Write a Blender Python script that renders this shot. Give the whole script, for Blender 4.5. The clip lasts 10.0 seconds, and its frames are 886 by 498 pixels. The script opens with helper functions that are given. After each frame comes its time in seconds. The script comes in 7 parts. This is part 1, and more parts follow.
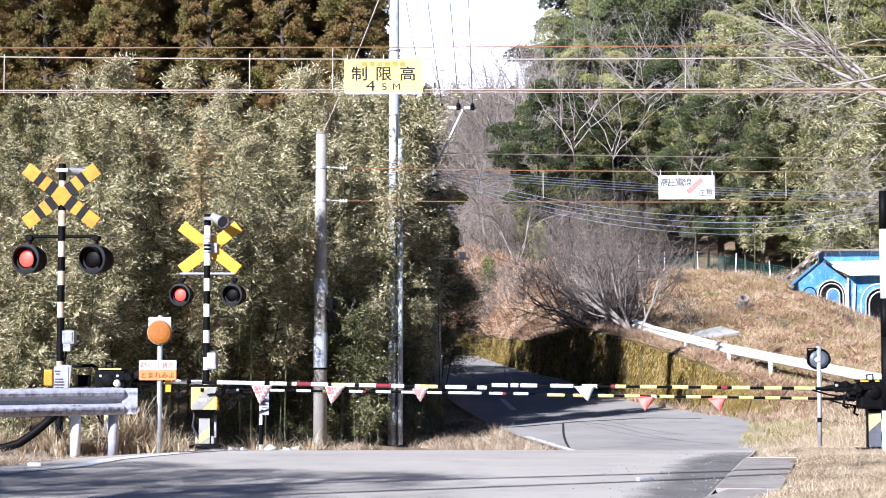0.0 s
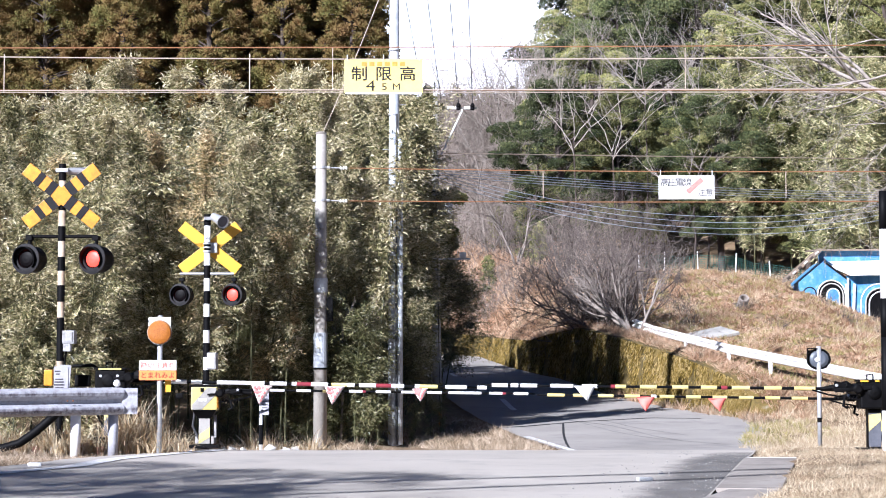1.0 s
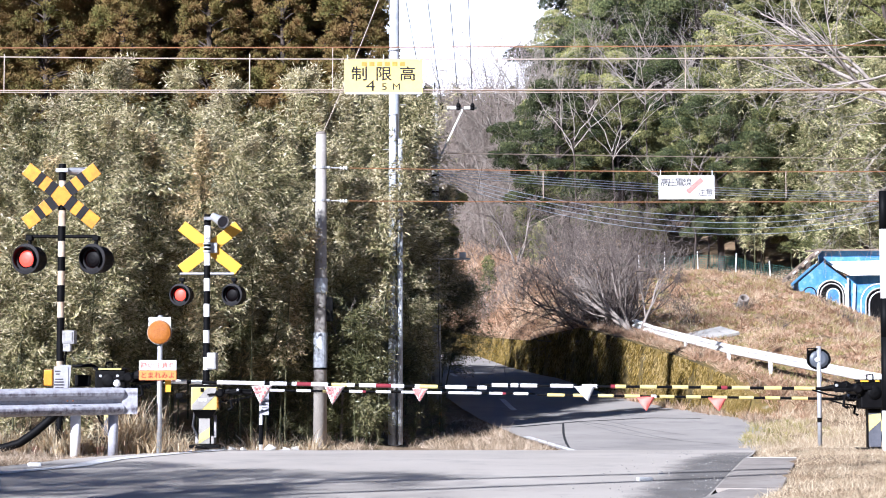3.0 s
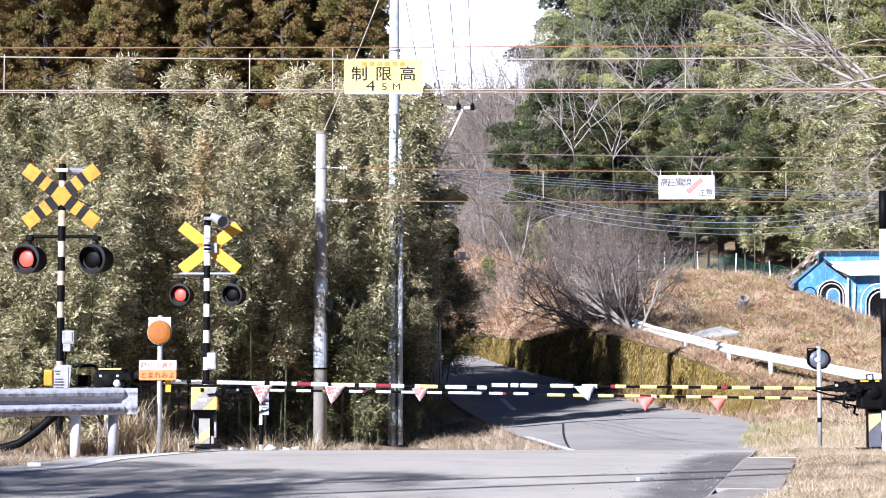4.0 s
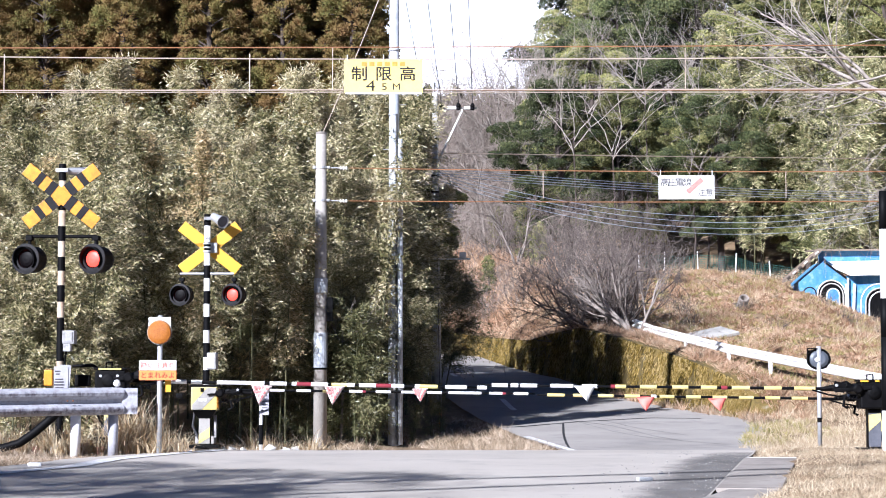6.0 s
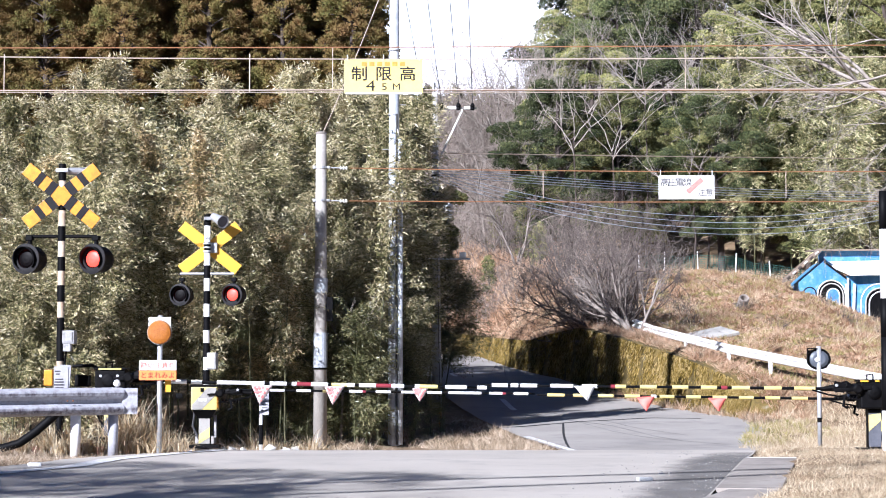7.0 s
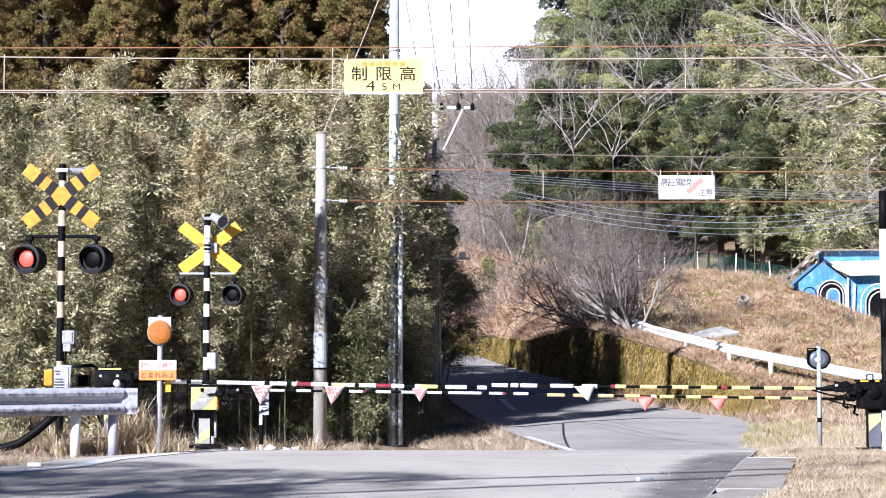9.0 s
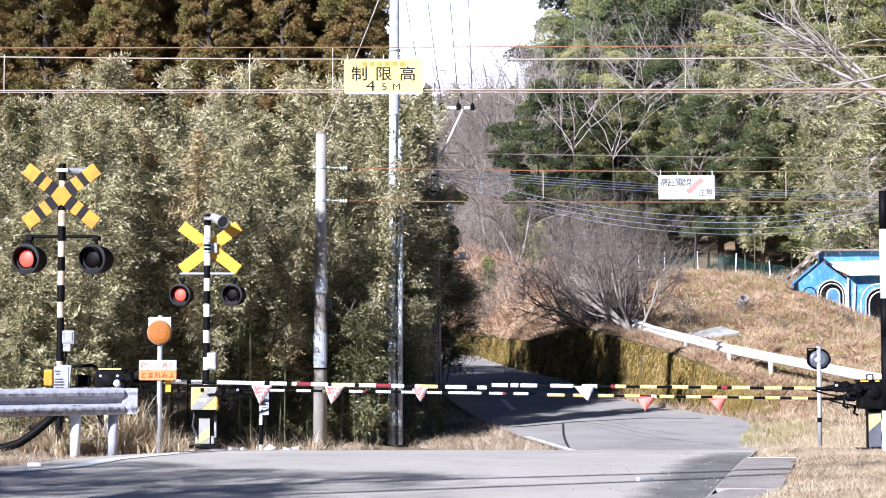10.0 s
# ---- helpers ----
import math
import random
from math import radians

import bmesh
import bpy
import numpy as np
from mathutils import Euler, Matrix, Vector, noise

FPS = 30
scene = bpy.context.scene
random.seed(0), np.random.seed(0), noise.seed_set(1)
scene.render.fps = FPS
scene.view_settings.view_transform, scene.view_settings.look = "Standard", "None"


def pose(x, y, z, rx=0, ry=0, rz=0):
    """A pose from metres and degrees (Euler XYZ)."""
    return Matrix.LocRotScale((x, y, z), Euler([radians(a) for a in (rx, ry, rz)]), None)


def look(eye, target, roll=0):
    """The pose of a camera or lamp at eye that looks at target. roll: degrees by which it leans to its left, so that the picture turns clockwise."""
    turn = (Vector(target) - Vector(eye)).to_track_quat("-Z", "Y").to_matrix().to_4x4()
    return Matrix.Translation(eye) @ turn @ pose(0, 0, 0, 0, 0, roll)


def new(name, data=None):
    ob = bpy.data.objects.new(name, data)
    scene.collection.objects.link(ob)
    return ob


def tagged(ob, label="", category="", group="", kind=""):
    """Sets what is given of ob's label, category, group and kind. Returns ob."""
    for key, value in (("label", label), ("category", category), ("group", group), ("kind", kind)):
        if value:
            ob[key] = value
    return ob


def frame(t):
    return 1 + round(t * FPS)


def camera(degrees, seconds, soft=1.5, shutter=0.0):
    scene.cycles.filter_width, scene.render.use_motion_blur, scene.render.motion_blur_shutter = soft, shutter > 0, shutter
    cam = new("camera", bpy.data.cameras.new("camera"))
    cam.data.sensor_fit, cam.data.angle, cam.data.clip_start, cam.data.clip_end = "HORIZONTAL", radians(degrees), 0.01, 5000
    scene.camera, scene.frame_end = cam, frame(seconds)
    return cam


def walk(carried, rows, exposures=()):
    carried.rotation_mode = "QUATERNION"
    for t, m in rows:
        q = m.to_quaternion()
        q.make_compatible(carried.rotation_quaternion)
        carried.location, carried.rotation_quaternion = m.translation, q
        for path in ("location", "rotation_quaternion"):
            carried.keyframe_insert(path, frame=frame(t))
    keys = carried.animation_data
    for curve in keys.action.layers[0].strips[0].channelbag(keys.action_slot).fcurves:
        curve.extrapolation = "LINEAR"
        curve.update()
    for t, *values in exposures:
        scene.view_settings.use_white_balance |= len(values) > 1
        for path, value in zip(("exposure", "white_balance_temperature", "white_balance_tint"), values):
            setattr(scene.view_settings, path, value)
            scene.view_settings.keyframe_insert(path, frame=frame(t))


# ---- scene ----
cam = camera(24.33, 10.0, soft=1.0)
EYE = pose(0, 0, 0.75, 94.07, 0, 0)
walk(cam, [(0.0, EYE), (10.0, EYE)], [(0.0, 1.34, 4940, 14), (10.0, 1.34, 4940, 14)])

# ---- world, sun, exposure ----
world = bpy.data.worlds.new("sky")
scene.world = world
world.use_nodes = True
sky = world.node_tree.nodes.new("ShaderNodeTexSky")
sky.sky_type = 'NISHITA'
sky.sun_disc = False
sky.sun_elevation = radians(27.5)
sky.sun_rotation = radians(215)
sky.air_density = 1.0
sky.dust_density = 0.2
sky.ozone_density = 10.0
back = world.node_tree.nodes["Background"]
back.inputs["Strength"].default_value = 0.0155
world.node_tree.links.new(sky.outputs[0], back.inputs["Color"])

sun_data = bpy.data.lights.new("sun", 'SUN')
sun_data.energy = 5.0
sun_data.angle = radians(0.5)
sun_data.color = (1.0, 0.855, 0.685)
sun = new("sun", sun_data)
sun.matrix_world = look((-50.9, -72.6, 46.2), (0, 0, 0))


# ---- materials ----
def ramp(nt, stops):
    n = nt.nodes.new("ShaderNodeValToRGB")
    el = n.color_ramp.elements
    while len(el) < len(stops):
        el.new(0.5)
    for e, (pos, col) in zip(el, stops):
        e.position = pos
        e.color = (*col, 1)
    return n


def surface(name, c1, c2, rough=0.7, metal=0.0, scale=4.0, fine=60.0, bump=0.15, stain=None, amount=0.35, spread=0.0, upright=1.0, gloss=0.5):
    """A worn surface: two colours mixed by coarse and fine noise, a stain on top, relief from the fine noise."""
    m = bpy.data.materials.new(name)
    m.use_nodes = True
    nt = m.node_tree
    b = nt.nodes["Principled BSDF"]
    co = nt.nodes.new("ShaderNodeTexCoord")
    big = nt.nodes.new("ShaderNodeTexNoise")
    big.inputs["Scale"].default_value = scale
    big.inputs["Detail"].default_value = 6
    small = nt.nodes.new("ShaderNodeTexNoise")
    small.inputs["Scale"].default_value = fine
    small.inputs["Detail"].default_value = 3
    mp = nt.nodes.new("ShaderNodeMapping")
    mp.inputs["Scale"].default_value = (1, 1, upright)
    nt.links.new(co.outputs["Object"], mp.inputs["Vector"])
    for n in (big, small):
        nt.links.new(mp.outputs[0], n.inputs["Vector"])
    add = nt.nodes.new("ShaderNodeMath")
    add.operation = 'MULTIPLY_ADD'
    add.inputs[1].default_value = 0.45
    nt.links.new(small.outputs["Fac"], add.inputs[0])
    nt.links.new(big.outputs["Fac"], add.inputs[2])
    cr = ramp(nt, [(0.5, c1), (0.95, c2)])
    nt.links.new(add.outputs[0], cr.inputs[0])
    colour = cr.outputs[0]
    if stain:
        sn = nt.nodes.new("ShaderNodeTexNoise")
        sn.inputs["Scale"].default_value = scale * 2.3
        sn.inputs["Detail"].default_value = 8
        sn.inputs["Roughness"].default_value = 0.7
        nt.links.new(co.outputs["Object"], sn.inputs["Vector"])
        sr = ramp(nt, [(0.62 - amount * 0.4, (0, 0, 0)), (0.74, (1, 1, 1))])
        nt.links.new(sn.outputs["Fac"], sr.inputs[0])
        mx = nt.nodes.new("ShaderNodeMix")
        mx.data_type = 'RGBA'
        nt.links.new(sr.outputs[0], mx.inputs["Factor"])
        nt.links.new(colour, mx.inputs["A"])
        mx.inputs["B"].default_value = (*stain, 1)
        colour = mx.outputs["Result"]
    if spread:
        oi = nt.nodes.new("ShaderNodeObjectInfo")
        hs = nt.nodes.new("ShaderNodeHueSaturation")
        mr = nt.nodes.new("ShaderNodeMapRange")
        mr.inputs["To Min"].default_value = 1 - spread
        mr.inputs["To Max"].default_value = 1 + spread
        nt.links.new(oi.outputs["Random"], mr.inputs["Value"])
        nt.links.new(mr.outputs[0], hs.inputs["Value"])
        nt.links.new(colour, hs.inputs["Color"])
        colour = hs.outputs[0]
    nt.links.new(colour, b.inputs["Base Color"])
    b.inputs["Roughness"].default_value = rough
    b.inputs["Metallic"].default_value = metal
    b.inputs["Specular IOR Level"].default_value = gloss
    if bump:
        bn = nt.nodes.new("ShaderNodeBump")
        bn.inputs["Strength"].default_value = bump
        bn.inputs["Distance"].default_value = 0.02
        nt.links.new(add.outputs[0], bn.inputs["Height"])
        nt.links.new(bn.outputs[0], b.inputs["Normal"])
    return m


def leafy(name, stops, translucent=0.3, rough=0.45, spread=0.12, gloss=0.35, own=0.65, patch=0.8):
    """Leaves, needles and blades: each island takes its own colour; some light passes through."""
    m = bpy.data.materials.new(name)
    m.use_nodes = True
    nt = m.node_tree
    b = nt.nodes["Principled BSDF"]
    out = nt.nodes["Material Output"]
    ge = nt.nodes.new("ShaderNodeNewGeometry")
    co = nt.nodes.new("ShaderNodeTexCoord")
    no = nt.nodes.new("ShaderNodeTexNoise")
    no.inputs["Scale"].default_value = patch
    nt.links.new(co.outputs["Object"], no.inputs["Vector"])
    ad = nt.nodes.new("ShaderNodeMath")
    ad.operation = 'MULTIPLY_ADD'
    ad.inputs[1].default_value = 1.35 - own
    nt.links.new(no.outputs["Fac"], ad.inputs[0])
    mu = nt.nodes.new("ShaderNodeMath")
    mu.operation = 'MULTIPLY'
    mu.inputs[1].default_value = own
    nt.links.new(ge.outputs["Random Per Island"], mu.inputs[0])
    nt.links.new(mu.outputs[0], ad.inputs[2])
    cr = ramp(nt, stops)
    nt.links.new(ad.outputs[0], cr.inputs[0])
    oi = nt.nodes.new("ShaderNodeObjectInfo")
    hs = nt.nodes.new("ShaderNodeHueSaturation")
    mr = nt.nodes.new("ShaderNodeMapRange")
    mr.inputs["To Min"].default_value = 1 - spread
    mr.inputs["To Max"].default_value = 1 + spread
    nt.links.new(oi.outputs["Random"], mr.inputs["Value"])
    nt.links.new(mr.outputs[0], hs.inputs["Value"])
    nt.links.new(cr.outputs[0], hs.inputs["Color"])
    nt.links.new(hs.outputs[0], b.inputs["Base Color"])
    b.inputs["Roughness"].default_value = rough
    b.inputs["Specular IOR Level"].default_value = gloss
    tr = nt.nodes.new("ShaderNodeBsdfTranslucent")
    nt.links.new(hs.outputs[0], tr.inputs["Color"])
    mix = nt.nodes.new("ShaderNodeMixShader")
    mix.inputs[0].default_value = translucent
    nt.links.new(b.outputs[0], mix.inputs[1])
    nt.links.new(tr.outputs[0], mix.inputs[2])
    nt.links.new(mix.outputs[0], out.inputs["Surface"])
    return m


def glowing(name, colour, strength):
    m = bpy.data.materials.new(name)
    m.use_nodes = True
    b = m.node_tree.nodes["Principled BSDF"]
    b.inputs["Base Color"].default_value = (*[c * 0.6 for c in colour], 1)
    b.inputs["Emission Color"].default_value = (*colour, 1)
    b.inputs["Emission Strength"].default_value = strength
    return m


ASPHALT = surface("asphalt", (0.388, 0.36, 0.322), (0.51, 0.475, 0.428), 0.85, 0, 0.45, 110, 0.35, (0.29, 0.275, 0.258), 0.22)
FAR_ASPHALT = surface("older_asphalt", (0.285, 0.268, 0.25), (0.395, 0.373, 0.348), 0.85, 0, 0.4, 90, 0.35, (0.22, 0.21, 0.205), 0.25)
PATCH = surface("asphalt_patch", (0.06, 0.06, 0.062), (0.2, 0.195, 0.19), 0.85, 0, 1.6, 34, 0.6, (0.36, 0.35, 0.34), 0.2)
PAINT = surface("road_paint", (0.62, 0.62, 0.62), (0.8, 0.8, 0.8), 0.6, 0, 6, 80, 0.1, (0.3, 0.3, 0.3), 0.2)
FADED_YELLOW = surface("faded_yellow_enamel", (0.46, 0.37, 0.09), (0.56, 0.47, 0.16), 0.5, 0, 4, 50, 0.05, (0.3, 0.26, 0.15), 0.2)
DARK_LINE = surface("black_road_line", (0.02, 0.02, 0.022), (0.05, 0.05, 0.052), 0.6, 0, 4, 60, 0.1)
SEAM = surface("tyre_scuff", (0.19, 0.185, 0.18), (0.3, 0.29, 0.28), 0.8, 0, 5, 60, 0.1)
CONCRETE = surface("concrete", (0.24, 0.23, 0.215), (0.36, 0.35, 0.33), 0.85, 0, 3, 70, 0.25, (0.16, 0.15, 0.14), 0.25)
OLD_CONCRETE = surface("old_brown_concrete", (0.17, 0.15, 0.13), (0.29, 0.265, 0.235), 0.85, 0, 1.5, 40, 0.2, (0.38, 0.35, 0.32), 0.2)
POLE_GREY = surface("pole_concrete", (0.34, 0.33, 0.31), (0.48, 0.47, 0.44), 0.8, 0, 2.5, 50, 0.15, (0.2, 0.19, 0.17), 0.25)
POST_CONCRETE = surface("brown_grey_concrete", (0.29, 0.27, 0.245), (0.43, 0.405, 0.37), 0.85, 0, 3, 50, 0.2, (0.46, 0.44, 0.42), 0.12, upright=0.4)
STEEL_POLE = surface("pole_blue_grey", (0.34, 0.37, 0.42), (0.54, 0.57, 0.61), 0.7, 0.0, 5, 45, 0.15, (0.24, 0.25, 0.28), 0.25)
GALV = surface("galvanised", (0.36, 0.37, 0.39), (0.5, 0.51, 0.53), 0.5, 0.35, 8, 90, 0.05, (0.28, 0.24, 0.2), 0.15)
STAINED_GREY = surface("stained_grey_enamel", (0.24, 0.24, 0.25), (0.42, 0.42, 0.42), 0.6, 0, 5, 50, 0.05, (0.07, 0.065, 0.06), 0.35)
LAMP_BACK = surface("blue_grey_enamel", (0.07, 0.08, 0.1), (0.13, 0.145, 0.175), 0.45, 0.2, 6, 50, 0.05)
NOTICE = surface("weathered_notice", (0.3, 0.3, 0.35), (0.43, 0.43, 0.47), 0.55, 0, 6, 40, 0.03, (0.3, 0.29, 0.32), 0.3)
SLAB = surface("slab_concrete", (0.24, 0.215, 0.19), (0.36, 0.33, 0.3), 0.9, 0, 1.4, 60, 0.3, (0.17, 0.155, 0.14), 0.3)
SLAB_END = surface("pale_slab_end", (0.5, 0.48, 0.46), (0.64, 0.62, 0.6), 0.85, 0, 3, 60, 0.2)
WHITE_RAIL = surface("white_rail_paint", (0.78, 0.78, 0.78), (0.86, 0.86, 0.86), 0.5, 0, 4, 40, 0.05)
WHITE = surface("white_enamel", (0.72, 0.72, 0.7), (0.85, 0.85, 0.84), 0.45, 0, 6, 50, 0.04, (0.45, 0.4, 0.33), 0.1)
CREAM = surface("aged_white_paint", (0.36, 0.255, 0.165), (0.62, 0.53, 0.41), 0.55, 0, 3.5, 50, 0.06, (0.4, 0.26, 0.15), 0.2)
BLACK = surface("black_paint", (0.0018, 0.0018, 0.0022), (0.005, 0.005, 0.006), 0.6, 0, 6, 60, 0.05, gloss=0.1)
IRON = surface("dark_iron", (0.0012, 0.0012, 0.0016), (0.0045, 0.0042, 0.005), 0.6, 0.0, 9, 80, 0.15, gloss=0.1)
YELLOW = surface("yellow_enamel", (0.62, 0.26, 0.0), (0.72, 0.36, 0.002), 0.45, 0, 4.5, 60, 0.03, (0.5, 0.15, 0.003), 0.75)
YELLOW_BACK = surface("yellow_back_enamel", (0.62, 0.335, 0.012), (0.68, 0.385, 0.02), 0.45, 0, 5, 60, 0.03)
DARK_GREY = surface("faded_black_enamel", (0.005, 0.0048, 0.006), (0.015, 0.014, 0.016), 0.5, 0, 6, 60, 0.05, gloss=0.2)
SLATE_GREY = surface("slate_grey_enamel", (0.07, 0.075, 0.095), (0.12, 0.125, 0.15), 0.5, 0, 6, 60, 0.05)
RED_INK = surface("faded_dark_red_ink", (0.2, 0.036, 0.012), (0.29, 0.06, 0.02), 0.5, 0, 20, 60, 0)
PALE_YELLOW = surface("sign_yellow", (0.74, 0.56, 0.14), (0.8, 0.65, 0.21), 0.45, 0, 3, 40, 0.02)
ORANGE = surface("sign_orange", (0.74, 0.2, 0.035), (0.78, 0.25, 0.06), 0.5, 0, 4, 40, 0.02)
PALE_ORANGE = surface("faded_orange_ink", (0.7, 0.2, 0.02), (0.72, 0.3, 0.04), 0.5, 0, 20, 60, 0)
PINK = surface("faded_red_ink", (0.6, 0.1, 0.08), (0.7, 0.2, 0.16), 0.5, 0, 20, 60, 0)
INK = surface("black_ink", (0.01, 0.01, 0.014), (0.03, 0.03, 0.035), 0.6, 0, 20, 60, 0, gloss=0.15)
GREY_INK = surface("faded_grey_ink", (0.035, 0.033, 0.04), (0.075, 0.072, 0.08), 0.5, 0, 20, 60, 0)
RED = surface("red_reflector", (0.17, 0.018, 0.03), (0.26, 0.032, 0.045), 0.4, 0, 8, 60, 0.02)
DOT_RED = surface("faded_red_print", (0.42, 0.09, 0.09), (0.62, 0.24, 0.22), 0.8, 0, 9, 90, 0)
SLEEVE_YELLOW = surface("faded_sleeve_yellow", (0.56, 0.46, 0.14), (0.68, 0.58, 0.24), 0.5, 0, 6, 60, 0.03, (0.5, 0.45, 0.3), 0.2)
RED_CLOTH = surface("red_cloth", (0.76, 0.13, 0.1), (0.84, 0.22, 0.18), 0.8, 0, 9, 90, 0.1)
WHITE_CLOTH = surface("white_cloth", (0.6, 0.6, 0.59), (0.78, 0.78, 0.76), 0.85, 0, 9, 90, 0.1)
WASHED_CLOTH = surface("pinkish_washed_cloth", (0.62, 0.46, 0.45), (0.76, 0.66, 0.64), 0.85, 0, 11, 90, 0.1)
BLUE = surface("blue_panel", (0.045, 0.17, 0.4), (0.11, 0.29, 0.53), 0.6, 0, 1.6, 14, 0.08, (0.32, 0.45, 0.58), 0.28, upright=0.35)
ROOF = surface("pale_sheet_roof", (0.6, 0.6, 0.58), (0.78, 0.78, 0.76), 0.5, 0.1, 1.5, 30, 0.08, (0.35, 0.3, 0.25), 0.2)
WOOD = surface("grey_timber", (0.16, 0.12, 0.09), (0.3, 0.24, 0.18), 0.85, 0, 4, 40, 0.3)
RUST = surface("rusty_rail", (0.09, 0.04, 0.025), (0.2, 0.1, 0.06), 0.75, 0.3, 8, 80, 0.3)
BALLAST = surface("ballast", (0.12, 0.1, 0.085), (0.28, 0.25, 0.22), 0.9, 0, 6, 40, 0.8)
SOIL = surface("dry_soil", (0.13, 0.085, 0.046), (0.28, 0.2, 0.115), 0.95, 0, 1.3, 25, 0.6, (0.09, 0.08, 0.03), 0.3)
MOSS_WALL = surface("mossy_concrete", (0.042, 0.034, 0.012), (0.2, 0.14, 0.033), 0.95, 0, 1.4, 14, 0.8, (0.36, 0.33, 0.26), 0.05, upright=0.4)
BARK = surface("bark", (0.04, 0.03, 0.025), (0.09, 0.072, 0.06), 0.95, 0, 4, 40, 0.5)
GREY_BARK = surface("pale_bark", (0.18, 0.155, 0.135), (0.34, 0.3, 0.265), 0.9, 0, 4, 40, 0.3)
PALE_BARK = surface("silvery_bark", (0.27, 0.235, 0.205), (0.46, 0.415, 0.37), 0.9, 0, 7, 40, 0.5, (0.16, 0.14, 0.12), 0.3)
PALE_PINK = surface("washed_out_red_ink", (0.52, 0.17, 0.15), (0.6, 0.25, 0.22), 0.5, 0, 14, 60, 0)
TWIG = surface("twig_bark", (0.05, 0.04, 0.032), (0.16, 0.135, 0.115), 0.9, 0, 4, 40, 0.2)
BUSH_BARK = surface("dark_bush_bark", (0.055, 0.043, 0.038), (0.2, 0.165, 0.148), 0.9, 0, 4, 40, 0.2)
PALE_TWIG = surface("pale_twig_bark", (0.17, 0.138, 0.115), (0.34, 0.29, 0.25), 0.9, 0, 4, 40, 0.2)
CULM = surface("bamboo_culm", (0.04, 0.045, 0.015), (0.11, 0.105, 0.045), 0.5, 0, 2, 30, 0.1)
CABLE = surface("cable_sheath", (0.02, 0.02, 0.022), (0.05, 0.05, 0.055), 0.6, 0, 5, 40, 0)
COPPER = surface("copper_wire", (0.3, 0.14, 0.06), (0.42, 0.22, 0.11), 0.5, 0.4, 1, 40, 0)
PALE_WIRE = surface("pale_wire", (0.42, 0.34, 0.27), (0.54, 0.46, 0.38), 0.5, 0.2, 1, 40, 0)
BLUE_WIRE = surface("blue_grey_cable", (0.34, 0.4, 0.5), (0.46, 0.52, 0.6), 0.5, 0, 1, 40, 0)
PORCELAIN = surface("porcelain", (0.75, 0.75, 0.74), (0.85, 0.85, 0.84), 0.25, 0, 5, 40, 0)
AMBER = surface("amber_lens", (0.22, 0.066, 0.002), (0.4, 0.145, 0.008), 0.35, 0, 70, 180, 0.5, gloss=0.35)
DARK_LENS = surface("unlit_lens", (0.001, 0.0008, 0.0012), (0.002, 0.001, 0.0018), 0.55, 0, 10, 40, 0, gloss=0.12)
NET = surface("green_net", (0.02, 0.08, 0.065), (0.04, 0.13, 0.105), 0.8, 0, 3, 30, 0)
RED_GLOW = glowing("lit_red_lens", (1.0, 0.05, 0.022), 0.95)

BAMBOO_LEAF = leafy("bamboo_leaf", [(0.27, (0.022, 0.026, 0.011)), (0.47, (0.15, 0.152, 0.058)), (0.68, (0.365, 0.325, 0.16)), (0.92, (0.65, 0.575, 0.385))], 0.1, 0.36, gloss=0.45, own=0.5)
OCHRE_BAMBOO = leafy("ochre_bamboo_leaf", [(0.27, (0.03, 0.03, 0.012)), (0.45, (0.18, 0.155, 0.06)), (0.66, (0.43, 0.335, 0.15)), (0.9, (0.72, 0.57, 0.34))], 0.1, 0.4, gloss=0.4, own=0.5)
# Greener, darker leaf; part of the grove's shade is put into this colour.
SHADE_BAMBOO = leafy("shade_green_bamboo_leaf", [(0.28, (0.03, 0.038, 0.017)), (0.5, (0.095, 0.102, 0.038)), (0.75, (0.23, 0.222, 0.1)), (0.95, (0.46, 0.42, 0.24))], 0.3, 0.34, gloss=0.5, own=0.5)
CEDAR_LEAF = leafy("cedar_needle", [(0.3, (0.115, 0.125, 0.036)), (0.52, (0.2, 0.18, 0.056)), (0.75, (0.235, 0.16, 0.06)), (0.98, (0.29, 0.18, 0.08))], 0.1, 0.8, gloss=0.15, own=0.25, patch=0.9)
BROAD_LEAF = leafy("evergreen_leaf", [(0.3, (0.012, 0.017, 0.008)), (0.52, (0.064, 0.078, 0.026)), (0.73, (0.2, 0.2, 0.066)), (0.95, (0.37, 0.35, 0.15))], 0.06, 0.5, 0.4, gloss=0.2, own=0.4, patch=0.9)
# Darkened leaf colour standing in for shaded gaps between the hillside crowns.
RECESS_LEAF = leafy("recess_evergreen_leaf", [(0.3, (0.008, 0.012, 0.007)), (0.55, (0.03, 0.042, 0.016)), (0.78, (0.09, 0.105, 0.038)), (0.96, (0.2, 0.21, 0.09))], 0.04, 0.5, 0.3, gloss=0.2, own=0.4, patch=0.9)
YELLOW_BAMBOO = leafy("yellow_bamboo_leaf", [(0.25, (0.06, 0.07, 0.028)), (0.48, (0.19, 0.205, 0.08)), (0.72, (0.38, 0.37, 0.17)), (0.93, (0.66, 0.59, 0.36))], 0.25, 0.4, gloss=0.45)
DRY_GRASS = leafy("dry_grass", [(0.2, (0.22, 0.16, 0.10)), (0.5, (0.4, 0.31, 0.2)), (0.8, (0.58, 0.48, 0.33)), (0.95, (0.7, 0.61, 0.45))], 0.25, 0.8)
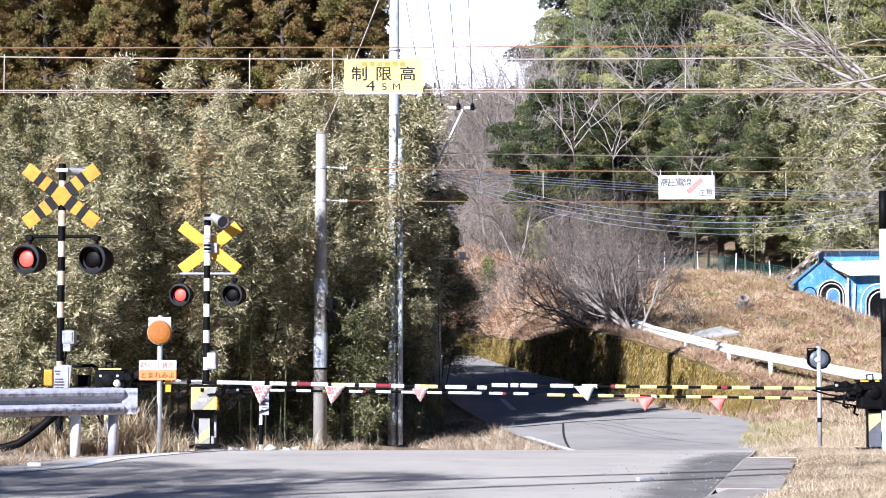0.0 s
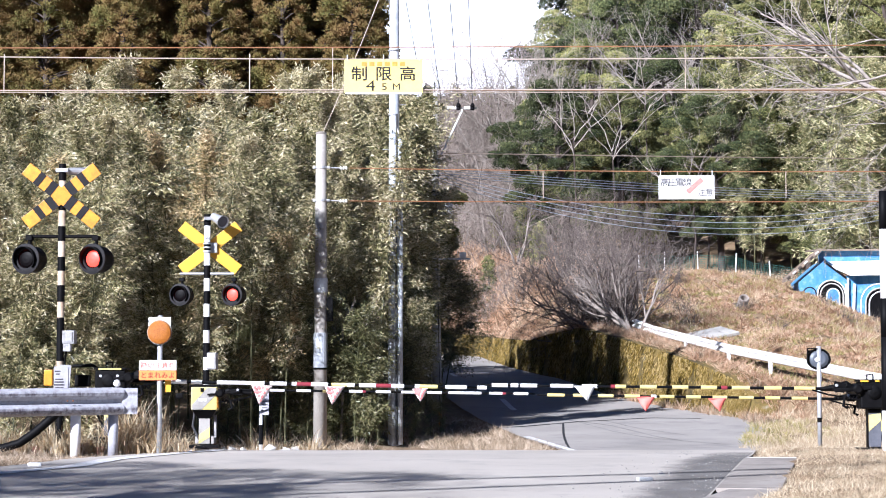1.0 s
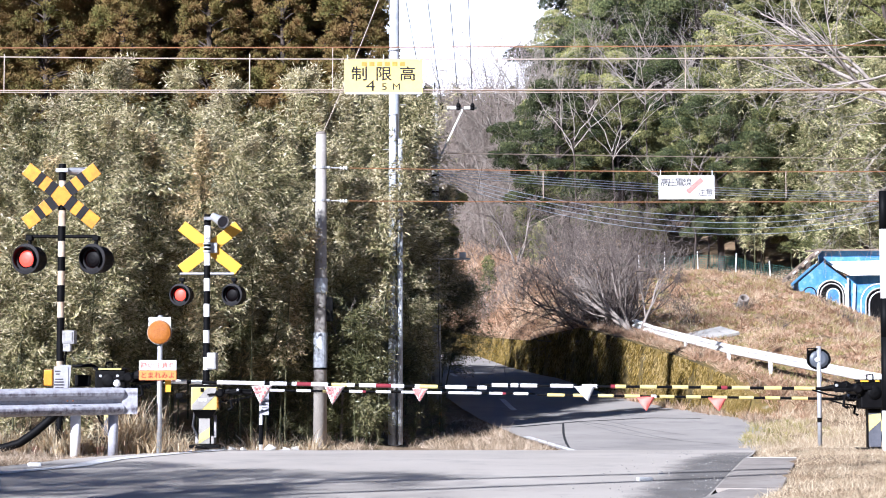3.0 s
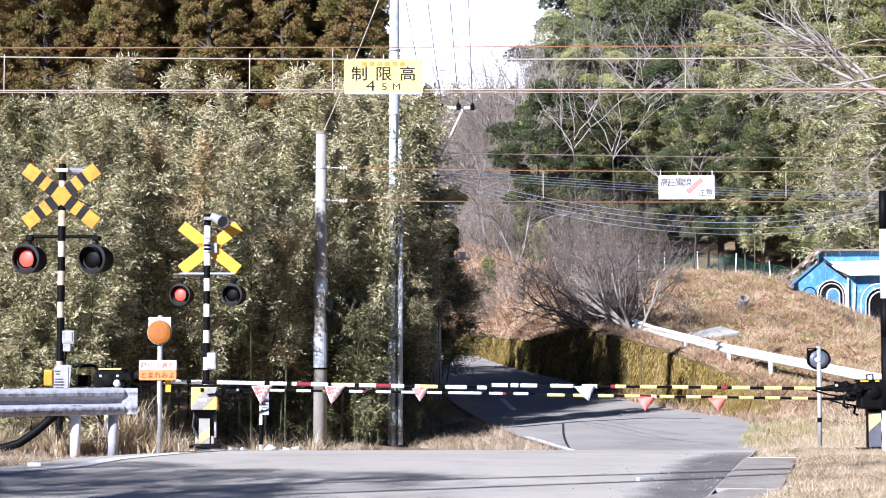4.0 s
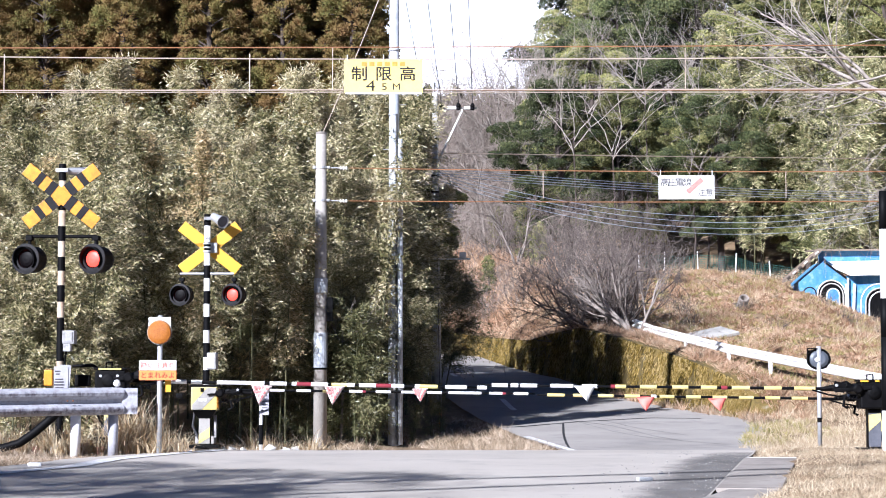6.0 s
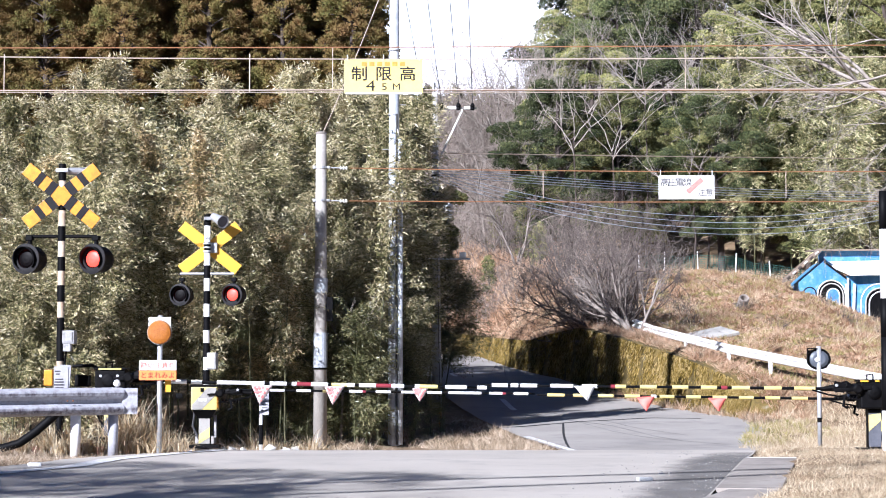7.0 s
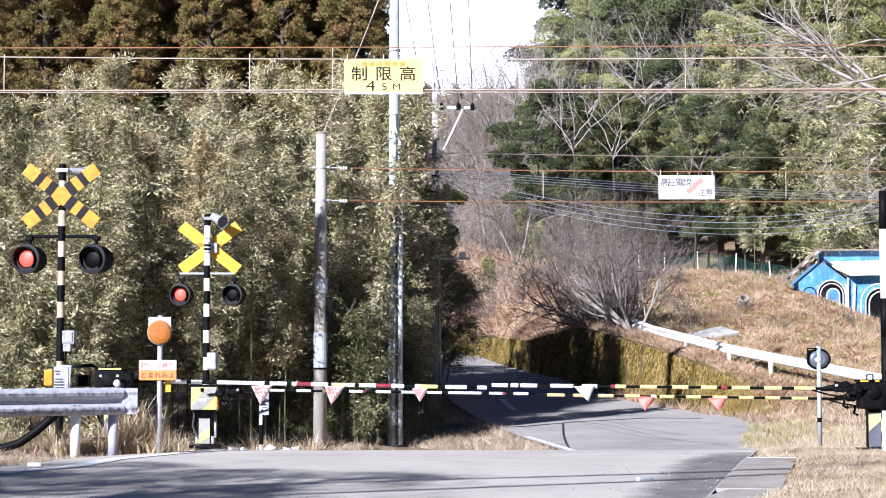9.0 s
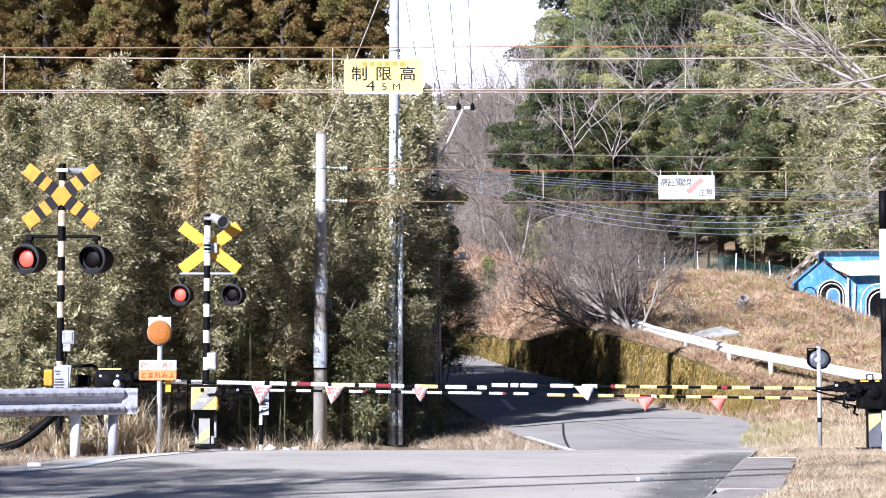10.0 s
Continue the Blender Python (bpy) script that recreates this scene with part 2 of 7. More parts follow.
STRAW = leafy("bleached_straw", [(0.2, (0.26, 0.17, 0.085)), (0.45, (0.54, 0.41, 0.24)), (0.8, (0.7, 0.6, 0.42)), (0.95, (0.82, 0.74, 0.56))], 0.3, 0.6, own=0.8)
RED_GRASS = leafy("russet_dry_fern", [(0.2, (0.14, 0.078, 0.042)), (0.5, (0.35, 0.212, 0.125)), (0.8, (0.53, 0.38, 0.255)), (0.95, (0.67, 0.53, 0.38))], 0.25, 0.8, own=0.55, patch=0.55)
BROWN_FERN = leafy("dark_brown_fern", [(0.2, (0.06, 0.035, 0.02)), (0.5, (0.15, 0.085, 0.045)), (0.8, (0.27, 0.155, 0.08)), (0.95, (0.4, 0.26, 0.15))], 0.2, 0.85)
MOSS = leafy("wall_moss", [(0.25, (0.045, 0.036, 0.01)), (0.5, (0.14, 0.1, 0.022)), (0.75, (0.28, 0.2, 0.047)), (0.95, (0.45, 0.35, 0.16))], 0.2, 0.9, gloss=0.1)
VERGE_GRASS = leafy("verge_grass", [(0.2, (0.11, 0.095, 0.05)), (0.5, (0.28, 0.215, 0.14)), (0.8, (0.48, 0.385, 0.28)), (0.95, (0.67, 0.57, 0.45))], 0.25, 0.8)
GREEN_GRASS = leafy("green_grass", [(0.2, (0.11, 0.115, 0.03)), (0.5, (0.25, 0.235, 0.065)), (0.9, (0.46, 0.39, 0.17))], 0.25, 0.7)


# ---- building helpers ----
def part(name, bm, material, parent=None, label="", smooth=False):
    """Link a bmesh (or a finished mesh) as one object under its thing."""
    if isinstance(bm, bpy.types.Mesh):
        me = bm
    else:
        me = bpy.data.meshes.new(name)
        bm.to_mesh(me)
        bm.free()
        if smooth:
            for p in me.polygons:
                p.use_smooth = True
    me.materials.append(material)
    ob = new(name, me)
    if parent:
        ob.parent = parent
    if label:
        ob["label"] = label
    return ob


def thing(name, label, category, group="", at=(0, 0, 0), rz=0, kind=""):
    """An Empty at the base of a thing."""
    ob = new(name)
    ob.empty_display_size = 0.1
    ob.matrix_world = pose(*at, 0, 0, rz)
    return tagged(ob, label, category, group, kind)


def box(size, at=(0, 0, 0), rot=(0, 0, 0), bevel=0.0, bm=None):
    bm = bm or bmesh.new()
    m = pose(*at, *rot) @ Matrix.Diagonal((*size, 1))
    got = bmesh.ops.create_cube(bm, size=1, matrix=m)
    if bevel:
        edges = list({e for v in got["verts"] for e in v.link_edges})
        bmesh.ops.bevel(bm, geom=edges, offset=bevel, segments=2, affect='EDGES', profile=0.6)
    return bm


def tube(points, radii, sides=8, bm=None, closed=True):
    """A tapered tube along points."""
    bm = bm or bmesh.new()
    pts = [Vector(p) for p in points]
    if not hasattr(radii, "__len__"):
        radii = [radii] * len(pts)
    rings = []
    ref = None
    for i, p in enumerate(pts):
        d = (pts[min(i + 1, len(pts) - 1)] - pts[max(i - 1, 0)]).normalized()
        if ref is None:
            ref = d.orthogonal().normalized()
        u = (ref - d * ref.dot(d)).normalized()
        ref = u
        v = d.cross(u)
        rings.append([bm.verts.new(p + (u * math.cos(a) + v * math.sin(a)) * radii[i])
                      for a in (2 * math.pi * k / sides for k in range(sides))])
    for a, b in zip(rings, rings[1:]):
        for k in range(sides):
            bm.faces.new((a[k], a[(k + 1) % sides], b[(k + 1) % sides], b[k]))
    if closed:
        bm.faces.new(rings[0][::-1])
        bm.faces.new(rings[-1])
    return bm


def lathe(profile, sides=24, axis="Y", at=(0, 0, 0), bm=None, closed=True):
    """Turn a profile of (radius, offset along the axis)."""
    bm = bm or bmesh.new()
    rings = []
    for r, o in profile:
        ring = []
        for k in range(sides):
            a = 2 * math.pi * k / sides
            c, s = math.cos(a) * r, math.sin(a) * r
            p = {"Y": (c, o, s), "Z": (c, s, o), "X": (o, c, s)}[axis]
            ring.append(bm.verts.new(Vector(p) + Vector(at)))
        rings.append(ring)
    for a, b in zip(rings, rings[1:]):
        for k in range(sides):
            bm.faces.new((a[k], a[(k + 1) % sides], b[(k + 1) % sides], b[k]))
    if closed:
        bm.faces.new(rings[0])
        bm.faces.new(rings[-1])
    bmesh.ops.recalc_face_normals(bm, faces=bm.faces[:])
    return bm


def mesh_np(name, verts, faces):
    """A mesh from arrays: vertices (n, 3) and faces (m, 3 or 4)."""
    verts = np.ascontiguousarray(verts, dtype=np.float32)
    faces = np.ascontiguousarray(faces, dtype=np.int32)
    me = bpy.data.meshes.new(name)
    n, k = faces.shape
    me.vertices.add(len(verts))
    me.vertices.foreach_set("co", verts.ravel())
    me.loops.add(n * k)
    me.loops.foreach_set("vertex_index", faces.ravel())
    me.polygons.add(n)
    me.polygons.foreach_set("loop_start", np.arange(0, n * k, k, dtype=np.int32))
    me.polygons.foreach_set("loop_total", np.full(n, k, dtype=np.int32))
    me.update(calc_edges=True)
    me.validate()
    return me


def blades(rng, base, tip, width, bend=0.25, facing=None, single=False):
    """Leaves from base to tip (n, 3): a kite of two triangles folded along its length, turned at random or towards facing."""
    n = len(base)
    d = tip - base
    side = np.cross(d, rng.normal(size=(n, 3)) if facing is None else facing)
    side /= np.linalg.norm(side, axis=1, keepdims=True) + 1e-9
    side *= np.reshape(width, (-1, 1)) * 0.5
    if single:
        return np.stack([base + side, tip, base - side], 1).reshape(-1, 3), np.arange(n * 3).reshape(-1, 3)
    up = np.cross(side, d)
    up /= np.linalg.norm(up, axis=1, keepdims=True) + 1e-9
    mid = base + d * 0.45 + up * np.linalg.norm(d, axis=1, keepdims=True) * bend * rng.uniform(0, 0.6, (n, 1))
    v = np.stack([base, mid + side, tip, mid - side], 1).reshape(-1, 3)
    f = np.arange(n * 4).reshape(-1, 4)
    return v, f


def unit(rng, n):
    v = rng.normal(size=(n, 3))
    return v / np.linalg.norm(v, axis=1, keepdims=True)


def lettering(text, size, material, parent, at, rz=0, stretch=1.0, label="", bold=0.012):
    """Raised lettering in the built-in font, turned to face -Y."""
    cu = bpy.data.curves.new("lettering", 'FONT')
    cu.body = text
    cu.size = size
    cu.extrude = 0.001
    cu.offset = size * bold
    cu.align_x, cu.align_y = 'CENTER', 'CENTER'
    cu.resolution_u = 3
    tmp = bpy.data.objects.new("lettering", cu)
    me = bpy.data.meshes.new_from_object(tmp)
    bpy.data.objects.remove(tmp)
    me.transform(pose(0, 0, 0, 90, 0, rz) @ Matrix.Diagonal((stretch, 1, 1, 1)))
    me.transform(Matrix.Translation(at))
    me.materials.clear()
    return part("lettering", me, material, parent, label)


def frayed(material, attribute):
    """Let a surface fade out raggedly by a painted-on mask, as a thin worn layer does."""
    nt = material.node_tree
    b = nt.nodes["Principled BSDF"]
    out = nt.nodes["Material Output"]
    at = nt.nodes.new("ShaderNodeAttribute")
    at.attribute_name = attribute
    co = nt.nodes.new("ShaderNodeTexCoord")
    no = nt.nodes.new("ShaderNodeTexNoise")
    no.inputs["Scale"].default_value = 1.6
    no.inputs["Detail"].default_value = 9
    no.inputs["Roughness"].default_value = 0.75
    nt.links.new(co.outputs["Object"], no.inputs["Vector"])
    ad = nt.nodes.new("ShaderNodeMath")
    ad.operation = 'ADD'
    nt.links.new(at.outputs["Fac"], ad.inputs[0])
    nt.links.new(no.outputs["Fac"], ad.inputs[1])
    cr = ramp(nt, [(0.62, (0, 0, 0)), (1.0, (0.58, 0.58, 0.58))])
    nt.links.new(ad.outputs[0], cr.inputs[0])
    tp = nt.nodes.new("ShaderNodeBsdfTransparent")
    mx = nt.nodes.new("ShaderNodeMixShader")
    nt.links.new(cr.outputs[0], mx.inputs[0])
    nt.links.new(tp.outputs[0], mx.inputs[1])
    nt.links.new(b.outputs[0], mx.inputs[2])
    nt.links.new(mx.outputs[0], out.inputs["Surface"])


frayed(PATCH, "wear")


def grimy_rail():
    """White paint on the roadside beam, with soot and rust lodged on its two ridges in short streaks."""
    m = surface("grimy_rail_paint", (0.34, 0.35, 0.4), (0.48, 0.49, 0.54), 0.6, 0, 7, 40, 0.08, (0.26, 0.24, 0.26), 0.4)
    nt = m.node_tree
    b = nt.nodes["Principled BSDF"]
    paint = b.inputs["Base Color"].links[0].from_socket
    co = nt.nodes.new("ShaderNodeTexCoord")
    sep = nt.nodes.new("ShaderNodeSeparateXYZ")
    nt.links.new(co.outputs["Object"], sep.inputs[0])
    slope = nt.nodes.new("ShaderNodeMath")
    slope.operation = 'MULTIPLY_ADD'
    slope.inputs[1].default_value = 0.0137
    slope.inputs[2].default_value = 0.901
    nt.links.new(sep.outputs["X"], slope.inputs[0])
    depth = nt.nodes.new("ShaderNodeMath")
    depth.operation = 'SUBTRACT'
    nt.links.new(slope.outputs[0], depth.inputs[0])
    nt.links.new(sep.outputs["Z"], depth.inputs[1])
    grey = lambda v: (v, v, v)
    lodge = ramp(nt, [(0.0, grey(0.42)), (0.035, grey(0.4)), (0.075, grey(0.62)), (0.12, grey(0.42)), (0.15, grey(0.3)), (0.22, grey(0.38)), (0.27, grey(0.66)), (0.31, grey(0.6)), (0.34, grey(0.4))])
    nt.links.new(depth.outputs[0], lodge.inputs[0])
    mp = nt.nodes.new("ShaderNodeMapping")
    mp.inputs["Scale"].default_value = (1.0, 1.0, 0.45)
    nt.links.new(co.outputs["Object"], mp.inputs["Vector"])
    no = nt.nodes.new("ShaderNodeTexNoise")
    no.inputs["Scale"].default_value = 13
    no.inputs["Detail"].default_value = 7
    no.inputs["Roughness"].default_value = 0.72
    nt.links.new(mp.outputs[0], no.inputs["Vector"])
    ad = nt.nodes.new("ShaderNodeMath")
    ad.operation = 'ADD'
    nt.links.new(lodge.outputs[0], ad.inputs[0])
    nt.links.new(no.outputs["Fac"], ad.inputs[1])
    cut = ramp(nt, [(0.5, grey(0)), (0.62, grey(1))])
    half = nt.nodes.new("ShaderNodeMath")
    half.operation = 'MULTIPLY'
    half.inputs[1].default_value = 0.5
    nt.links.new(ad.outputs[0], half.inputs[0])
    nt.links.new(half.outputs[0], cut.inputs[0])
    mx = nt.nodes.new("ShaderNodeMix")
    mx.data_type = 'RGBA'
    nt.links.new(cut.outputs[0], mx.inputs["Factor"])
    nt.links.new(paint, mx.inputs["A"])
    mx.inputs["B"].default_value = (0.06, 0.05, 0.066, 1)
    nt.links.new(mx.outputs["Result"], b.inputs["Base Color"])
    return m


GRIMY_RAIL = grimy_rail()


# ---- ground, road, wall ----
def road_z(y):
    return np.interp(y, [-60, 0, 18, 24, 28.2, 32, 36, 41, 46, 50, 60, 70, 78, 100, 160],
                     [-2.0, -0.6, -0.15, 0, 0, -0.14, -0.22, -0.08, 0.2, 0.45, 1.25, 1.72, 2.2, 3.2, 6])


def road_left(y):
    return np.interp(y, [-60, 0, 18, 22, 23.5, 24.8, 26.5, 28.2, 30.4, 32.4, 36, 41, 46, 53, 62, 70, 80, 95, 120],
                     [-45, -13, -6.6, -5.1, -4.55, -4.3, -3.85, -3.05, -2.7, 1.2, 2.1, 1.55, 0.85, 0.1, -0.6, -1.6, -3.6, -9, -26])


def road_right(y):
    return np.interp(y, [-60, 0, 18, 26, 32, 36, 40, 44, 46, 53, 62, 70, 78, 95, 120],
                     [-38, -5, 2.3, 3.9, 4.95, 5.6, 6.15, 6.95, 6.95, 4.5, 3.0, 2.2, 1.4, -4, -20])


def wall_top(y):
    return np.interp(y, [45.9, 46.4, 47.3, 49.4, 53, 58, 66, 78, 95, 120], [0.25, 0.7, 1.15, 1.6, 2.2, 2.65, 2.5, 2.95, 4.2, 6])


def smooth01(t):
    t = np.clip(t, 0, 1)
    return t * t * (3 - 2 * t)


def ground_z(x, y):
    """Height of the ground: road, verges, the bank behind the wall, the hills."""
    x, y = np.asarray(x, float), np.asarray(y, float)
    z = road_z(y)
    dr = x - road_right(y)
    dl = road_left(y) - x
    # right of the road
    bank = np.interp(y, [40, 46, 49, 52, 57, 66, 74, 80, 90, 160, 400], [0.1, 0.72, 1.12, 1.5, 2.15, 3.6, 5.1, 5.4, 7.0, 22, 32])
    bank = bank - 0.29 * np.clip(x - 11.0, 0, 6) * smooth01((y - 56) / 8) * smooth01((80 - y) / 5)
    top = np.where(y > 45.9, wall_top(y), z + 0.05)
    near_right = 0.06 + 0.10 * np.clip(x - 8, 0, 30) * smooth01((y - 20) / 20)
    target = np.where(y > 46, bank, near_right + (0.72 - 0.06) * smooth01((y - 41) / 5))
    side = np.clip(x - 6, 0, 60) * 0.42 * smooth01((y - 80) / 30) + np.clip(x - 20, 0, 50) * 0.35 * smooth01((y - 30) / 40)
    right = top + (target - top) * smooth01(dr / 3.0) + side
    z = np.where(dr > np.where(y < 27, 0.64, 0.42), right, z)
    # left of the road
    low = np.interp(y, [0, 23, 27, 31, 35, 40, 48, 60, 75, 100, 160, 400], [-0.5, 0.10, 0.02, -0.12, -0.28, -0.25, 0.2, 1.6, 4, 6.5, 21, 32]) + np.clip(-3.5 - x, 0, 40) * 0.3 * smooth01((y - 98) / 30)
    flat = z - 0.02 + (low - z) * smooth01(dl / 2.2)
    z = np.where(dl > 0, flat, z)
    # the bed of the track lies below the rails
    bed = smooth01((y - 26.9) / 0.5) * smooth01((31.3 - y) / 0.5)
    z = np.where((dl > 0.3) | (dr > 2.4), z - 0.26 * bed, z)
    # the hill behind the cedars
    z = z + np.clip(-6 - x, 0, 40) * 0.5 * smooth01((y - 125) / 30)
    # far hills all round
    r = np.hypot(x, y - 30)
    z = z + 6 * smooth01((r - 200) / 500)
    return z


def sheet(name, xs, ys, zfun, material, parent=None):
    gx, gy = np.meshgrid(xs, ys)
    gz = zfun(gx, gy)
    v = np.stack([gx, gy, gz], -1).reshape(-1, 3)
    nx = len(xs)
    i = (np.arange(len(ys) - 1)[:, None] * nx + np.arange(nx - 1)).ravel()
    f = np.stack([i, i + 1, i + nx + 1, i + nx], 1)
    me = mesh_np(name, v, f)
    for p in me.polygons:
        p.use_smooth = True
    return part(name, me, material, parent)


def rough_ground(x, y):
    off = (x < road_left(y) - 0.3) | (x > road_right(y) + 0.5)
    n = 0.10 * np.sin(x * 1.7 + 1.3 * np.sin(y * 0.9)) * np.sin(y * 1.3 + x * 0.4) + 0.05 * np.sin(x * 4.1) * np.sin(y * 3.7)
    keep = np.where(y > 34, 1.0, 0.25)
    return ground_z(x, y) - 0.02 + np.where(off, n * keep, 0)


xs = np.concatenate([np.linspace(-1500, -60, 14), np.linspace(-50, -18, 24), np.arange(-17, 18, 0.25), np.linspace(18, 60, 36), np.linspace(80, 1500, 13)])
ys = np.concatenate([np.linspace(-1500, -60, 12), np.linspace(-50, 14, 20), np.arange(15, 90, 0.25), np.linspace(90, 180, 46), np.linspace(200, 1500, 14)])
ground = sheet("ground", xs, ys, rough_ground, SOIL)
tagged(ground, "dry brown soil banks and verges beside the road", "ground", kind="structure")


def ribbon(name, left, right, y0, y1, step, lift, material, thick=0.0, parent=None, n=8):
    """A strip of road between two edges, laid on the road's profile."""
    ys_ = np.arange(y0, y1 + step, step)
    v = []
    for y in ys_:
        a, b = float(left(y)), float(right(y))
        for k in range(n + 1):
            x = a + (b - a) * k / n
            v.append((x, y, float(road_z(y)) + lift))
    f = [(i * (n + 1) + k, i * (n + 1) + k + 1, (i + 1) * (n + 1) + k + 1, (i + 1) * (n + 1) + k)
         for i in range(len(ys_) - 1) for k in range(n)]
    me = mesh_np(name, np.array(v), np.array(f))
    mask = me.attributes.new("wear", 'FLOAT', 'POINT')
    across = np.tile(np.arange(n + 1) / n, len(ys_))
    along = np.repeat(np.linspace(0, 1, len(ys_)), n + 1)
    mask.data.foreach_set("value", (np.minimum(across * 1.1, 0.62) - 0.5 * np.clip(along - 0.75, 0, 1) * 3).astype(np.float32))
    return part(name, me, material, parent)


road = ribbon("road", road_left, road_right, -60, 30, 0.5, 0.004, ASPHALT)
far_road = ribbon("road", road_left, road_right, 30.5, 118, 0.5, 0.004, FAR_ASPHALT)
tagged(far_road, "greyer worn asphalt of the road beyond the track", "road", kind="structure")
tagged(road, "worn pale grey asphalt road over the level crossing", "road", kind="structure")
patch = ribbon("dark_patch", lambda y: road_right(y) - np.interp(y, [14, 19, 27, 29], [0.75, 0.85, 0.95, 1.0]), lambda y: road_right(y) - 0.02, 13, 27, 0.25, 0.010, PATCH)
tagged(patch, "dark gravelly asphalt patch at the road edge", "road patch", kind="structure")


def strip(points, width, lift, name="road_line", material=PAINT):
    """A painted line through points on the road."""
    v, f = [], []
    dense = []
    for (x0, y0), (x1, y1) in zip(points, points[1:]):
        k = max(2, int(math.hypot(x1 - x0, y1 - y0) / 0.4))
        dense += [(x0 + (x1 - x0) * i / k, y0 + (y1 - y0) * i / k) for i in range(k)]
    dense.append(points[-1])
    for i, (x, y) in enumerate(dense):
        a, b = dense[max(0, i - 1)], dense[min(len(dense) - 1, i + 1)]
        d = Vector((b[0] - a[0], b[1] - a[1])).normalized()
        nx, ny = -d.y * width / 2, d.x * width / 2
        for s in (1, -1):
            v.append((x + nx * s, y + ny * s, float(road_z(y)) + lift))
        if i:
            f.append((2 * i - 2, 2 * i - 1, 2 * i + 1, 2 * i))
    ob = part(name, mesh_np(name, np.array(v), np.array(f)), material)
    return tagged(ob, "faded white painted line on the asphalt" if material == PAINT else "faint dark tyre scuff curving over the asphalt" if material == SEAM else "thin black line across the asphalt", "road marking", kind="structure")


strip([(-6.2, 18.0), (-4.7, 21.2), (-4.05, 22.6), (-3.72, 24.8), (-3.35, 26.8), (-2.8, 28.9)], 0.27, 0.012)
strip([(2.26, 36.0), (1.66, 41.0)], 0.16, 0.012)
# Black line across the far road and its branch, laid as thin strips.
strip([(0.7, 43.0), (1.6, 43.8), (3.0, 45.4), (4.7, 46.6), (5.8, 46.4)], 0.16, 0.008, "dark_road_line", DARK_LINE)
strip([(2.62, 45.0), (2.45, 42.0), (2.3, 38.5), (2.24, 36.2)], 0.045, 0.008, "dark_road_line", DARK_LINE)
for a, pts in enumerate(([(3.0, 45.2), (3.5, 42.5), (4.3, 40.0), (5.2, 38.2)], [(3.6, 45.6), (4.1, 43.4), (4.9, 41.4)], [(1.4, 47.2), (2.6, 46.2), (3.6, 44.2), (4.6, 39.4)])):
    strip(pts, 0.035, 0.007 + 0.001 * a, "dark_road_line", SEAM)
strip([(0.40, 61.0), (0.2, 64.0)], 0.14, 0.009)
strip([(1.7, 49.0), (1.5, 52.5)], 0.14, 0.009)

# bright hazy sky low over the valley, very far off
haze_mat = glowing("bright_haze", (0.95, 0.965, 1.0), 0.34)
haze = part("backdrop", box((620, 2, 420), (0, 1480, 165)), haze_mat)
tagged(haze, "bright white hazy sky far behind the valley", "sky", kind="structure")

for x, y in ((1.98, 20.3), (-4.5, 22.75)):
    stud = part("road_stud", box((0.15, 0.1, 0.045), (x, y, float(road_z(y)) + 0.02), (0, 0, 10), 0.018), WHITE)
    tagged(stud, "small pale reflector stud fixed on the asphalt", "road stud", "road studs")

# loose pale chippings on the dark patch
gr_ = random.Random(8)
bm = bmesh.new()
for k in range(190):
    y = gr_.uniform(15.5, 27)
    x = float(road_right(y)) - 0.05 - 1.3 * gr_.random() ** 1.4
    d = gr_.uniform(0.004, 0.012)
    box((d, d * gr_.uniform(0.8, 1.6), d * 0.7), (x, y, float(road_z(y)) + 0.012 + d * 0.3), (gr_.uniform(0, 40), gr_.uniform(0, 40), gr_.uniform(0, 90)), bm=bm)
tagged(part("gravel", bm, CONCRETE), "loose pale chippings scattered at the road edge", "gravel", kind="stuff")

# concrete slab edging on the grass side
edging = thing("edging_slab", "pale concrete edging slabs along the road edge", "kerb", kind="structure")
for k in range(5):
    y = 12.4 + k * 2.62
    a = math.degrees(math.atan2(float(road_right(y + 0.7) - road_right(y - 0.7)), 1.4))
    part("slab", box((0.6, 2.6, 0.16), (float(road_right(y)) + 0.31, y, float(road_z(y)) - 0.06 + 0.004 * (k % 2)), (math.degrees(math.atan(float(road_z(y + 1) - road_z(y - 1)) / 2)), 0, -a), 0.012), SLAB, edging)
    end = y + 1.27
    if k in (1, 4):
        part("slab_end", box((0.58, 0.09, 0.02), (float(road_right(end)) + 0.31, end, float(road_z(end)) + 0.018), (0, 0, -a), 0.004), SLAB_END, edging)

# mossy retaining wall
wall = thing("wall_bank", "mossy stained concrete retaining wall below the bank", "retaining wall", kind="structure")
wy = [46.1, 46.7, 47.6, 49, 51, 53, 55.5, 58, 62, 66, 70, 74, 78, 84, 90]
for a, b in zip(wy, wy[1:]):
    bm = bmesh.new()
    for y in (a, b - 0.015):
        x, z0, z1 = float(road_right(y)), float(road_z(y)) - 0.3, float(wall_top(y))
        for dx, z in ((0.0, z0), (0.16, z1), (0.75, z1), (0.75, z0)):
            bm.verts.new((x + dx, y, z))
    bm.verts.ensure_lookup_table()
    for q in ((0, 1, 2, 3), (7, 6, 5, 4), (0, 4, 5, 1), (1, 5, 6, 2), (2, 6, 7, 3), (3, 7, 4, 0)):
        bm.faces.new([bm.verts[i] for i in q])
    bmesh.ops.recalc_face_normals(bm, faces=bm.faces[:])
    part("panel", bm, MOSS_WALL, wall)

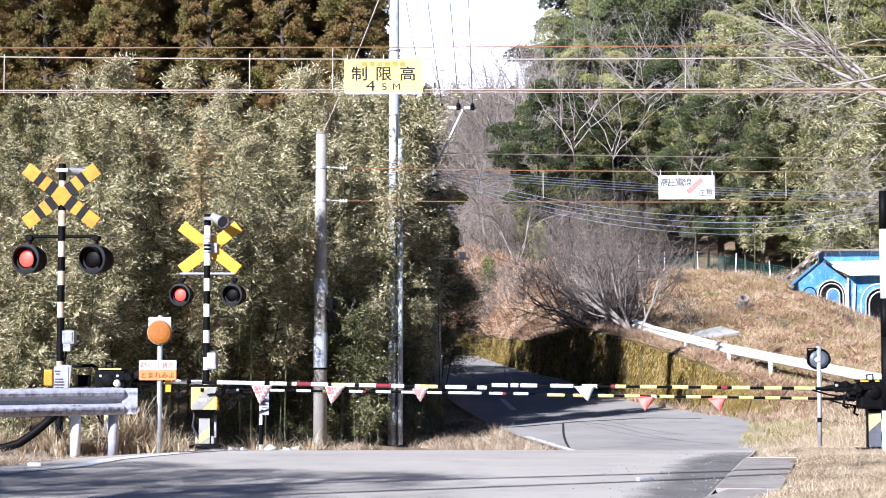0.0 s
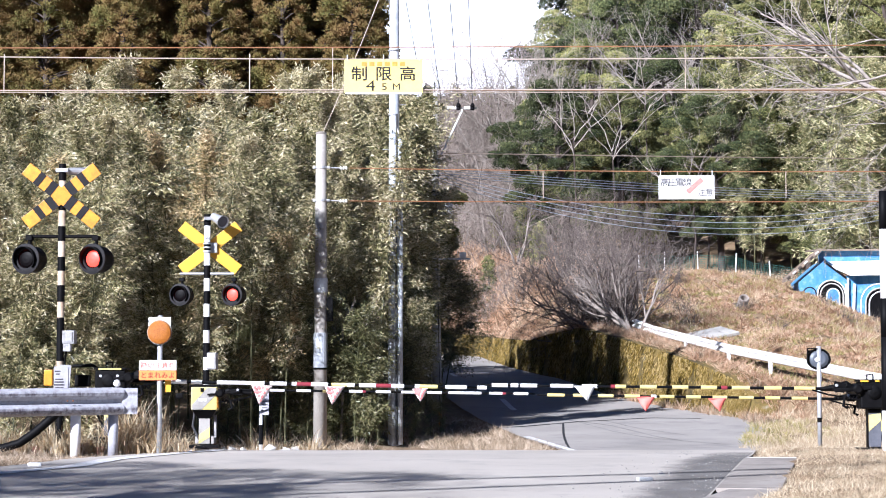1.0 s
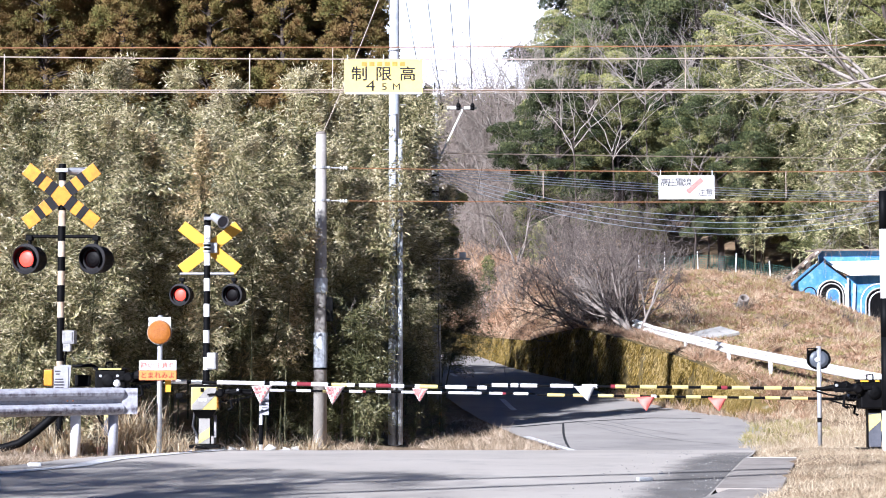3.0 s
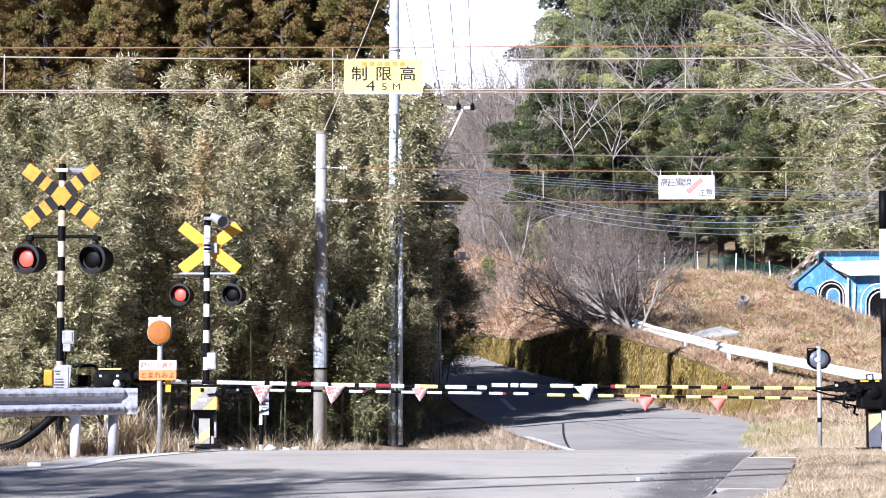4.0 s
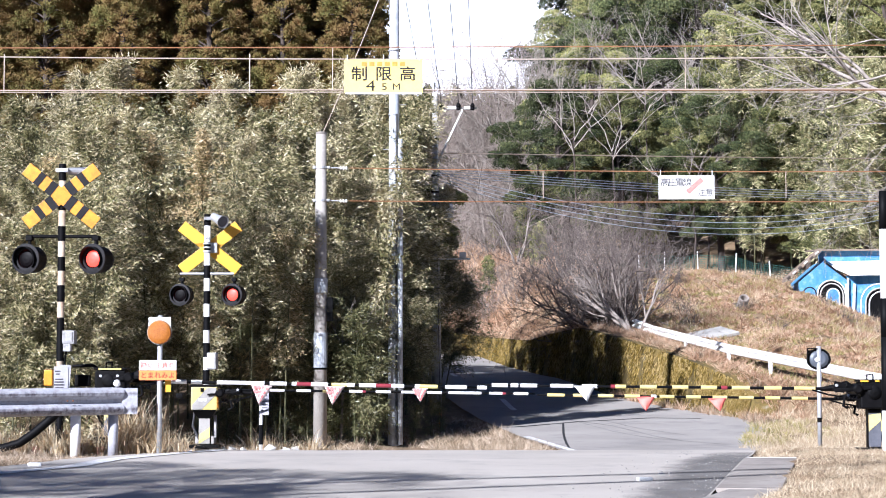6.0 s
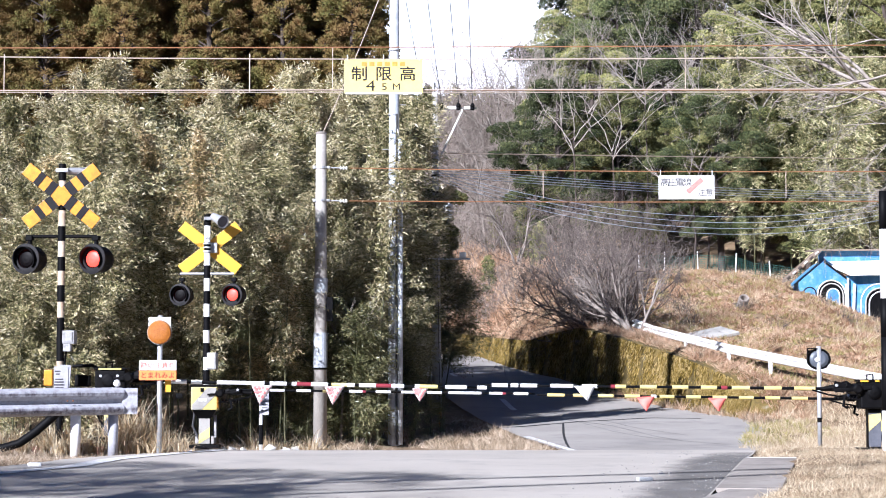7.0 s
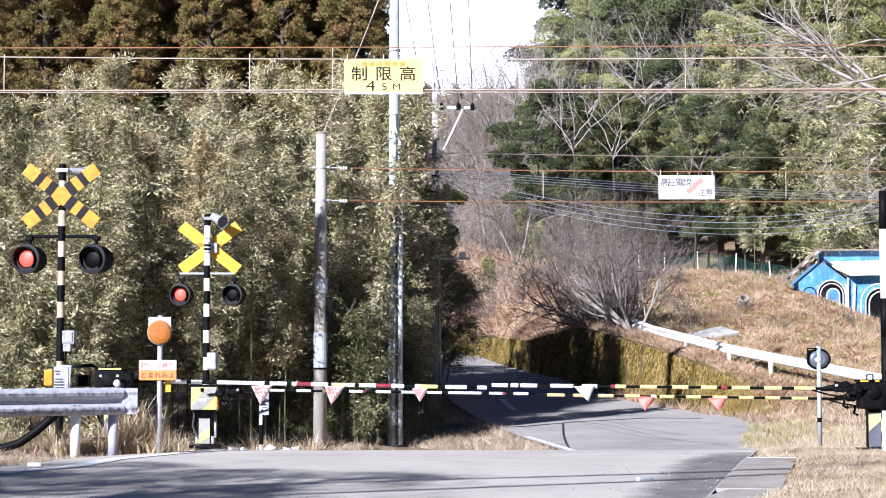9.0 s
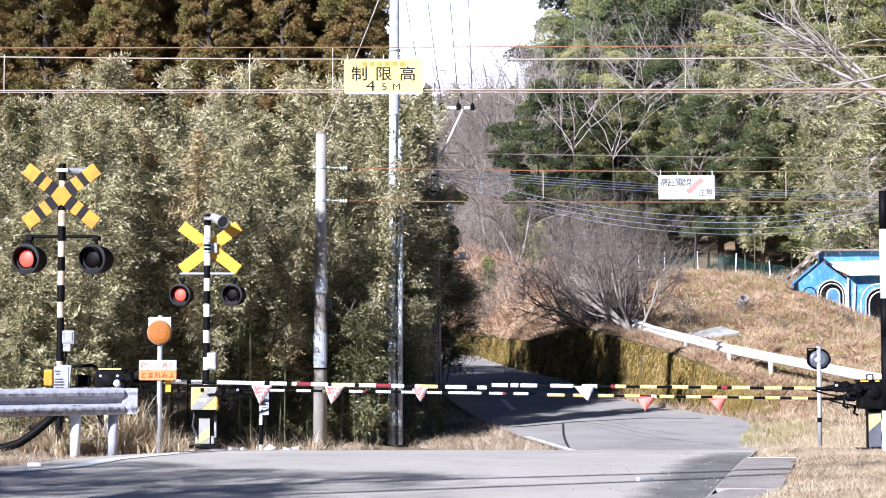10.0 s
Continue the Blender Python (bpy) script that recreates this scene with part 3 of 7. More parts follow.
# moss and dead grass on the wall's face
mr = np.random.default_rng(90)
n = 60000
my = 46.4 + 34 * mr.uniform(0, 1, n) ** 1.7
mt = mr.uniform(0, 1, n) ** 0.7
mz0, mz1 = road_z(my), wall_top(my)
base = np.stack([road_right(my) + 0.15 * mt - 0.01, my, mz0 + (mz1 - mz0) * mt], 1)
keep = np.sin(my * 5.3 + 2 * np.sin(my * 1.7)) + np.sin(my * 2.1 + mt * 4) + mr.normal(size=n) * 0.7 > -0.6
base = base[keep]
tip = base + np.stack([-0.02 - 0.03 * mr.uniform(0, 1, len(base)), mr.normal(size=len(base)) * 0.014, -0.12 * mr.uniform(0.3, 1.3, len(base))], 1)
v, f = blades(mr, base, tip, 0.026 * mr.uniform(0.6, 1.4, len(base)), 0.3, None, True)
tagged(part("wall_moss", mesh_np("wall_moss", v, f), MOSS), "golden brown moss and dead grass clinging to the wall", "moss", kind="stuff")

# railway track, crossing the road
track = thing("railway_track", "rusty single railway track on dark ballast", "railway track", kind="structure")
for sx0, sx1 in ((-40.0, -4.2), (6.5, 40.0)):
    bm = bmesh.new()
    prof = [(27.2, -0.3), (27.7, -0.13), (30.3, -0.13), (30.8, -0.3)]
    ra = [bm.verts.new((sx0, y, z)) for y, z in prof]
    rb = [bm.verts.new((sx1, y, z)) for y, z in prof]
    for i in range(3):
        bm.faces.new((ra[i], ra[i + 1], rb[i + 1], rb[i]))
    part("ballast", bm, BALLAST, track)
for y in (28.47, 29.53):
    bm = bmesh.new()
    for sx0, sx1 in ((-40.0, -4.4), (6.5, 40.0)):
        box((sx1 - sx0, 0.1, 0.02), ((sx0 + sx1) / 2, y, -0.12), bm=bm)
        box((sx1 - sx0, 0.02, 0.1), ((sx0 + sx1) / 2, y, -0.065), bm=bm)
        box((sx1 - sx0, 0.06, 0.035), ((sx0 + sx1) / 2, y, 0.0), bm=bm)
    part("rail", bm, RUST, track)


# ---- plants ----
def z_at(x, y):
    return float(rough_ground(np.array(x, float), np.array(y, float)))


def tubes_np(name, lines, sides=5):
    """Many tapered tubes in one mesh: each line is (points (n, 3), radii (n,))."""
    vs, fs, base = [], [], 0
    ang = 2 * np.pi * np.arange(sides) / sides
    for pts, rad in lines:
        pts = np.asarray(pts, float)
        d = np.gradient(pts, axis=0)
        d /= np.linalg.norm(d, axis=1, keepdims=True) + 1e-9
        ref = np.array((0.31, 0.9, 0.3)) if abs(d[0][1]) < 0.8 else np.array((0.9, 0.1, 0.3))
        u = np.cross(d, ref)
        u /= np.linalg.norm(u, axis=1, keepdims=True) + 1e-9
        w = np.cross(d, u)
        rad = np.asarray(rad, float)[:, None, None]
        ring = pts[:, None, :] + rad * (u[:, None, :] * np.cos(ang)[None, :, None] + w[:, None, :] * np.sin(ang)[None, :, None])
        n = len(pts)
        vs.append(ring.reshape(-1, 3))
        i = np.arange(n - 1)[:, None] * sides
        k = np.arange(sides)[None, :]
        f = np.stack([i + k, i + (k + 1) % sides, i + sides + (k + 1) % sides, i + sides + k], -1).reshape(-1, 4)
        fs.append(f + base)
        base += n * sides
    return mesh_np(name, np.concatenate(vs), np.concatenate(fs))


def limb(rng, start, heading, length, radius, depth, lines, wander=0.18, split=(2, 4), angle=0.7, lift=0.1, ratio=0.62):
    """A branch and, by turns, its branchings."""
    n = 6
    p = np.array(start, float)
    h = np.array(heading, float)
    h /= np.linalg.norm(h)
    pts, rad = [p.copy()], [radius]
    for i in range(n):
        h = h + rng.normal(size=3) * wander + np.array((0, 0, lift)) * 0.3
        h /= np.linalg.norm(h)
        p = p + h * length / n
        pts.append(p.copy())
        rad.append(radius * (1 - 0.6 * (i + 1) / n))
    lines.append((np.array(pts), np.array(rad)))
    if depth > 0:
        for k in range(rng.integers(*split) + 1):
            i = int(rng.integers(2, n + 1))
            side = rng.normal(size=3)
            side -= side.dot(h) * h
            side /= np.linalg.norm(side) + 1e-9
            a = angle * rng.uniform(0.5, 1.2)
            limb(rng, pts[i], h * math.cos(a) + side * math.sin(a), length * ratio * rng.uniform(0.75, 1.2),
                 max(rad[i] * 0.7, 0.004), depth - 1, lines, wander, split, angle, lift, ratio)


def bamboo_meshes(seed, height, leaves, reach=0.75, leaf=0.17, low=0.16):
    """Culm and foliage meshes of one bamboo, its top arching over; the leaves hang in fans from the tips of its twigs."""
    rng = np.random.default_rng(seed)
    lean = rng.normal(size=2) * 0.35
    t = np.linspace(0, 1, 12)
    path = np.stack([lean[0] * t ** 2.2 * height * 0.28, lean[1] * t ** 2.2 * height * 0.28, height * (t - 0.06 * t ** 3)], 1)
    lines = [(path, 0.022 * (1 - 0.85 * t) + 0.003)]
    sprays, heads = [], []
    per = 12
    n = leaves // per
    boughs = [(rng.uniform(low, 1.0) ** 0.9, rng.uniform(0, 2 * np.pi), rng.uniform(0.3, 1.0)) for _ in range(34)]
    for i in range(n):
        bs, ba, br = boughs[i % 34]
        s = min(1.0, max(0.04, bs + rng.normal() * 0.02))
        base = np.array([np.interp(s, t, path[:, k]) for k in range(3)])
        a = ba + rng.normal() * 0.3
        r = reach * 1.2 * br * rng.uniform(0.5, 1.08) * (0.55 + 0.9 * s * (1.05 - s) * 2) * (1 if s < 0.9 else 0.5)
        head = np.array((math.cos(a), math.sin(a), rng.uniform(-0.15, 0.75) + (0.5 if s > 0.85 else 0)))
        end = base + head * r
        if i % 3 == 0:
            lines.append((np.array([base, base + head * r * 0.6 + (0, 0, 0.05), end]), np.array([0.007, 0.005, 0.002])))
        sprays.append(end)
        heads.append(head / np.linalg.norm(head))
    sp, hd = np.repeat(np.array(sprays), per, 0), np.repeat(np.array(heads), per, 0)
    fan = np.repeat(unit(rng, n), per, 0)
    m = len(sp)
    along = np.tile(np.linspace(0, 1, per), n)[:, None]
    flank = np.cross(hd, fan)
    flank /= np.linalg.norm(flank, axis=1, keepdims=True) + 1e-9
    flank *= np.where(np.arange(m) % 2, 1.0, -1.0)[:, None]
    b = sp - hd * along * 0.3 + np.array((0, 0, -0.06)) * (1 - along) + rng.normal(size=(m, 3)) * 0.035
    d = hd * 0.75 + flank * 0.6 + rng.normal(size=(m, 3)) * 0.22 + np.array((0, 0, -0.45))
    d /= np.linalg.norm(d, axis=1, keepdims=True)
    ln = leaf * rng.uniform(0.65, 1.25, (m, 1))
    v, f = blades(rng, b, b + d * ln, leaf * 0.185 * rng.uniform(0.7, 1.3, m), 0.2, fan + rng.normal(size=(m, 3)) * 0.4)
    return tubes_np("culm", lines, 5), mesh_np("foliage", v, f)


def bamboo(seeds_height, leaves, leaf_mat, reach, leaf, low=0.16):
    protos = []
    for sd, h in seeds_height:
        cm, fm = bamboo_meshes(sd, h, leaves, reach, leaf, low)
        cm.materials.append(CULM)
        fm.materials.append(leaf_mat)
        protos.append((cm, fm))
    return protos


def plant_bamboo(protos, k, x, y, rz, size, label, group):
    root = thing("bamboo", label, "bamboo", group, (x, y, z_at(x, y) - 0.05), rz)
    root.scale = (size, size, size)
    for nm, me in zip(("culm", "foliage"), protos[k]):
        ob = new(nm, me)
        ob.parent = root
    return root


SWAYING = []
GROVE = bamboo([(11, 6.4), (12, 7.2), (13, 6.0), (14, 6.8), (15, 7.6), (16, 5.4)], 9800, BAMBOO_LEAF, 0.85, 0.104)
rng = np.random.default_rng(5)
for row, (y0, n, x0, x1) in enumerate([(36.2, 8, -10.2, -6.0), (38.7, 13, -11, -4.2), (41.8, 17, -12, -1.5), (44.6, 20, -12.5, -0.4), (48.0, 19, -13, -0.2), (51.5, 14, -13, -0.7)]):
    for i in range(n):
        x = x0 + (x1 - x0) * (i + rng.uniform(0.2, 0.8)) / n
        y = y0 + rng.uniform(-0.9, 0.9)
        size = rng.uniform(0.82, 1.06) * (0.84 if row == 0 else 1.0) * (0.66 if x > -0.85 else 0.84 if x > -1.6 and y < 46 else 1.06 if x > -3.2 and row > 2 else 0.97)
        SWAYING.append((plant_bamboo(GROVE, int(rng.integers(0, 6)), x, y, rng.uniform(0, 360), size,
                        "leafy green and straw-coloured bamboo in the roadside grove", "bamboo in the grove"), rng.uniform(0.6, 1.2)))

# More grove plants; several stand hidden to thicken the shade across the road.
for x, y, s_ in ((-3.9, 39.6, 1.02), (-5.4, 39.2, 1.02), (-3.15, 39.9, 0.82), (-2.6, 42.2, 1.0), (-3.1, 41.3, 1.0), (-2.2, 43.4, 0.92), (-2.3, 42.6, 0.98), (-6.0, 37.4, 0.98), (-1.1, 45.9, 0.98), (-0.7, 53.5, 0.62), (-1.7, 55, 0.92), (-0.6, 50.5, 0.62), (-1.0, 50.2, 0.75), (-1.8, 51.8, 1.15), (-1.45, 46.2, 0.95), (-1.7, 47.5, 1.06), (-2.4, 46.8, 1.06), (-1.7, 49.6, 1.0), (-2.2, 50.2, 1.08), (-1.6, 52.3, 0.98), (-2.0, 53.4, 1.08), (-3.0, 54.6, 1.1), (-2.1, 55.8, 1.1), (-3.4, 51.0, 1.08), (-1.75, 41.0, 0.74), (-2.2, 57, 1.08), (-3.0, 58.5, 1.08), (-1.9, 58.3, 1.05), (-2.6, 60, 1.1)):
    SWAYING.append((plant_bamboo(GROVE, int(rng.integers(0, 6)), x, y, rng.uniform(0, 360), s_,
                    "leafy green and straw-coloured bamboo in the roadside grove", "bamboo in the grove"), 0.8))
# deeper in the grove, beside the far road; hidden plants added to shade it
for x, y, s_ in ((-3.6, 60.5, 1.16), (-3.0, 61.6, 1.12), (-4.6, 61, 1.1), (-5.4, 58.6, 1.0), (-6.4, 60.2, 1.05), (-7.4, 58.6, 1.05), (-8.2, 60.5, 1.05), (-4.2, 57.2, 1.05), (-5.0, 63.5, 1.0), (-6.6, 63.4, 1.0), (-3.4, 63.2, 0.9), (-9.0, 58, 1.05), (-6.0, 56.2, 1.05)):
    SWAYING.append((plant_bamboo(GROVE, int(rng.integers(0, 6)), x, y, rng.uniform(0, 360), s_,
                    "leafy green and straw-coloured bamboo in the roadside grove", "bamboo in the grove"), 0.8))
# Tall ones; those beside the road are placed to shade wall and bank.
for x, y, k, s_ in ((-1.15, 47.3, 1, 1.08), (-0.95, 46.7, 3, 1.12), (-1.9, 52.0, 4, 1.1), (-2.3, 53.5, 4, 1.12), (-1.7, 54.5, 1, 1.1), (-2.6, 55.5, 4, 1.12), (-2.0, 57.0, 4, 1.08), (-3.2, 52.4, 4, 1.1), (-1.9, 49.3, 4, 1.2), (-2.4, 48.4, 4, 1.18), (-1.45, 48.4, 4, 1.12), (-9.0, 42.2, 4, 1.0), (-9.9, 43.0, 1, 1.06), (-8.4, 44.2, 4, 1.1), (-8.9, 43.0, 1, 1.06), (-8.1, 43.5, 4, 1.03), (-7.5, 42.8, 1, 1.04), (-6.95, 43.6, 1, 1.08), (-5.2, 43.4, 4, 1.04), (-4.75, 42.6, 1, 1.02), (-9.5, 43.3, 1, 1.0), (-1.5, 45.4, 4, 0.98), (-1.2, 46.2, 1, 1.02), (-1.45, 47.0, 4, 1.08), (-1.8, 46.2, 1, 1.12), (-2.1, 47.6, 4, 1.08), (-1.55, 48.8, 1, 1.12), (-1.9, 49.6, 3, 1.17), (-1.6, 45.6, 1, 1.06), (-1.5, 50.4, 4, 1.04), (-2.0, 49.6, 4, 1.08), (-2.7, 48.8, 4, 1.12), (-1.6, 53.0, 4, 1.06), (-1.3, 48.1, 4, 1.12), (-1.15, 47.5, 1, 1.16), (-1.9, 47.4, 4, 1.12), (-2.1, 46.9, 4, 1.1)):
    SWAYING.append((plant_bamboo(GROVE, k, x, y, 60 * x, s_, "leafy green and straw-coloured bamboo in the roadside grove", "bamboo in the grove"), 0.8))
# slender bamboos close beside the two poles
OCHRE = bamboo([(61, 6.2), (62, 4.6)], 6000, OCHRE_BAMBOO, 0.6, 0.1, 0.3)
for x, y, k, s_ in ((-4.55, 38.6, 0, 1.0), (-7.6, 38.0, 0, 0.95), (-3.4, 39.4, 1, 1.0), (-8.6, 36.9, 1, 1.0), (-5.2, 39.8, 0, 1.05)):
    SWAYING.append((plant_bamboo(OCHRE, k, x, y, 70 * x, s_, "bamboo with withering ochre leaves in the roadside grove", "bamboo in the grove"), 0.8))
SLIM = bamboo([(46, 6.8), (47, 5.9)], 3600, BAMBOO_LEAF, 0.42, 0.11, 0.3)
for x, y, k, s_ in ((-1.28, 40.55, 0, 1.12), (-1.3, 40.75, 1, 1.12), (-3.0, 39.15, 1, 0.8)):
    SWAYING.append((plant_bamboo(SLIM, k, x, y, 70 * x, s_, "slender leafy bamboo growing close to a pole", "bamboo in the grove"), 0.5))
# low bamboo at the sunny end of the grove
LOW = bamboo([(48, 3.4), (49, 3.0)], 5000, BAMBOO_LEAF, 0.8, 0.115, 0.08)
rng = np.random.default_rng(50)
for i in range(6):
    SWAYING.append((plant_bamboo(LOW, i % 2, -9.2 + 0.5 * i + rng.uniform(-0.2, 0.2), 35.2 + rng.uniform(-0.5, 0.6), i * 80, rng.uniform(0.75, 1.0), "low bushy bamboo at the sunny end of the grove", "bamboo in the grove"), 0.6))
HIGH = bamboo([(65, 5.4), (66, 4.8)], 4200, BAMBOO_LEAF, 0.7, 0.105, 0.46)
for x, y, k, s_ in ((-3.6, 38.7, 0, 0.9), (-2.05, 40.6, 1, 0.9)):
    SWAYING.append((plant_bamboo(HIGH, k, x, y, 70 * x, s_, "bamboo with a bare foot leaning out of the grove", "bamboo in the grove"), 0.6))
# Low plants whose darkened leaves carry the shade under the grove.
FOOT = bamboo([(63, 3.3), (64, 2.9)], 4600, SHADE_BAMBOO, 0.75, 0.105, 0.05)
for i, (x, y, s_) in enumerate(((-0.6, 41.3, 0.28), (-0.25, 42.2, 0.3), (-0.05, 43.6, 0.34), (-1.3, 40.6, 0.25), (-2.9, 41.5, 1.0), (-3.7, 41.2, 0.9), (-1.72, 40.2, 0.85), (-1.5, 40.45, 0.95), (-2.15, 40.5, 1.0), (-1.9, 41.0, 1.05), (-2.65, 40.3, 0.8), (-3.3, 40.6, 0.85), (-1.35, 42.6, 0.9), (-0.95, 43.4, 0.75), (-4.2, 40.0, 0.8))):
    SWAYING.append((plant_bamboo(FOOT, i % 2, x, y, i * 95, s_, "low leafy bamboo at the foot of the grove, shade put into its leaf colour", "bamboo in the grove"), 0.5))
# tall plumes above the rest; the last one leans over in the wind
PLUMES = []
for x, y, k, size, rz in ((-5.95, 42.5, 4, 1.05, 20), (-4.3, 43, 3, 1.06, 200), (-6.6, 43, 1, 1.0, 90), (-3.95, 43.2, 4, 1.08, 140)):
    PLUMES.append(plant_bamboo(GROVE, k, x, y, rz, size, "tall leafy bamboo standing above the grove", "bamboo in the grove"))
SWAYING += [(p, 0.5) for p in PLUMES[:-1]]


def clump_tree(seed, height, crown_from, radius, clumps, per, leaf, profile, trunk_r, clump_r, flat=1.0, needles=False):
    """Trunk and crown meshes: clumps of leaves round limbs, with gaps between them."""
    rng = np.random.default_rng(seed)
    t = np.linspace(0, 1, 8)
    wob = np.cumsum(rng.normal(size=(8, 2)) * 0.05 * radius, 0)
    path = np.stack([wob[:, 0], wob[:, 1], t * height], 1)
    lines = [(path, trunk_r * (1 - 0.9 * t) + 0.02)]
    cs = []
    for i in range(clumps):
        s = rng.uniform(0, 1)
        z = crown_from + (height - crown_from) * s
        a = rng.uniform(0, 2 * np.pi)
        r = radius * profile(s) * math.sqrt(rng.uniform(0.35, 1.0)) * rng.uniform(0.8, 1.12)
        c = np.array((math.cos(a) * r, math.sin(a) * r, z)) + [np.interp(z / height, t, wob[:, 0]), np.interp(z / height, t, wob[:, 1]), 0]
        cs.append(c)
        if i % 4 == 0:
            base = np.array([np.interp(max(z - 0.35 * r, 0) / height, t, path[:, k]) for k in range(3)])
            lines.append((np.array([base, (base + c) / 2 + (0, 0, 0.1 * r), c]), np.array([0.05, 0.03, 0.012]) * trunk_r / 0.2))
    cs = np.array(cs)
    n = clumps * per
    cc = np.repeat(cs, per, 0)
    cr = np.repeat(clump_r * rng.uniform(0.6, 1.3, clumps), per)[:, None]
    dirs = unit(rng, n) * np.array((1, 1, 0.8 * flat))
    dirs[:, 2] = np.where(dirs[:, 2] < -0.35, -dirs[:, 2], dirs[:, 2])
    b = cc + dirs * cr * rng.uniform(0.72, 1.05, (n, 1))
    if needles:
        d = dirs + rng.normal(size=(n, 3)) * 0.45 + np.array((0, 0, 0.25))
        b = cc + dirs * cr * rng.uniform(0.3, 0.95, (n, 1))
    else:
        d = np.cross(dirs, unit(rng, n)) + dirs * 0.35
    d /= np.linalg.norm(d, axis=1, keepdims=True) + 1e-9
    ln = leaf * rng.uniform(0.6, 1.3, (n, 1))
    face = unit(rng, n) if needles else dirs + rng.normal(size=(n, 3)) * 0.25
    v, f = blades(rng, b, b + d * ln, leaf * (0.4 if needles else 0.7) * rng.uniform(0.7, 1.3, n), 0.2, face, True)
    return tubes_np("trunk", lines, 6), mesh_np("crown", v, f)


def plant(protos, k, name, x, y, rz, size, label, category, group, dz=0.0):
    root = thing(name, label, category, group, (x, y, z_at(x, y) - 0.1 + dz), rz)
    root.scale = (size, size, size)
    for nm, me in zip(("trunk", "crown"), protos[k]):
        ob = new(nm, me)
        ob.parent = root
    return root


def make_protos(specs, bark, leaf_mat):
    out = []
    for s in specs:
        a, b = clump_tree(*s)
        a.materials.append(bark)
        b.materials.append(leaf_mat)
        out.append((a, b))
    return out


cone = lambda s: 0.55 + 0.5 * (1 - s) if s < 0.85 else 0.6 * (1 - s) / 0.15 + 0.1
dome = lambda s: max(0.25, math.sqrt(max(0.0, 1 - (2 * s - 0.9) ** 2)))
CEDAR = make_protos([(21, 17, 3.5, 1.55, 640, 210, 0.095, cone, 0.16, 0.27, 1.1, True), (22, 18, 3.5, 1.4, 640, 210, 0.095, cone, 0.16, 0.27, 1.1, True),
                     (23, 16, 3.5, 1.65, 660, 210, 0.095, cone, 0.16, 0.28, 1.1, True)], BARK, CEDAR_LEAF)
FAR_CEDAR = make_protos([(24, 17, 3.5, 1.7, 260, 60, 0.2, cone, 0.16, 0.36, 1.1, True)], BARK, CEDAR_LEAF)
rng = np.random.default_rng(8)
for y0, xs_ in ((99, np.arange(-22.9, -3.6, 3.7)), (105, np.arange(-25, -4.2, 3.8)), (108, (-4.7,)), (112, np.arange(-27, -5, 4.0)), (117, np.arange(-26, -4.6, 3.0)), (130, np.arange(-33, -6.5, 3.2))):
    for x in xs_:
        plant(CEDAR if y0 < 110 else FAR_CEDAR, int(rng.integers(0, 3)) if y0 < 110 else 0, "cedar_tree", x + rng.uniform(-0.3, 0.3), y0 + rng.uniform(-1, 1), rng.uniform(0, 360),
              rng.uniform(1.3, 1.5), "tall dark cedar with brown-tinged winter foliage", "tree", "cedars behind the grove")

BROAD = make_protos([(31, 8.5, 1.6, 3.0, 94, 1080, 0.066, dome, 0.2, 0.5, 0.72), (32, 7.5, 1.2, 2.7, 82, 1080, 0.066, dome, 0.2, 0.5, 0.72),
                     (33, 9.5, 2.0, 3.2, 100, 1080, 0.066, dome, 0.2, 0.52, 0.72)], BARK, BROAD_LEAF)
# Crown copies in the darkened leaf, to suggest shaded recesses on the hill.
RECESS_BROAD = []
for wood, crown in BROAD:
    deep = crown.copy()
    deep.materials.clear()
    deep.materials.append(RECESS_LEAF)
    RECESS_BROAD.append((wood, deep))
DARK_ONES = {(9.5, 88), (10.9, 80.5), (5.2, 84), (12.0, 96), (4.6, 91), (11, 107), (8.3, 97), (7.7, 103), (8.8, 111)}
# First three stand hidden in the grove, added to shade wall and bank.
spots = [(-2.6, 52.5, 0.84), (-2.6, 48.6, 0.8), (-2.8, 57, 0.76), (5.2, 84, 0.9), (7.3, 84, 0.95), (4.6, 91, 0.75), (6.2, 92, 1.1), (9.5, 88, 1.1), (12.6, 86, 1.1), (16, 86, 1.1), (8.3, 97, 1.4),
         (12.0, 96, 1.45), (16, 95, 1.4), (20, 92, 1.4), (7.5, 101, 1.15), (9.8, 106, 1.55), (11, 107, 1.7), (15.5, 106, 1.7), (20, 104, 1.7), (7.7, 103, 1.35), (8.8, 111, 1.7),
         (24, 98, 1.6), (19, 82, 1.0), (10.9, 80.5, 0.8), (12.2, 81.5, 0.95), (14.3, 80.5, 0.7), (24, 112, 1.9), (18, 116, 2.0), (12, 118, 1.9)]
for i, (x, y, s) in enumerate(spots):
    plant(RECESS_BROAD if (x, y) in DARK_ONES else BROAD, i % 3, "evergreen_tree", x, y, i * 67.0, s, "deep green evergreen on the hillside, recess shade put into its colour" if (x, y) in DARK_ONES else "dense glossy evergreen broadleaf tree on the hillside" if i > 2 else "evergreen hidden in the bamboo grove, added to shade the wall", "tree", "evergreens on the hillside")
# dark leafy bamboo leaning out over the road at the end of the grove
EDGE = bamboo([(43, 4.6), (44, 3.9)], 7000, SHADE_BAMBOO, 1.05, 0.1)
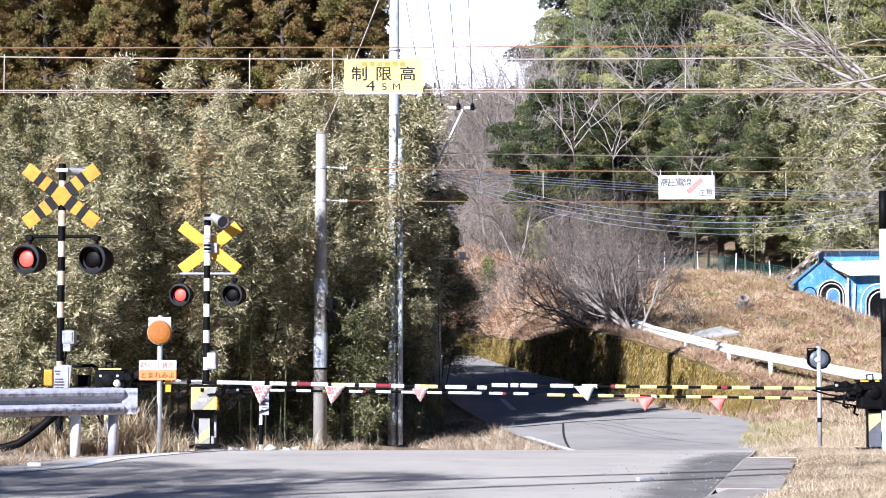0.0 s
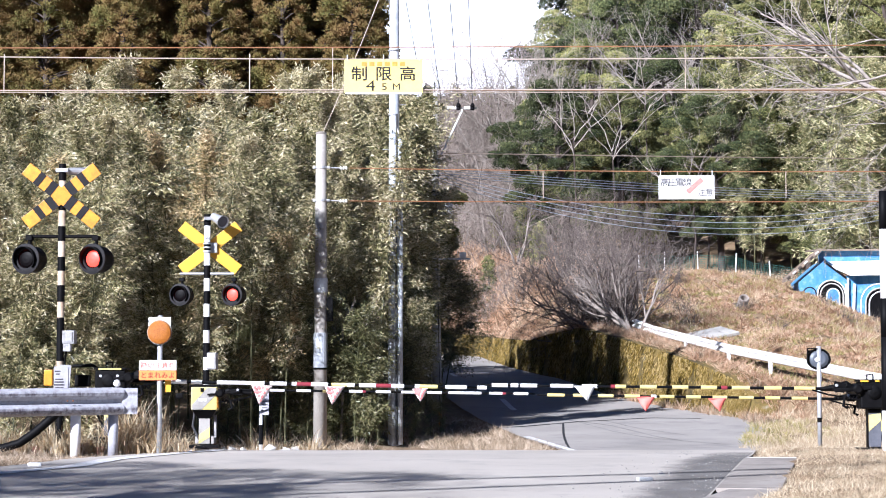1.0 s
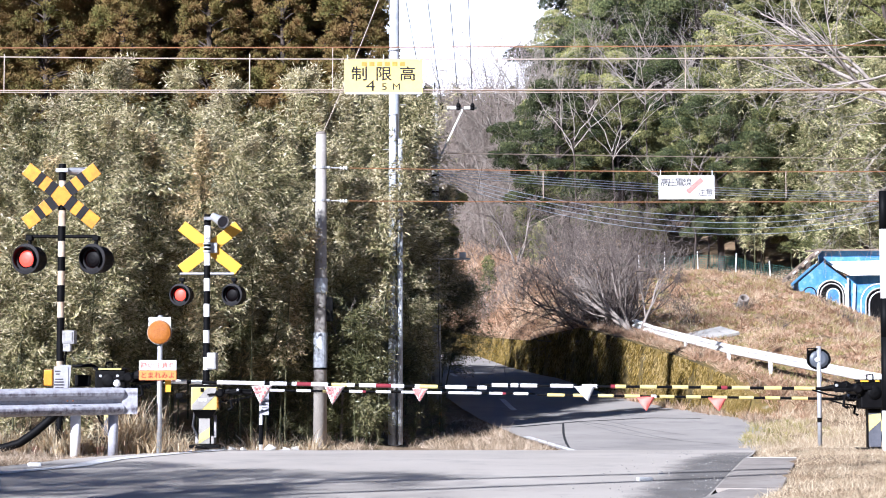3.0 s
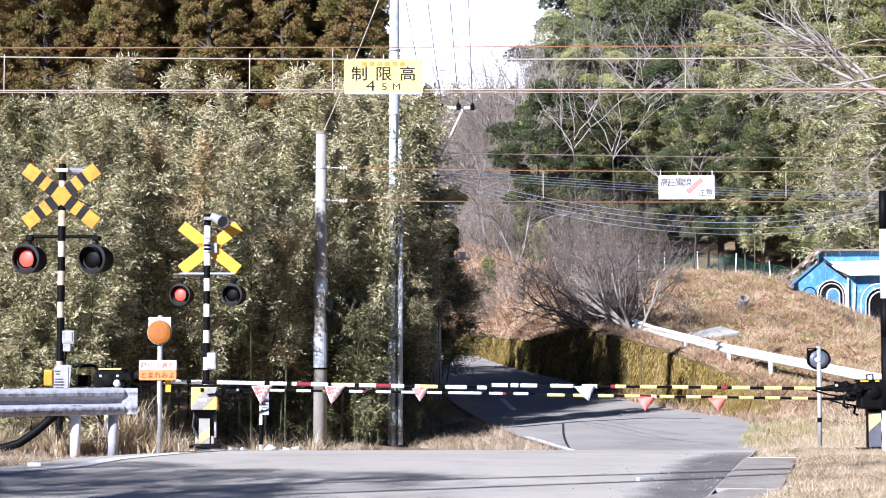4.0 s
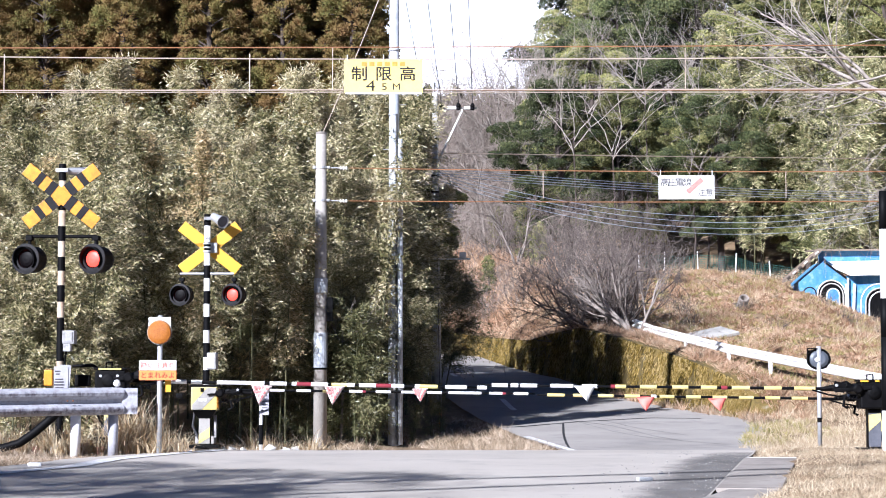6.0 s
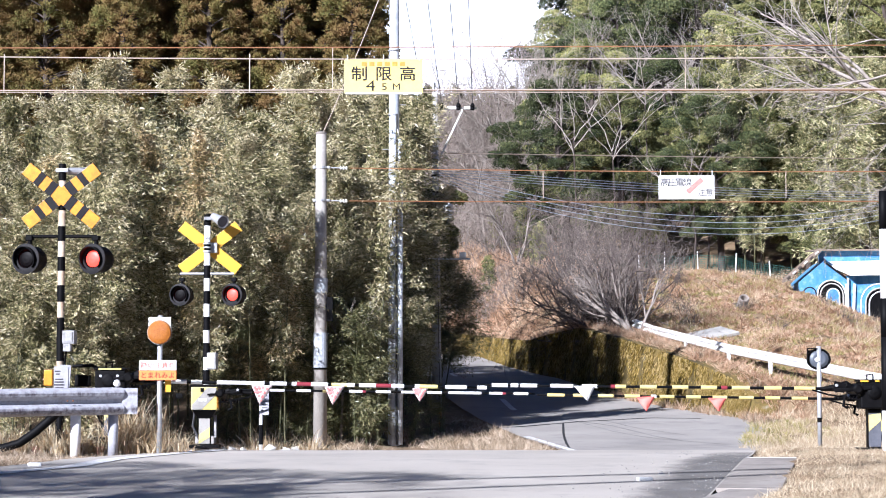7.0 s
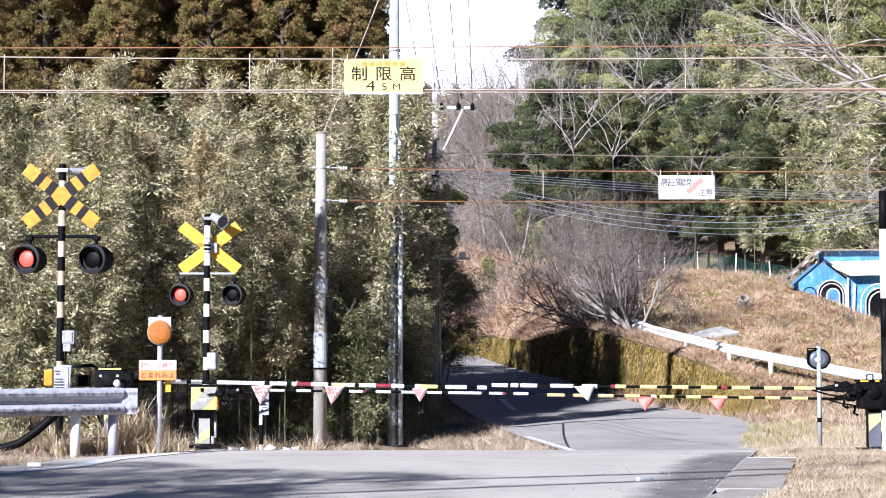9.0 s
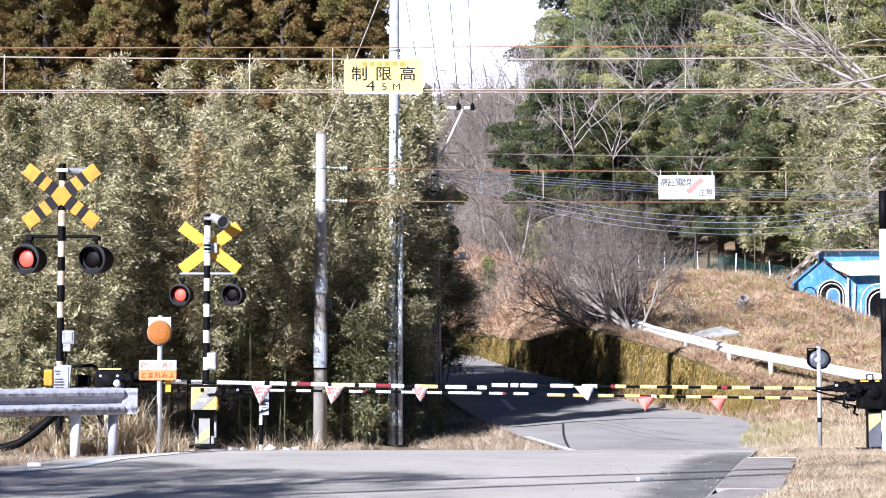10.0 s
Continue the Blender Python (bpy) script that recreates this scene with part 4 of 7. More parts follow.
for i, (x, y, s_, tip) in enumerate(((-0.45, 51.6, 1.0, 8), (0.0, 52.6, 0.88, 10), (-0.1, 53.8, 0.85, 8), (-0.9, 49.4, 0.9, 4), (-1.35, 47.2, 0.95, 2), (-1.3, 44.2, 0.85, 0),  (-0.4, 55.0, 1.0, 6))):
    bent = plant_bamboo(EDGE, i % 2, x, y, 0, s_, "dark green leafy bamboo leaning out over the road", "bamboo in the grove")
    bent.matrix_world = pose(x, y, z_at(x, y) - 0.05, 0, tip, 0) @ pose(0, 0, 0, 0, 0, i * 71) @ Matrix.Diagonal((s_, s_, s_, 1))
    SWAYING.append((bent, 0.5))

# far conifers in the valley
RIDGE = make_protos([(91, 4.2, 0.4, 0.75, 70, 60, 0.16, cone, 0.06, 0.3), (92, 3.6, 0.3, 0.7, 60, 60, 0.16, cone, 0.06, 0.3)], BARK, BROAD_LEAF)
rng = np.random.default_rng(12)
for i, (x, y) in enumerate([(-4 + 0.36 * k + rng.uniform(-0.3, 0.3), 150 + rng.uniform(-2, 2)) for k in range(32)]):
    plant(RIDGE, i % 2, "cedar_tree", x, y, i * 50, 0.62 + 0.15 * (i % 3), "far dark conifer on the ridge", "tree", "conifers on the ridge", -0.3)

# low evergreen scrub among the valley's bare brush
for i, (x, y, s_) in enumerate(((1.2, 96, 0.6), (2.4, 90, 0.55), (3.4, 86, 0.6), (0.3, 104, 0.7), (2.9, 99, 0.75), (1.9, 82, 0.4), (3.9, 82, 0.5), (-0.9, 98, 0.8), (-1.9, 92, 0.9), (-1.2, 88, 0.7))):
    plant(RIDGE, i % 2, "evergreen_shrub", x, y, i * 67, s_, "low dark evergreen shrub among bare brush", "shrub", "valley shrubs")

# yellowish bamboo on the bank
YB = bamboo([(51, 8.0), (52, 9.5), (53, 7.0)], 7000, YELLOW_BAMBOO, 1.1, 0.16)
rng = np.random.default_rng(9)
for i in range(20):
    x = rng.uniform(11.8, 18.5)
    y = rng.uniform(77, 81) if x < 13 else rng.uniform(75, 82)
    SWAYING.append((plant_bamboo(YB, i % 3, x, y, rng.uniform(0, 360), rng.uniform(0.85, 1.35) * (0.75 if x < 11.5 else 1),
                    "yellowish green bamboo arching over the bank", "bamboo on the bank"), 0.25))


def bare(seed, stems, length, radius, depth, spread, name="stem", up=1.0, wander=0.16, ratio=0.62, split=(2, 4), angle=0.7):
    """Branching stems in one mesh."""
    rng = np.random.default_rng(seed)
    lines = []
    for k in range(stems):
        a = rng.uniform(0, 2 * np.pi)
        r = spread * math.sqrt(rng.uniform(0.05, 1))
        limb(rng, (rng.normal() * 0.12 * min(stems - 1, 4), rng.normal() * 0.1 * min(stems - 1, 4), -0.1), (math.cos(a) * r, math.sin(a) * r, up),
             length * rng.uniform(0.7, 1.1), radius * rng.uniform(0.6, 1.1), depth, lines, wander, split, angle, 0.12, ratio)
    return tubes_np(name, lines, 5)


def stems_of(seed, count, per, material, *rest, **more):
    """A list of stem meshes for one kind of leafless plant."""
    out = [bare(seed * 10 + k, per, *rest, **more) for k in range(count)]
    for me in out:
        me.materials.append(material)
    return out


def put(name, stems, x, y, rz, size, label, category, group="", piece="stem"):
    root = thing(name, label, category, group, (x, y, z_at(x, y) - 0.05), rz)
    root.scale = (size, size, size)
    for me in stems:
        new(piece, me).parent = root
    return root


BUSH_STEMS = [bare(610 + k, 3, 2.3, 0.036, 4, 1.3, name="stem", up=1.0, wander=0.24, split=(1, 3), angle=0.85) for k in range(10)]
for me in BUSH_STEMS:
    me.materials.append(BUSH_BARK)
PALE_STEMS = [bare(640 + k, 2, 2.3, 0.03, 4, 1.2, name="stem", up=1.0, wander=0.22, split=(1, 3), angle=0.8) for k in range(6)]
for me in PALE_STEMS:
    me.materials.append(PALE_TWIG)
for x, y, rz, s_ in ((4.5, 58.5, 0, 1.2), (5.1, 60.5, 130, 1.18), (5.25, 58.9, 250, 1.05), (5.9, 61.2, 251, 1.2), (4.9, 62.0, 252, 1.2)):
    bush = thing("bare_shrub", "leafless many-stemmed shrub fanning over the bank", "shrub", "bare shrubs", (x, y, z_at(x, y)), rz)
    bush.matrix_world = pose(x, y, z_at(x, y), 0, -13, 0) @ pose(0, 0, 0, 0, 0, rz)
    bush.scale = (s_, s_, s_)
    for me in (PALE_STEMS if rz >= 250 else BUSH_STEMS):
        new("stem", me).parent = bush
rng = np.random.default_rng(67)
lines = []
for st, hd, ln, ra in (((5.35, 56.6, 2.3), (-0.85, 0.2, 1.0), 1.9, 0.085), ((5.25, 56.7, 2.35), (-0.5, 0.3, 1.2), 1.9, 0.06), ((5.4, 56.8, 2.35), (0.45, 0.2, 1.0), 1.7, 0.05),
                       ((5.2, 56.8, 2.4), (-1.1, 0.1, 0.8), 2.2, 0.05)):
    limb(rng, st, hd, ln, ra, 3, lines, 0.08, (2, 4), 0.5, 0.02, 0.6)
leaning = part("leaning_tree", tubes_np("leaning_tree", lines, 6), GREY_BARK)
tagged(leaning, "pale bare trunks leaning out over the wall", "tree", "bare trees")
THICKET = stems_of(64, 7, 4, TWIG, 2.2, 0.03, 2, 0.9, up=1.0, wander=0.2)
PALE_THICKET = stems_of(65, 7, 6, PALE_TWIG, 2.2, 0.014, 3, 0.9, up=1.0, wander=0.22, split=(1, 3))
for i, (x, y, s) in enumerate(((1.7, 98, 2.0), (2.3, 97, 2.3), (2.9, 98, 2.5), (3.5, 97, 2.5), (4.1, 99, 2.6), (2.6, 100, 2.4), (3.9, 96, 2.3), (1.6, 80, 0.7), (3.0, 78, 0.7), (0.4, 84, 0.8), (2.2, 86, 1.0), (4.2, 74, 0.9), (0.9, 90, 1.5), (6.4, 72, 0.8), (3.4, 88, 1.3), (1.6, 95, 1.7), (3.0, 93, 1.5), (5.0, 76.5, 0.9), (-0.6, 100, 1.8), (0.8, 102, 1.9), (2.4, 104, 2.0), (-1.5, 110, 1.3), (0.2, 112, 1.3), (1.8, 114, 1.4), (3.4, 112, 1.7))):
    put("thicket", PALE_THICKET if y > 76 else THICKET, x, y, i * 77, s, "tangled leafless brown thicket on the bank", "shrub", "bare thickets")
rng = np.random.default_rng(77)
for i in range(16):
    x, y = rng.uniform(6.5, 15), rng.uniform(60, 74)
    put("thicket", THICKET[:4], x, y, i * 50, rng.uniform(0.16, 0.3), "low dry scrub on the grassy bank", "shrub", "low scrub")
BARE_TREE = stems_of(62, 3, 1, GREY_BARK, 3.4, 0.055, 3, 0.6, up=1.0, wander=0.14)
for i, (x, y, s) in enumerate(((3.4, 97, 2.2), (2.7, 90, 1.6), (6.8, 77, 0.6), (3.0, 84, 1.1), (2.0, 88, 1.3))):
    put("bare_tree", BARE_TREE, x, y, i * 64, s * 1.15, "pale leafless tree among the evergreens", "tree", "bare trees", "limb")
for i, (x, y, h, ln) in enumerate(((5.1, 80.2, 5.4, 3.2), (6.7, 81, 5.0, 3.0), (9.7, 79.6, 3.2, 2.6), (8.2, 83, 7.0, 3.2), (3.9, 86, 6.2, 3.0), (10.6, 82, 6.5, 3.0), (12.4, 80.0, 6.5, 2.6))):
    rng = np.random.default_rng(620 + i)
    root = thing("bare_tree", "pale leafless tree among the evergreens", "tree", "bare trees", (x, y, z_at(x, y)))
    part("trunk", tubes_np("trunk", [(np.array([(0, 0, -0.2), (0.12, 0, h * 0.5), (0.02, 0, h)]), np.array([0.045, 0.036, 0.026]))], 6), BARK, root)
    for k in range(5):
        a = 2 * math.pi * k / 5 + rng.uniform(-0.4, 0.4)
        lines = []
        limb(rng, (0.04, 0, h * rng.uniform(0.86, 1.0)), (math.cos(a) * 0.8, math.sin(a) * 0.5, 0.9), ln, 0.022, 3, lines, 0.17, (1, 4), 0.6, 0.05, 0.55)
        part("limb", tubes_np("limb", lines, 5), PALE_BARK, root)
for i, (x, y, top) in enumerate(((2.3, 95, 13.2), (3.3, 94, 14.2), (6.4, 92.5, 13.8), (8.6, 91.6, 14.6), (10.4, 92.4, 14.8), (12.2, 91.0, 14.4), (14.0, 90.5, 14.6), (4.4, 95, 14.0))):
    rng = np.random.default_rng(660 + i)
    g = z_at(x, y)
    root = thing("bare_tree", "grey leafless tree rising above the evergreens", "tree", "bare trees", (x, y, g))
    part("trunk", tubes_np("trunk", [(np.array([(0, 0, -0.2), (0.1, 0, (top - g) * 0.5), (0, 0, top - g)]), np.array([0.11, 0.08, 0.05]))], 6), BARK, root)
    for k in range(6):
        a = 2 * math.pi * k / 6 + rng.uniform(-0.4, 0.4)
        lines = []
        limb(rng, (0, 0, (top - g) * rng.uniform(0.88, 1.0)), (math.cos(a), math.sin(a) * 0.6, 0.8), 3.0, 0.036, 4 if i < 2 else 3, lines, 0.16, (1, 4), 0.6, 0.03, 0.58)
        part("limb", tubes_np("limb", lines, 4), PALE_BARK, root)
sapling = part("sapling", tubes_np("sapling", [(np.array([(0, 0, -0.1), (0.05, 0, 1.2), (0.02, 0, 2.3)]), np.array([0.03, 0.022, 0.014]))], 6), GREY_BARK)
sapling.matrix_world = pose(-2.0, 40.3, z_at(-2.0, 40.3))
tagged(sapling, "thin pale leafless sapling beside the concrete post", "tree")
rng = np.random.default_rng(79)
for hd in ((0.9, -0.1, 0.75), (0.6, -0.2, 0.5), (-0.5, -0.1, 0.9), (0.3, -0.2, 1.0)):
    lines = []
    limb(rng, (0.03, 0, 1.9), hd, 0.75, 0.012, 2, lines, 0.1, (2, 3), 0.5, 0.05, 0.55)
    part("branch", tubes_np("branch", lines, 4), GREY_BARK, sapling)
# trees outside the view whose shade falls over the road
for x, y, s_ in ((-13.8, 4.5, 1.6), (-14.5, 9.6, 1.2), (-14.5, 1.5, 1.7)):
    put("bare_tree", BARE_TREE, x, y, x * 40, s_ * 1.2, "leafless tree beside the road", "tree", "bare trees", "limb")
ROADSIDE = make_protos([(81, 9, 6.4, 2.0, 80, 34, 0.085, dome, 0.12, 0.34)], BARK, BROAD_LEAF)
for k, (x, y, s_) in enumerate(((-13.5, 2.9, 1.3), (-13.5, 4.6, 1.2), (-13.4, 6.4, 1.06), (-13.7, 7.8, 0.95), (-14.6, 8.8, 1.0), (-13.8, 9.3, 0.95), (-12.5, 5.2, 1.05), (-15.0, 7.0, 1.15))):
    plant(ROADSIDE, 0, "evergreen_tree", x, y, 50 * k, s_, "slender evergreen tree beside the road", "tree", "roadside trees")

# bare tree on the near side, its limbs reaching in from outside
rng = np.random.default_rng(66)
overhang = thing("bare_tree", "pale leafless tree reaching over the bank", "tree", "bare trees", (15.5, 52, z_at(15.5, 52)))
gz = z_at(15.5, 52)
part("trunk", tubes_np("trunk", [(np.array([(0, 0, -0.2), (-0.8, 0, 4 - gz), (-2.0, 0, 6.6 - gz), (-3.4, 0, 8.0 - gz)]), np.array([0.2, 0.17, 0.13, 0.09]))], 8), PALE_BARK, overhang)
for st, hd, ln, ra, wander, ratio in (((-3.4, 0, 8.0), (-1, 0.05, 0.58), 3.4, 0.085, 0.07, 0.7), ((-4.6, 0, 8.75), (-0.75, -0.1, 1.0), 2.4, 0.055, 0.1, 0.6), ((-4.9, 0, 8.95), (-1, 0.1, 0.6), 3.0, 0.05, 0.1, 0.6),
                                      ((-3.3, 0, 8.9), (-1, 0, 0.28), 2.6, 0.045, 0.12, 0.6), ((-5.5, 0.2, 8.4), (-1, 0.0, 0.35), 2.6, 0.028, 0.12, 0.6), ((-3.3, 0, 9.5), (-1, 0, 0.4), 2.6, 0.03, 0.14, 0.6),
                                      ((-3.2, 0, 8.0), (-1, 0.1, 0.12), 2.6, 0.022, 0.16, 0.6), ((-3.0, 0, 7.6), (-1, -0.1, 0.05), 2.8, 0.02, 0.18, 0.6), ((-2.8, 0, 7.2), (-1, 0.1, 0.0), 2.6, 0.02, 0.18, 0.6),
                                      ((-2.6, 0, 6.9), (-1, 0.1, -0.1), 2.8, 0.018, 0.18, 0.6), ((-2.3, 0, 6.5), (-1, 0.0, -0.2), 2.8, 0.016, 0.18, 0.6), ((-1.8, 0, 6.0), (-1, 0.0, -0.1), 3.0, 0.016, 0.18, 0.6),
                                      ((-3.4, 0, 7.9), (-0.8, 0.1, -0.3), 2.4, 0.018, 0.18, 0.6), ((-4.4, 0, 8.5), (-0.8, 0.1, -0.2), 2.2, 0.018, 0.18, 0.6)):
    lines = []
    limb(rng, (st[0], st[1], st[2] - gz), hd, ln, ra, 3, lines, wander, (2, 4), 0.65, 0.0, ratio)
    part("limb", tubes_np("limb", lines, 5), PALE_BARK, overhang)


def scatter(name, seed, region, count, height, width, material, label, lean=0.5, tuft=1, keep=None, lift=None, edge=0.25):
    """Blades of grass over a rectangle of ground, kept off the road."""
    rng = np.random.default_rng(seed)
    x0, x1, y0, y1 = region
    n = count // tuft
    x = np.repeat(rng.uniform(x0, x1, n), tuft)
    y = np.repeat(rng.uniform(y0, y1, n), tuft)
    x = x + rng.normal(size=len(x)) * (0.08 if tuft > 1 else 0)
    y = y + rng.normal(size=len(x)) * (0.08 if tuft > 1 else 0)
    ok = (x < road_left(y) - 0.05) | (x > road_right(y) + edge)
    if keep is not None:
        ok &= keep(x, y)
    x, y = x[ok], y[ok]
    b = np.stack([x, y, rough_ground(x, y) - 0.01], 1)
    if lift is not None:
        b[:, 2] = np.maximum(b[:, 2], lift(y) - 0.02)
    m = len(x)
    h = height * rng.uniform(0.4, 1.3, (m, 1)) * (0.55 + 0.9 * (0.5 + 0.5 * np.sin(b[:, :1] * 2.3 + 2 * np.sin(b[:, 1:2] * 1.1)) * np.sin(b[:, 1:2] * 1.9)))
    d = np.concatenate([rng.normal(size=(m, 2)) * lean, np.ones((m, 1))], 1)
    d /= np.linalg.norm(d, axis=1, keepdims=True)
    v, f = blades(rng, b, b + d * h, width * rng.uniform(0.6, 1.4, m), 0.5, None, True)
    ob = part(name, mesh_np(name, v, f), material)
    return tagged(ob, label, "grass", kind="stuff")


def behind_wall(x, y):
    """The bank above the wall, but for the trodden strip under the guardrail."""
    rail = np.interp(y, [43.2, 46, 48, 52, 56.3, 57.6], [10.6, 9.55, 8.8, 7.2, 5.75, 5.35])
    strip = (x > rail - 0.62) & (x < rail + 0.25) & (y < 57) & (np.sin(x * 37 + y * 23) < 0.72)
    return (x > road_right(y) + 0.55) & ~strip


scatter("dry_grass", 71, (2.5, 9, 14, 34), 110000, 0.085, 0.006, DRY_GRASS, "short straw-coloured dry grass on the verge", 1.1, keep=lambda x, y: x > road_right(y) + np.where(y > 25.2, 0.02, 0.53 + 0.06 * np.sin(y * 7.0)), edge=0.02)
scatter("dry_grass", 72, (5.0, 14, 33, 47), 60000, 0.16, 0.012, DRY_GRASS, "straw-coloured dry grass beside the junction", 0.8, edge=-0.5, keep=lambda x, y: x > road_right(y) - 0.16 + 0.28 * np.sin(y * 1.3 + 1) * np.sin(y * 3.1))
scatter("green_grass", 73, (5.2, 7.6, 37.5, 45), 5000, 0.14, 0.02, GREEN_GRASS, "patch of fresh green weeds at the road edge", 0.7, 12, edge=-0.35)
scatter("dry_fern", 74, (2, 17, 46, 82), 260000, 0.17, 0.03, RED_GRASS, "russet dead fern and grass covering the bank", 1.5, 26, keep=behind_wall)
scatter("dry_fern", 84, (2, 17, 46, 82), 26000, 0.34, 0.016, DRY_GRASS, "pale dead stalks standing over the fern on the bank", 1.1, 14, keep=lambda x, y: behind_wall(x, y) & (np.sin(x * 1.3 + 1.7 * np.sin(y * 0.5)) * np.sin(y * 0.7 + x * 0.4) > 0.05))
scatter("dry_fern", 85, (2, 17, 46, 82), 36000, 0.2, 0.034, BROWN_FERN, "dark brown withered fern in hollows of the bank", 1.4, 40, keep=behind_wall)
scatter("dry_grass", 75, (-9, 2.4, 31.2, 46), 42000, 0.2, 0.012, VERGE_GRASS, "dry grass below the bamboo", 0.9, keep=lambda x, y: (x > -0.25) | (y < 33.5) & (x < -1.5) | (np.sin(x * 3.1 + y) > 0.75))
scatter("dry_grass", 76, (-9, -2.8, 19, 28.5), 52000, 0.1, 0.007, VERGE_GRASS, "dry grass along the guardrail", 0.9)


def tufts(name, seed, spots, material, label):
    """Tall grass in clumps: each blade is a curved strip that arches over. spots: (x, y, blades, height, spread)."""
    rng = np.random.default_rng(seed)
    vs, fs, base = [], [], 0
    k = 6
    t = np.linspace(0, 1, k)
    for x, y, n, height, spread in spots:
        a = rng.uniform(0, 2 * np.pi, n)
        out = np.stack([np.cos(a), np.sin(a)], 1)
        foot = np.stack([x + rng.normal(size=n) * spread * 0.3, y + rng.normal(size=n) * spread * 0.3], 1)
        h = height * rng.uniform(0.45, 1.15, n)
        throw = spread * rng.uniform(0.3, 1.7, n)
        droop = rng.uniform(0.0, 0.75, n)
        z0 = rough_ground(foot[:, 0], foot[:, 1]) - 0.02
        px = foot[:, None, :] + out[:, None, :] * (throw[:, None] * t ** 1.7)[:, :, None]
        pz = z0[:, None] + h[:, None] * (t - droop[:, None] * t ** 3.2 * 0.9)
        mid = np.concatenate([px, pz[:, :, None]], 2)
        side = np.stack([-out[:, 1], out[:, 0], np.zeros(n)], 1)[:, None, :] * (rng.uniform(0.006, 0.013, n)[:, None] * (1 - 0.85 * t))[:, :, None]
        v = np.stack([mid + side, mid - side], 2).reshape(-1, 3)
        i = (np.arange(n)[:, None] * 2 * k + np.arange(k - 1) * 2).ravel()
        vs.append(v)
        fs.append(np.stack([i, i + 1, i + 3, i + 2], 1) + base)
        base += len(v)
    ob = part(name, mesh_np(name, np.concatenate(vs), np.concatenate(fs)), material)
    return tagged(ob, label, "grass", kind="stuff")


rng = np.random.default_rng(58)
tufts("tall_dry_grass", 77, [(x, y, 130, rng.uniform(0.32, 0.52), 0.22) for x, y in zip(rng.uniform(-8.6, -4.4, 44), rng.uniform(26.35, 26.85, 44))], STRAW, "tall straw-coloured grass behind the guardrail")
tufts("tall_dry_grass", 78, [(-4.05, 26.75, 240, 0.82, 0.34), (-3.9, 26.85, 220, 0.74, 0.32), (-3.72, 26.8, 110, 0.6, 0.34), (-4.22, 26.7, 220, 0.66, 0.32), (-3.5, 26.85, 70, 0.4, 0.3)], STRAW, "arching straw-coloured grass clump beside the warning lamp")
tufts("tall_dry_grass", 86, [(x, y, 70, rng.uniform(0.25, 0.5), 0.24) for x, y in zip(rng.uniform(-3.1, -1.5, 12), rng.uniform(31.9, 33.2, 12))] + [(-2.95, 31.9, 60, 0.6, 0.3), (-2.62, 32.0, 60, 0.45, 0.3)], STRAW, "dry grass tufts along the far side of the track")
tufts("tall_dry_grass", 88, [(road_right(y) + rng.uniform(-0.1, 0.12), y, 60, rng.uniform(0.14, 0.34), 0.26) for y in rng.uniform(44.2, 50.5, 34)], VERGE_GRASS, "withered grass along the foot of the mossy wall")
tufts("tall_dry_grass", 89, [(road_right(y) + rng.uniform(0.45, 0.7), y, 50, rng.uniform(0.12, 0.3), 0.3) for y in rng.uniform(46.5, 60, 46)], VERGE_GRASS, "withered grass hanging over the top of the mossy wall")
tufts("tall_dry_grass", 87, [(x, y, 110, rng.uniform(0.35, 0.6), 0.3) for x, y in zip(rng.uniform(-9, -4.2, 22), rng.uniform(32.2, 34.5, 22))], STRAW, "tall plume grass beyond the track")
scatter("green_weeds", 81, (5, 17, 47, 76), 70000, 0.17, 0.026, GREEN_GRASS, "scattered green weeds among the dead grass", 1.4, 40, keep=behind_wall)
scatter("hanging_grass", 80, (1.0, 8.0, 46.5, 80), 80000, 0.32, 0.014, RED_GRASS, "dead grass hanging over the top of the wall", 1.5, keep=lambda x, y: (x > road_right(y) + 0.3) & (x < road_right(y) + 1.1), lift=wall_top)
scatter("dead_weeds", 82, (4.0, 7.6, 44.5, 54), 14000, 0.3, 0.016, RED_GRASS, "dead brown weeds growing at the foot of the wall", 0.55, 45, keep=lambda x, y: x < road_right(y) + 0.12, edge=-0.22)
scatter("dead_weeds", 83, (4.2, 9.5, 44.5, 55), 13000, 0.22, 0.016, RED_GRASS, "tangled dead weeds spilling over the wall", 0.9, 45, keep=lambda x, y: (x > road_right(y) + 0.2) & (x < road_right(y) + 1.05), lift=wall_top)
scatter("dry_grass", 79, (0, 6, 78, 92), 26000, 0.4, 0.05, RED_GRASS, "dry grass on the far bank", 0.8)


# ---- level crossing equipment ----
TURNING = []


def stripes(parent, z0, z1, r, blacks, light=CREAM):
    """A round post in light paint with black bands."""
    part("pole", tube([(0, 0, z0), (0, 0, z1)], r, 14), light, parent, smooth=True)
    for a, b in blacks:
        part("band", tube([(0, 0, a), (0, 0, b)], r + 0.003, 14), BLACK, parent)


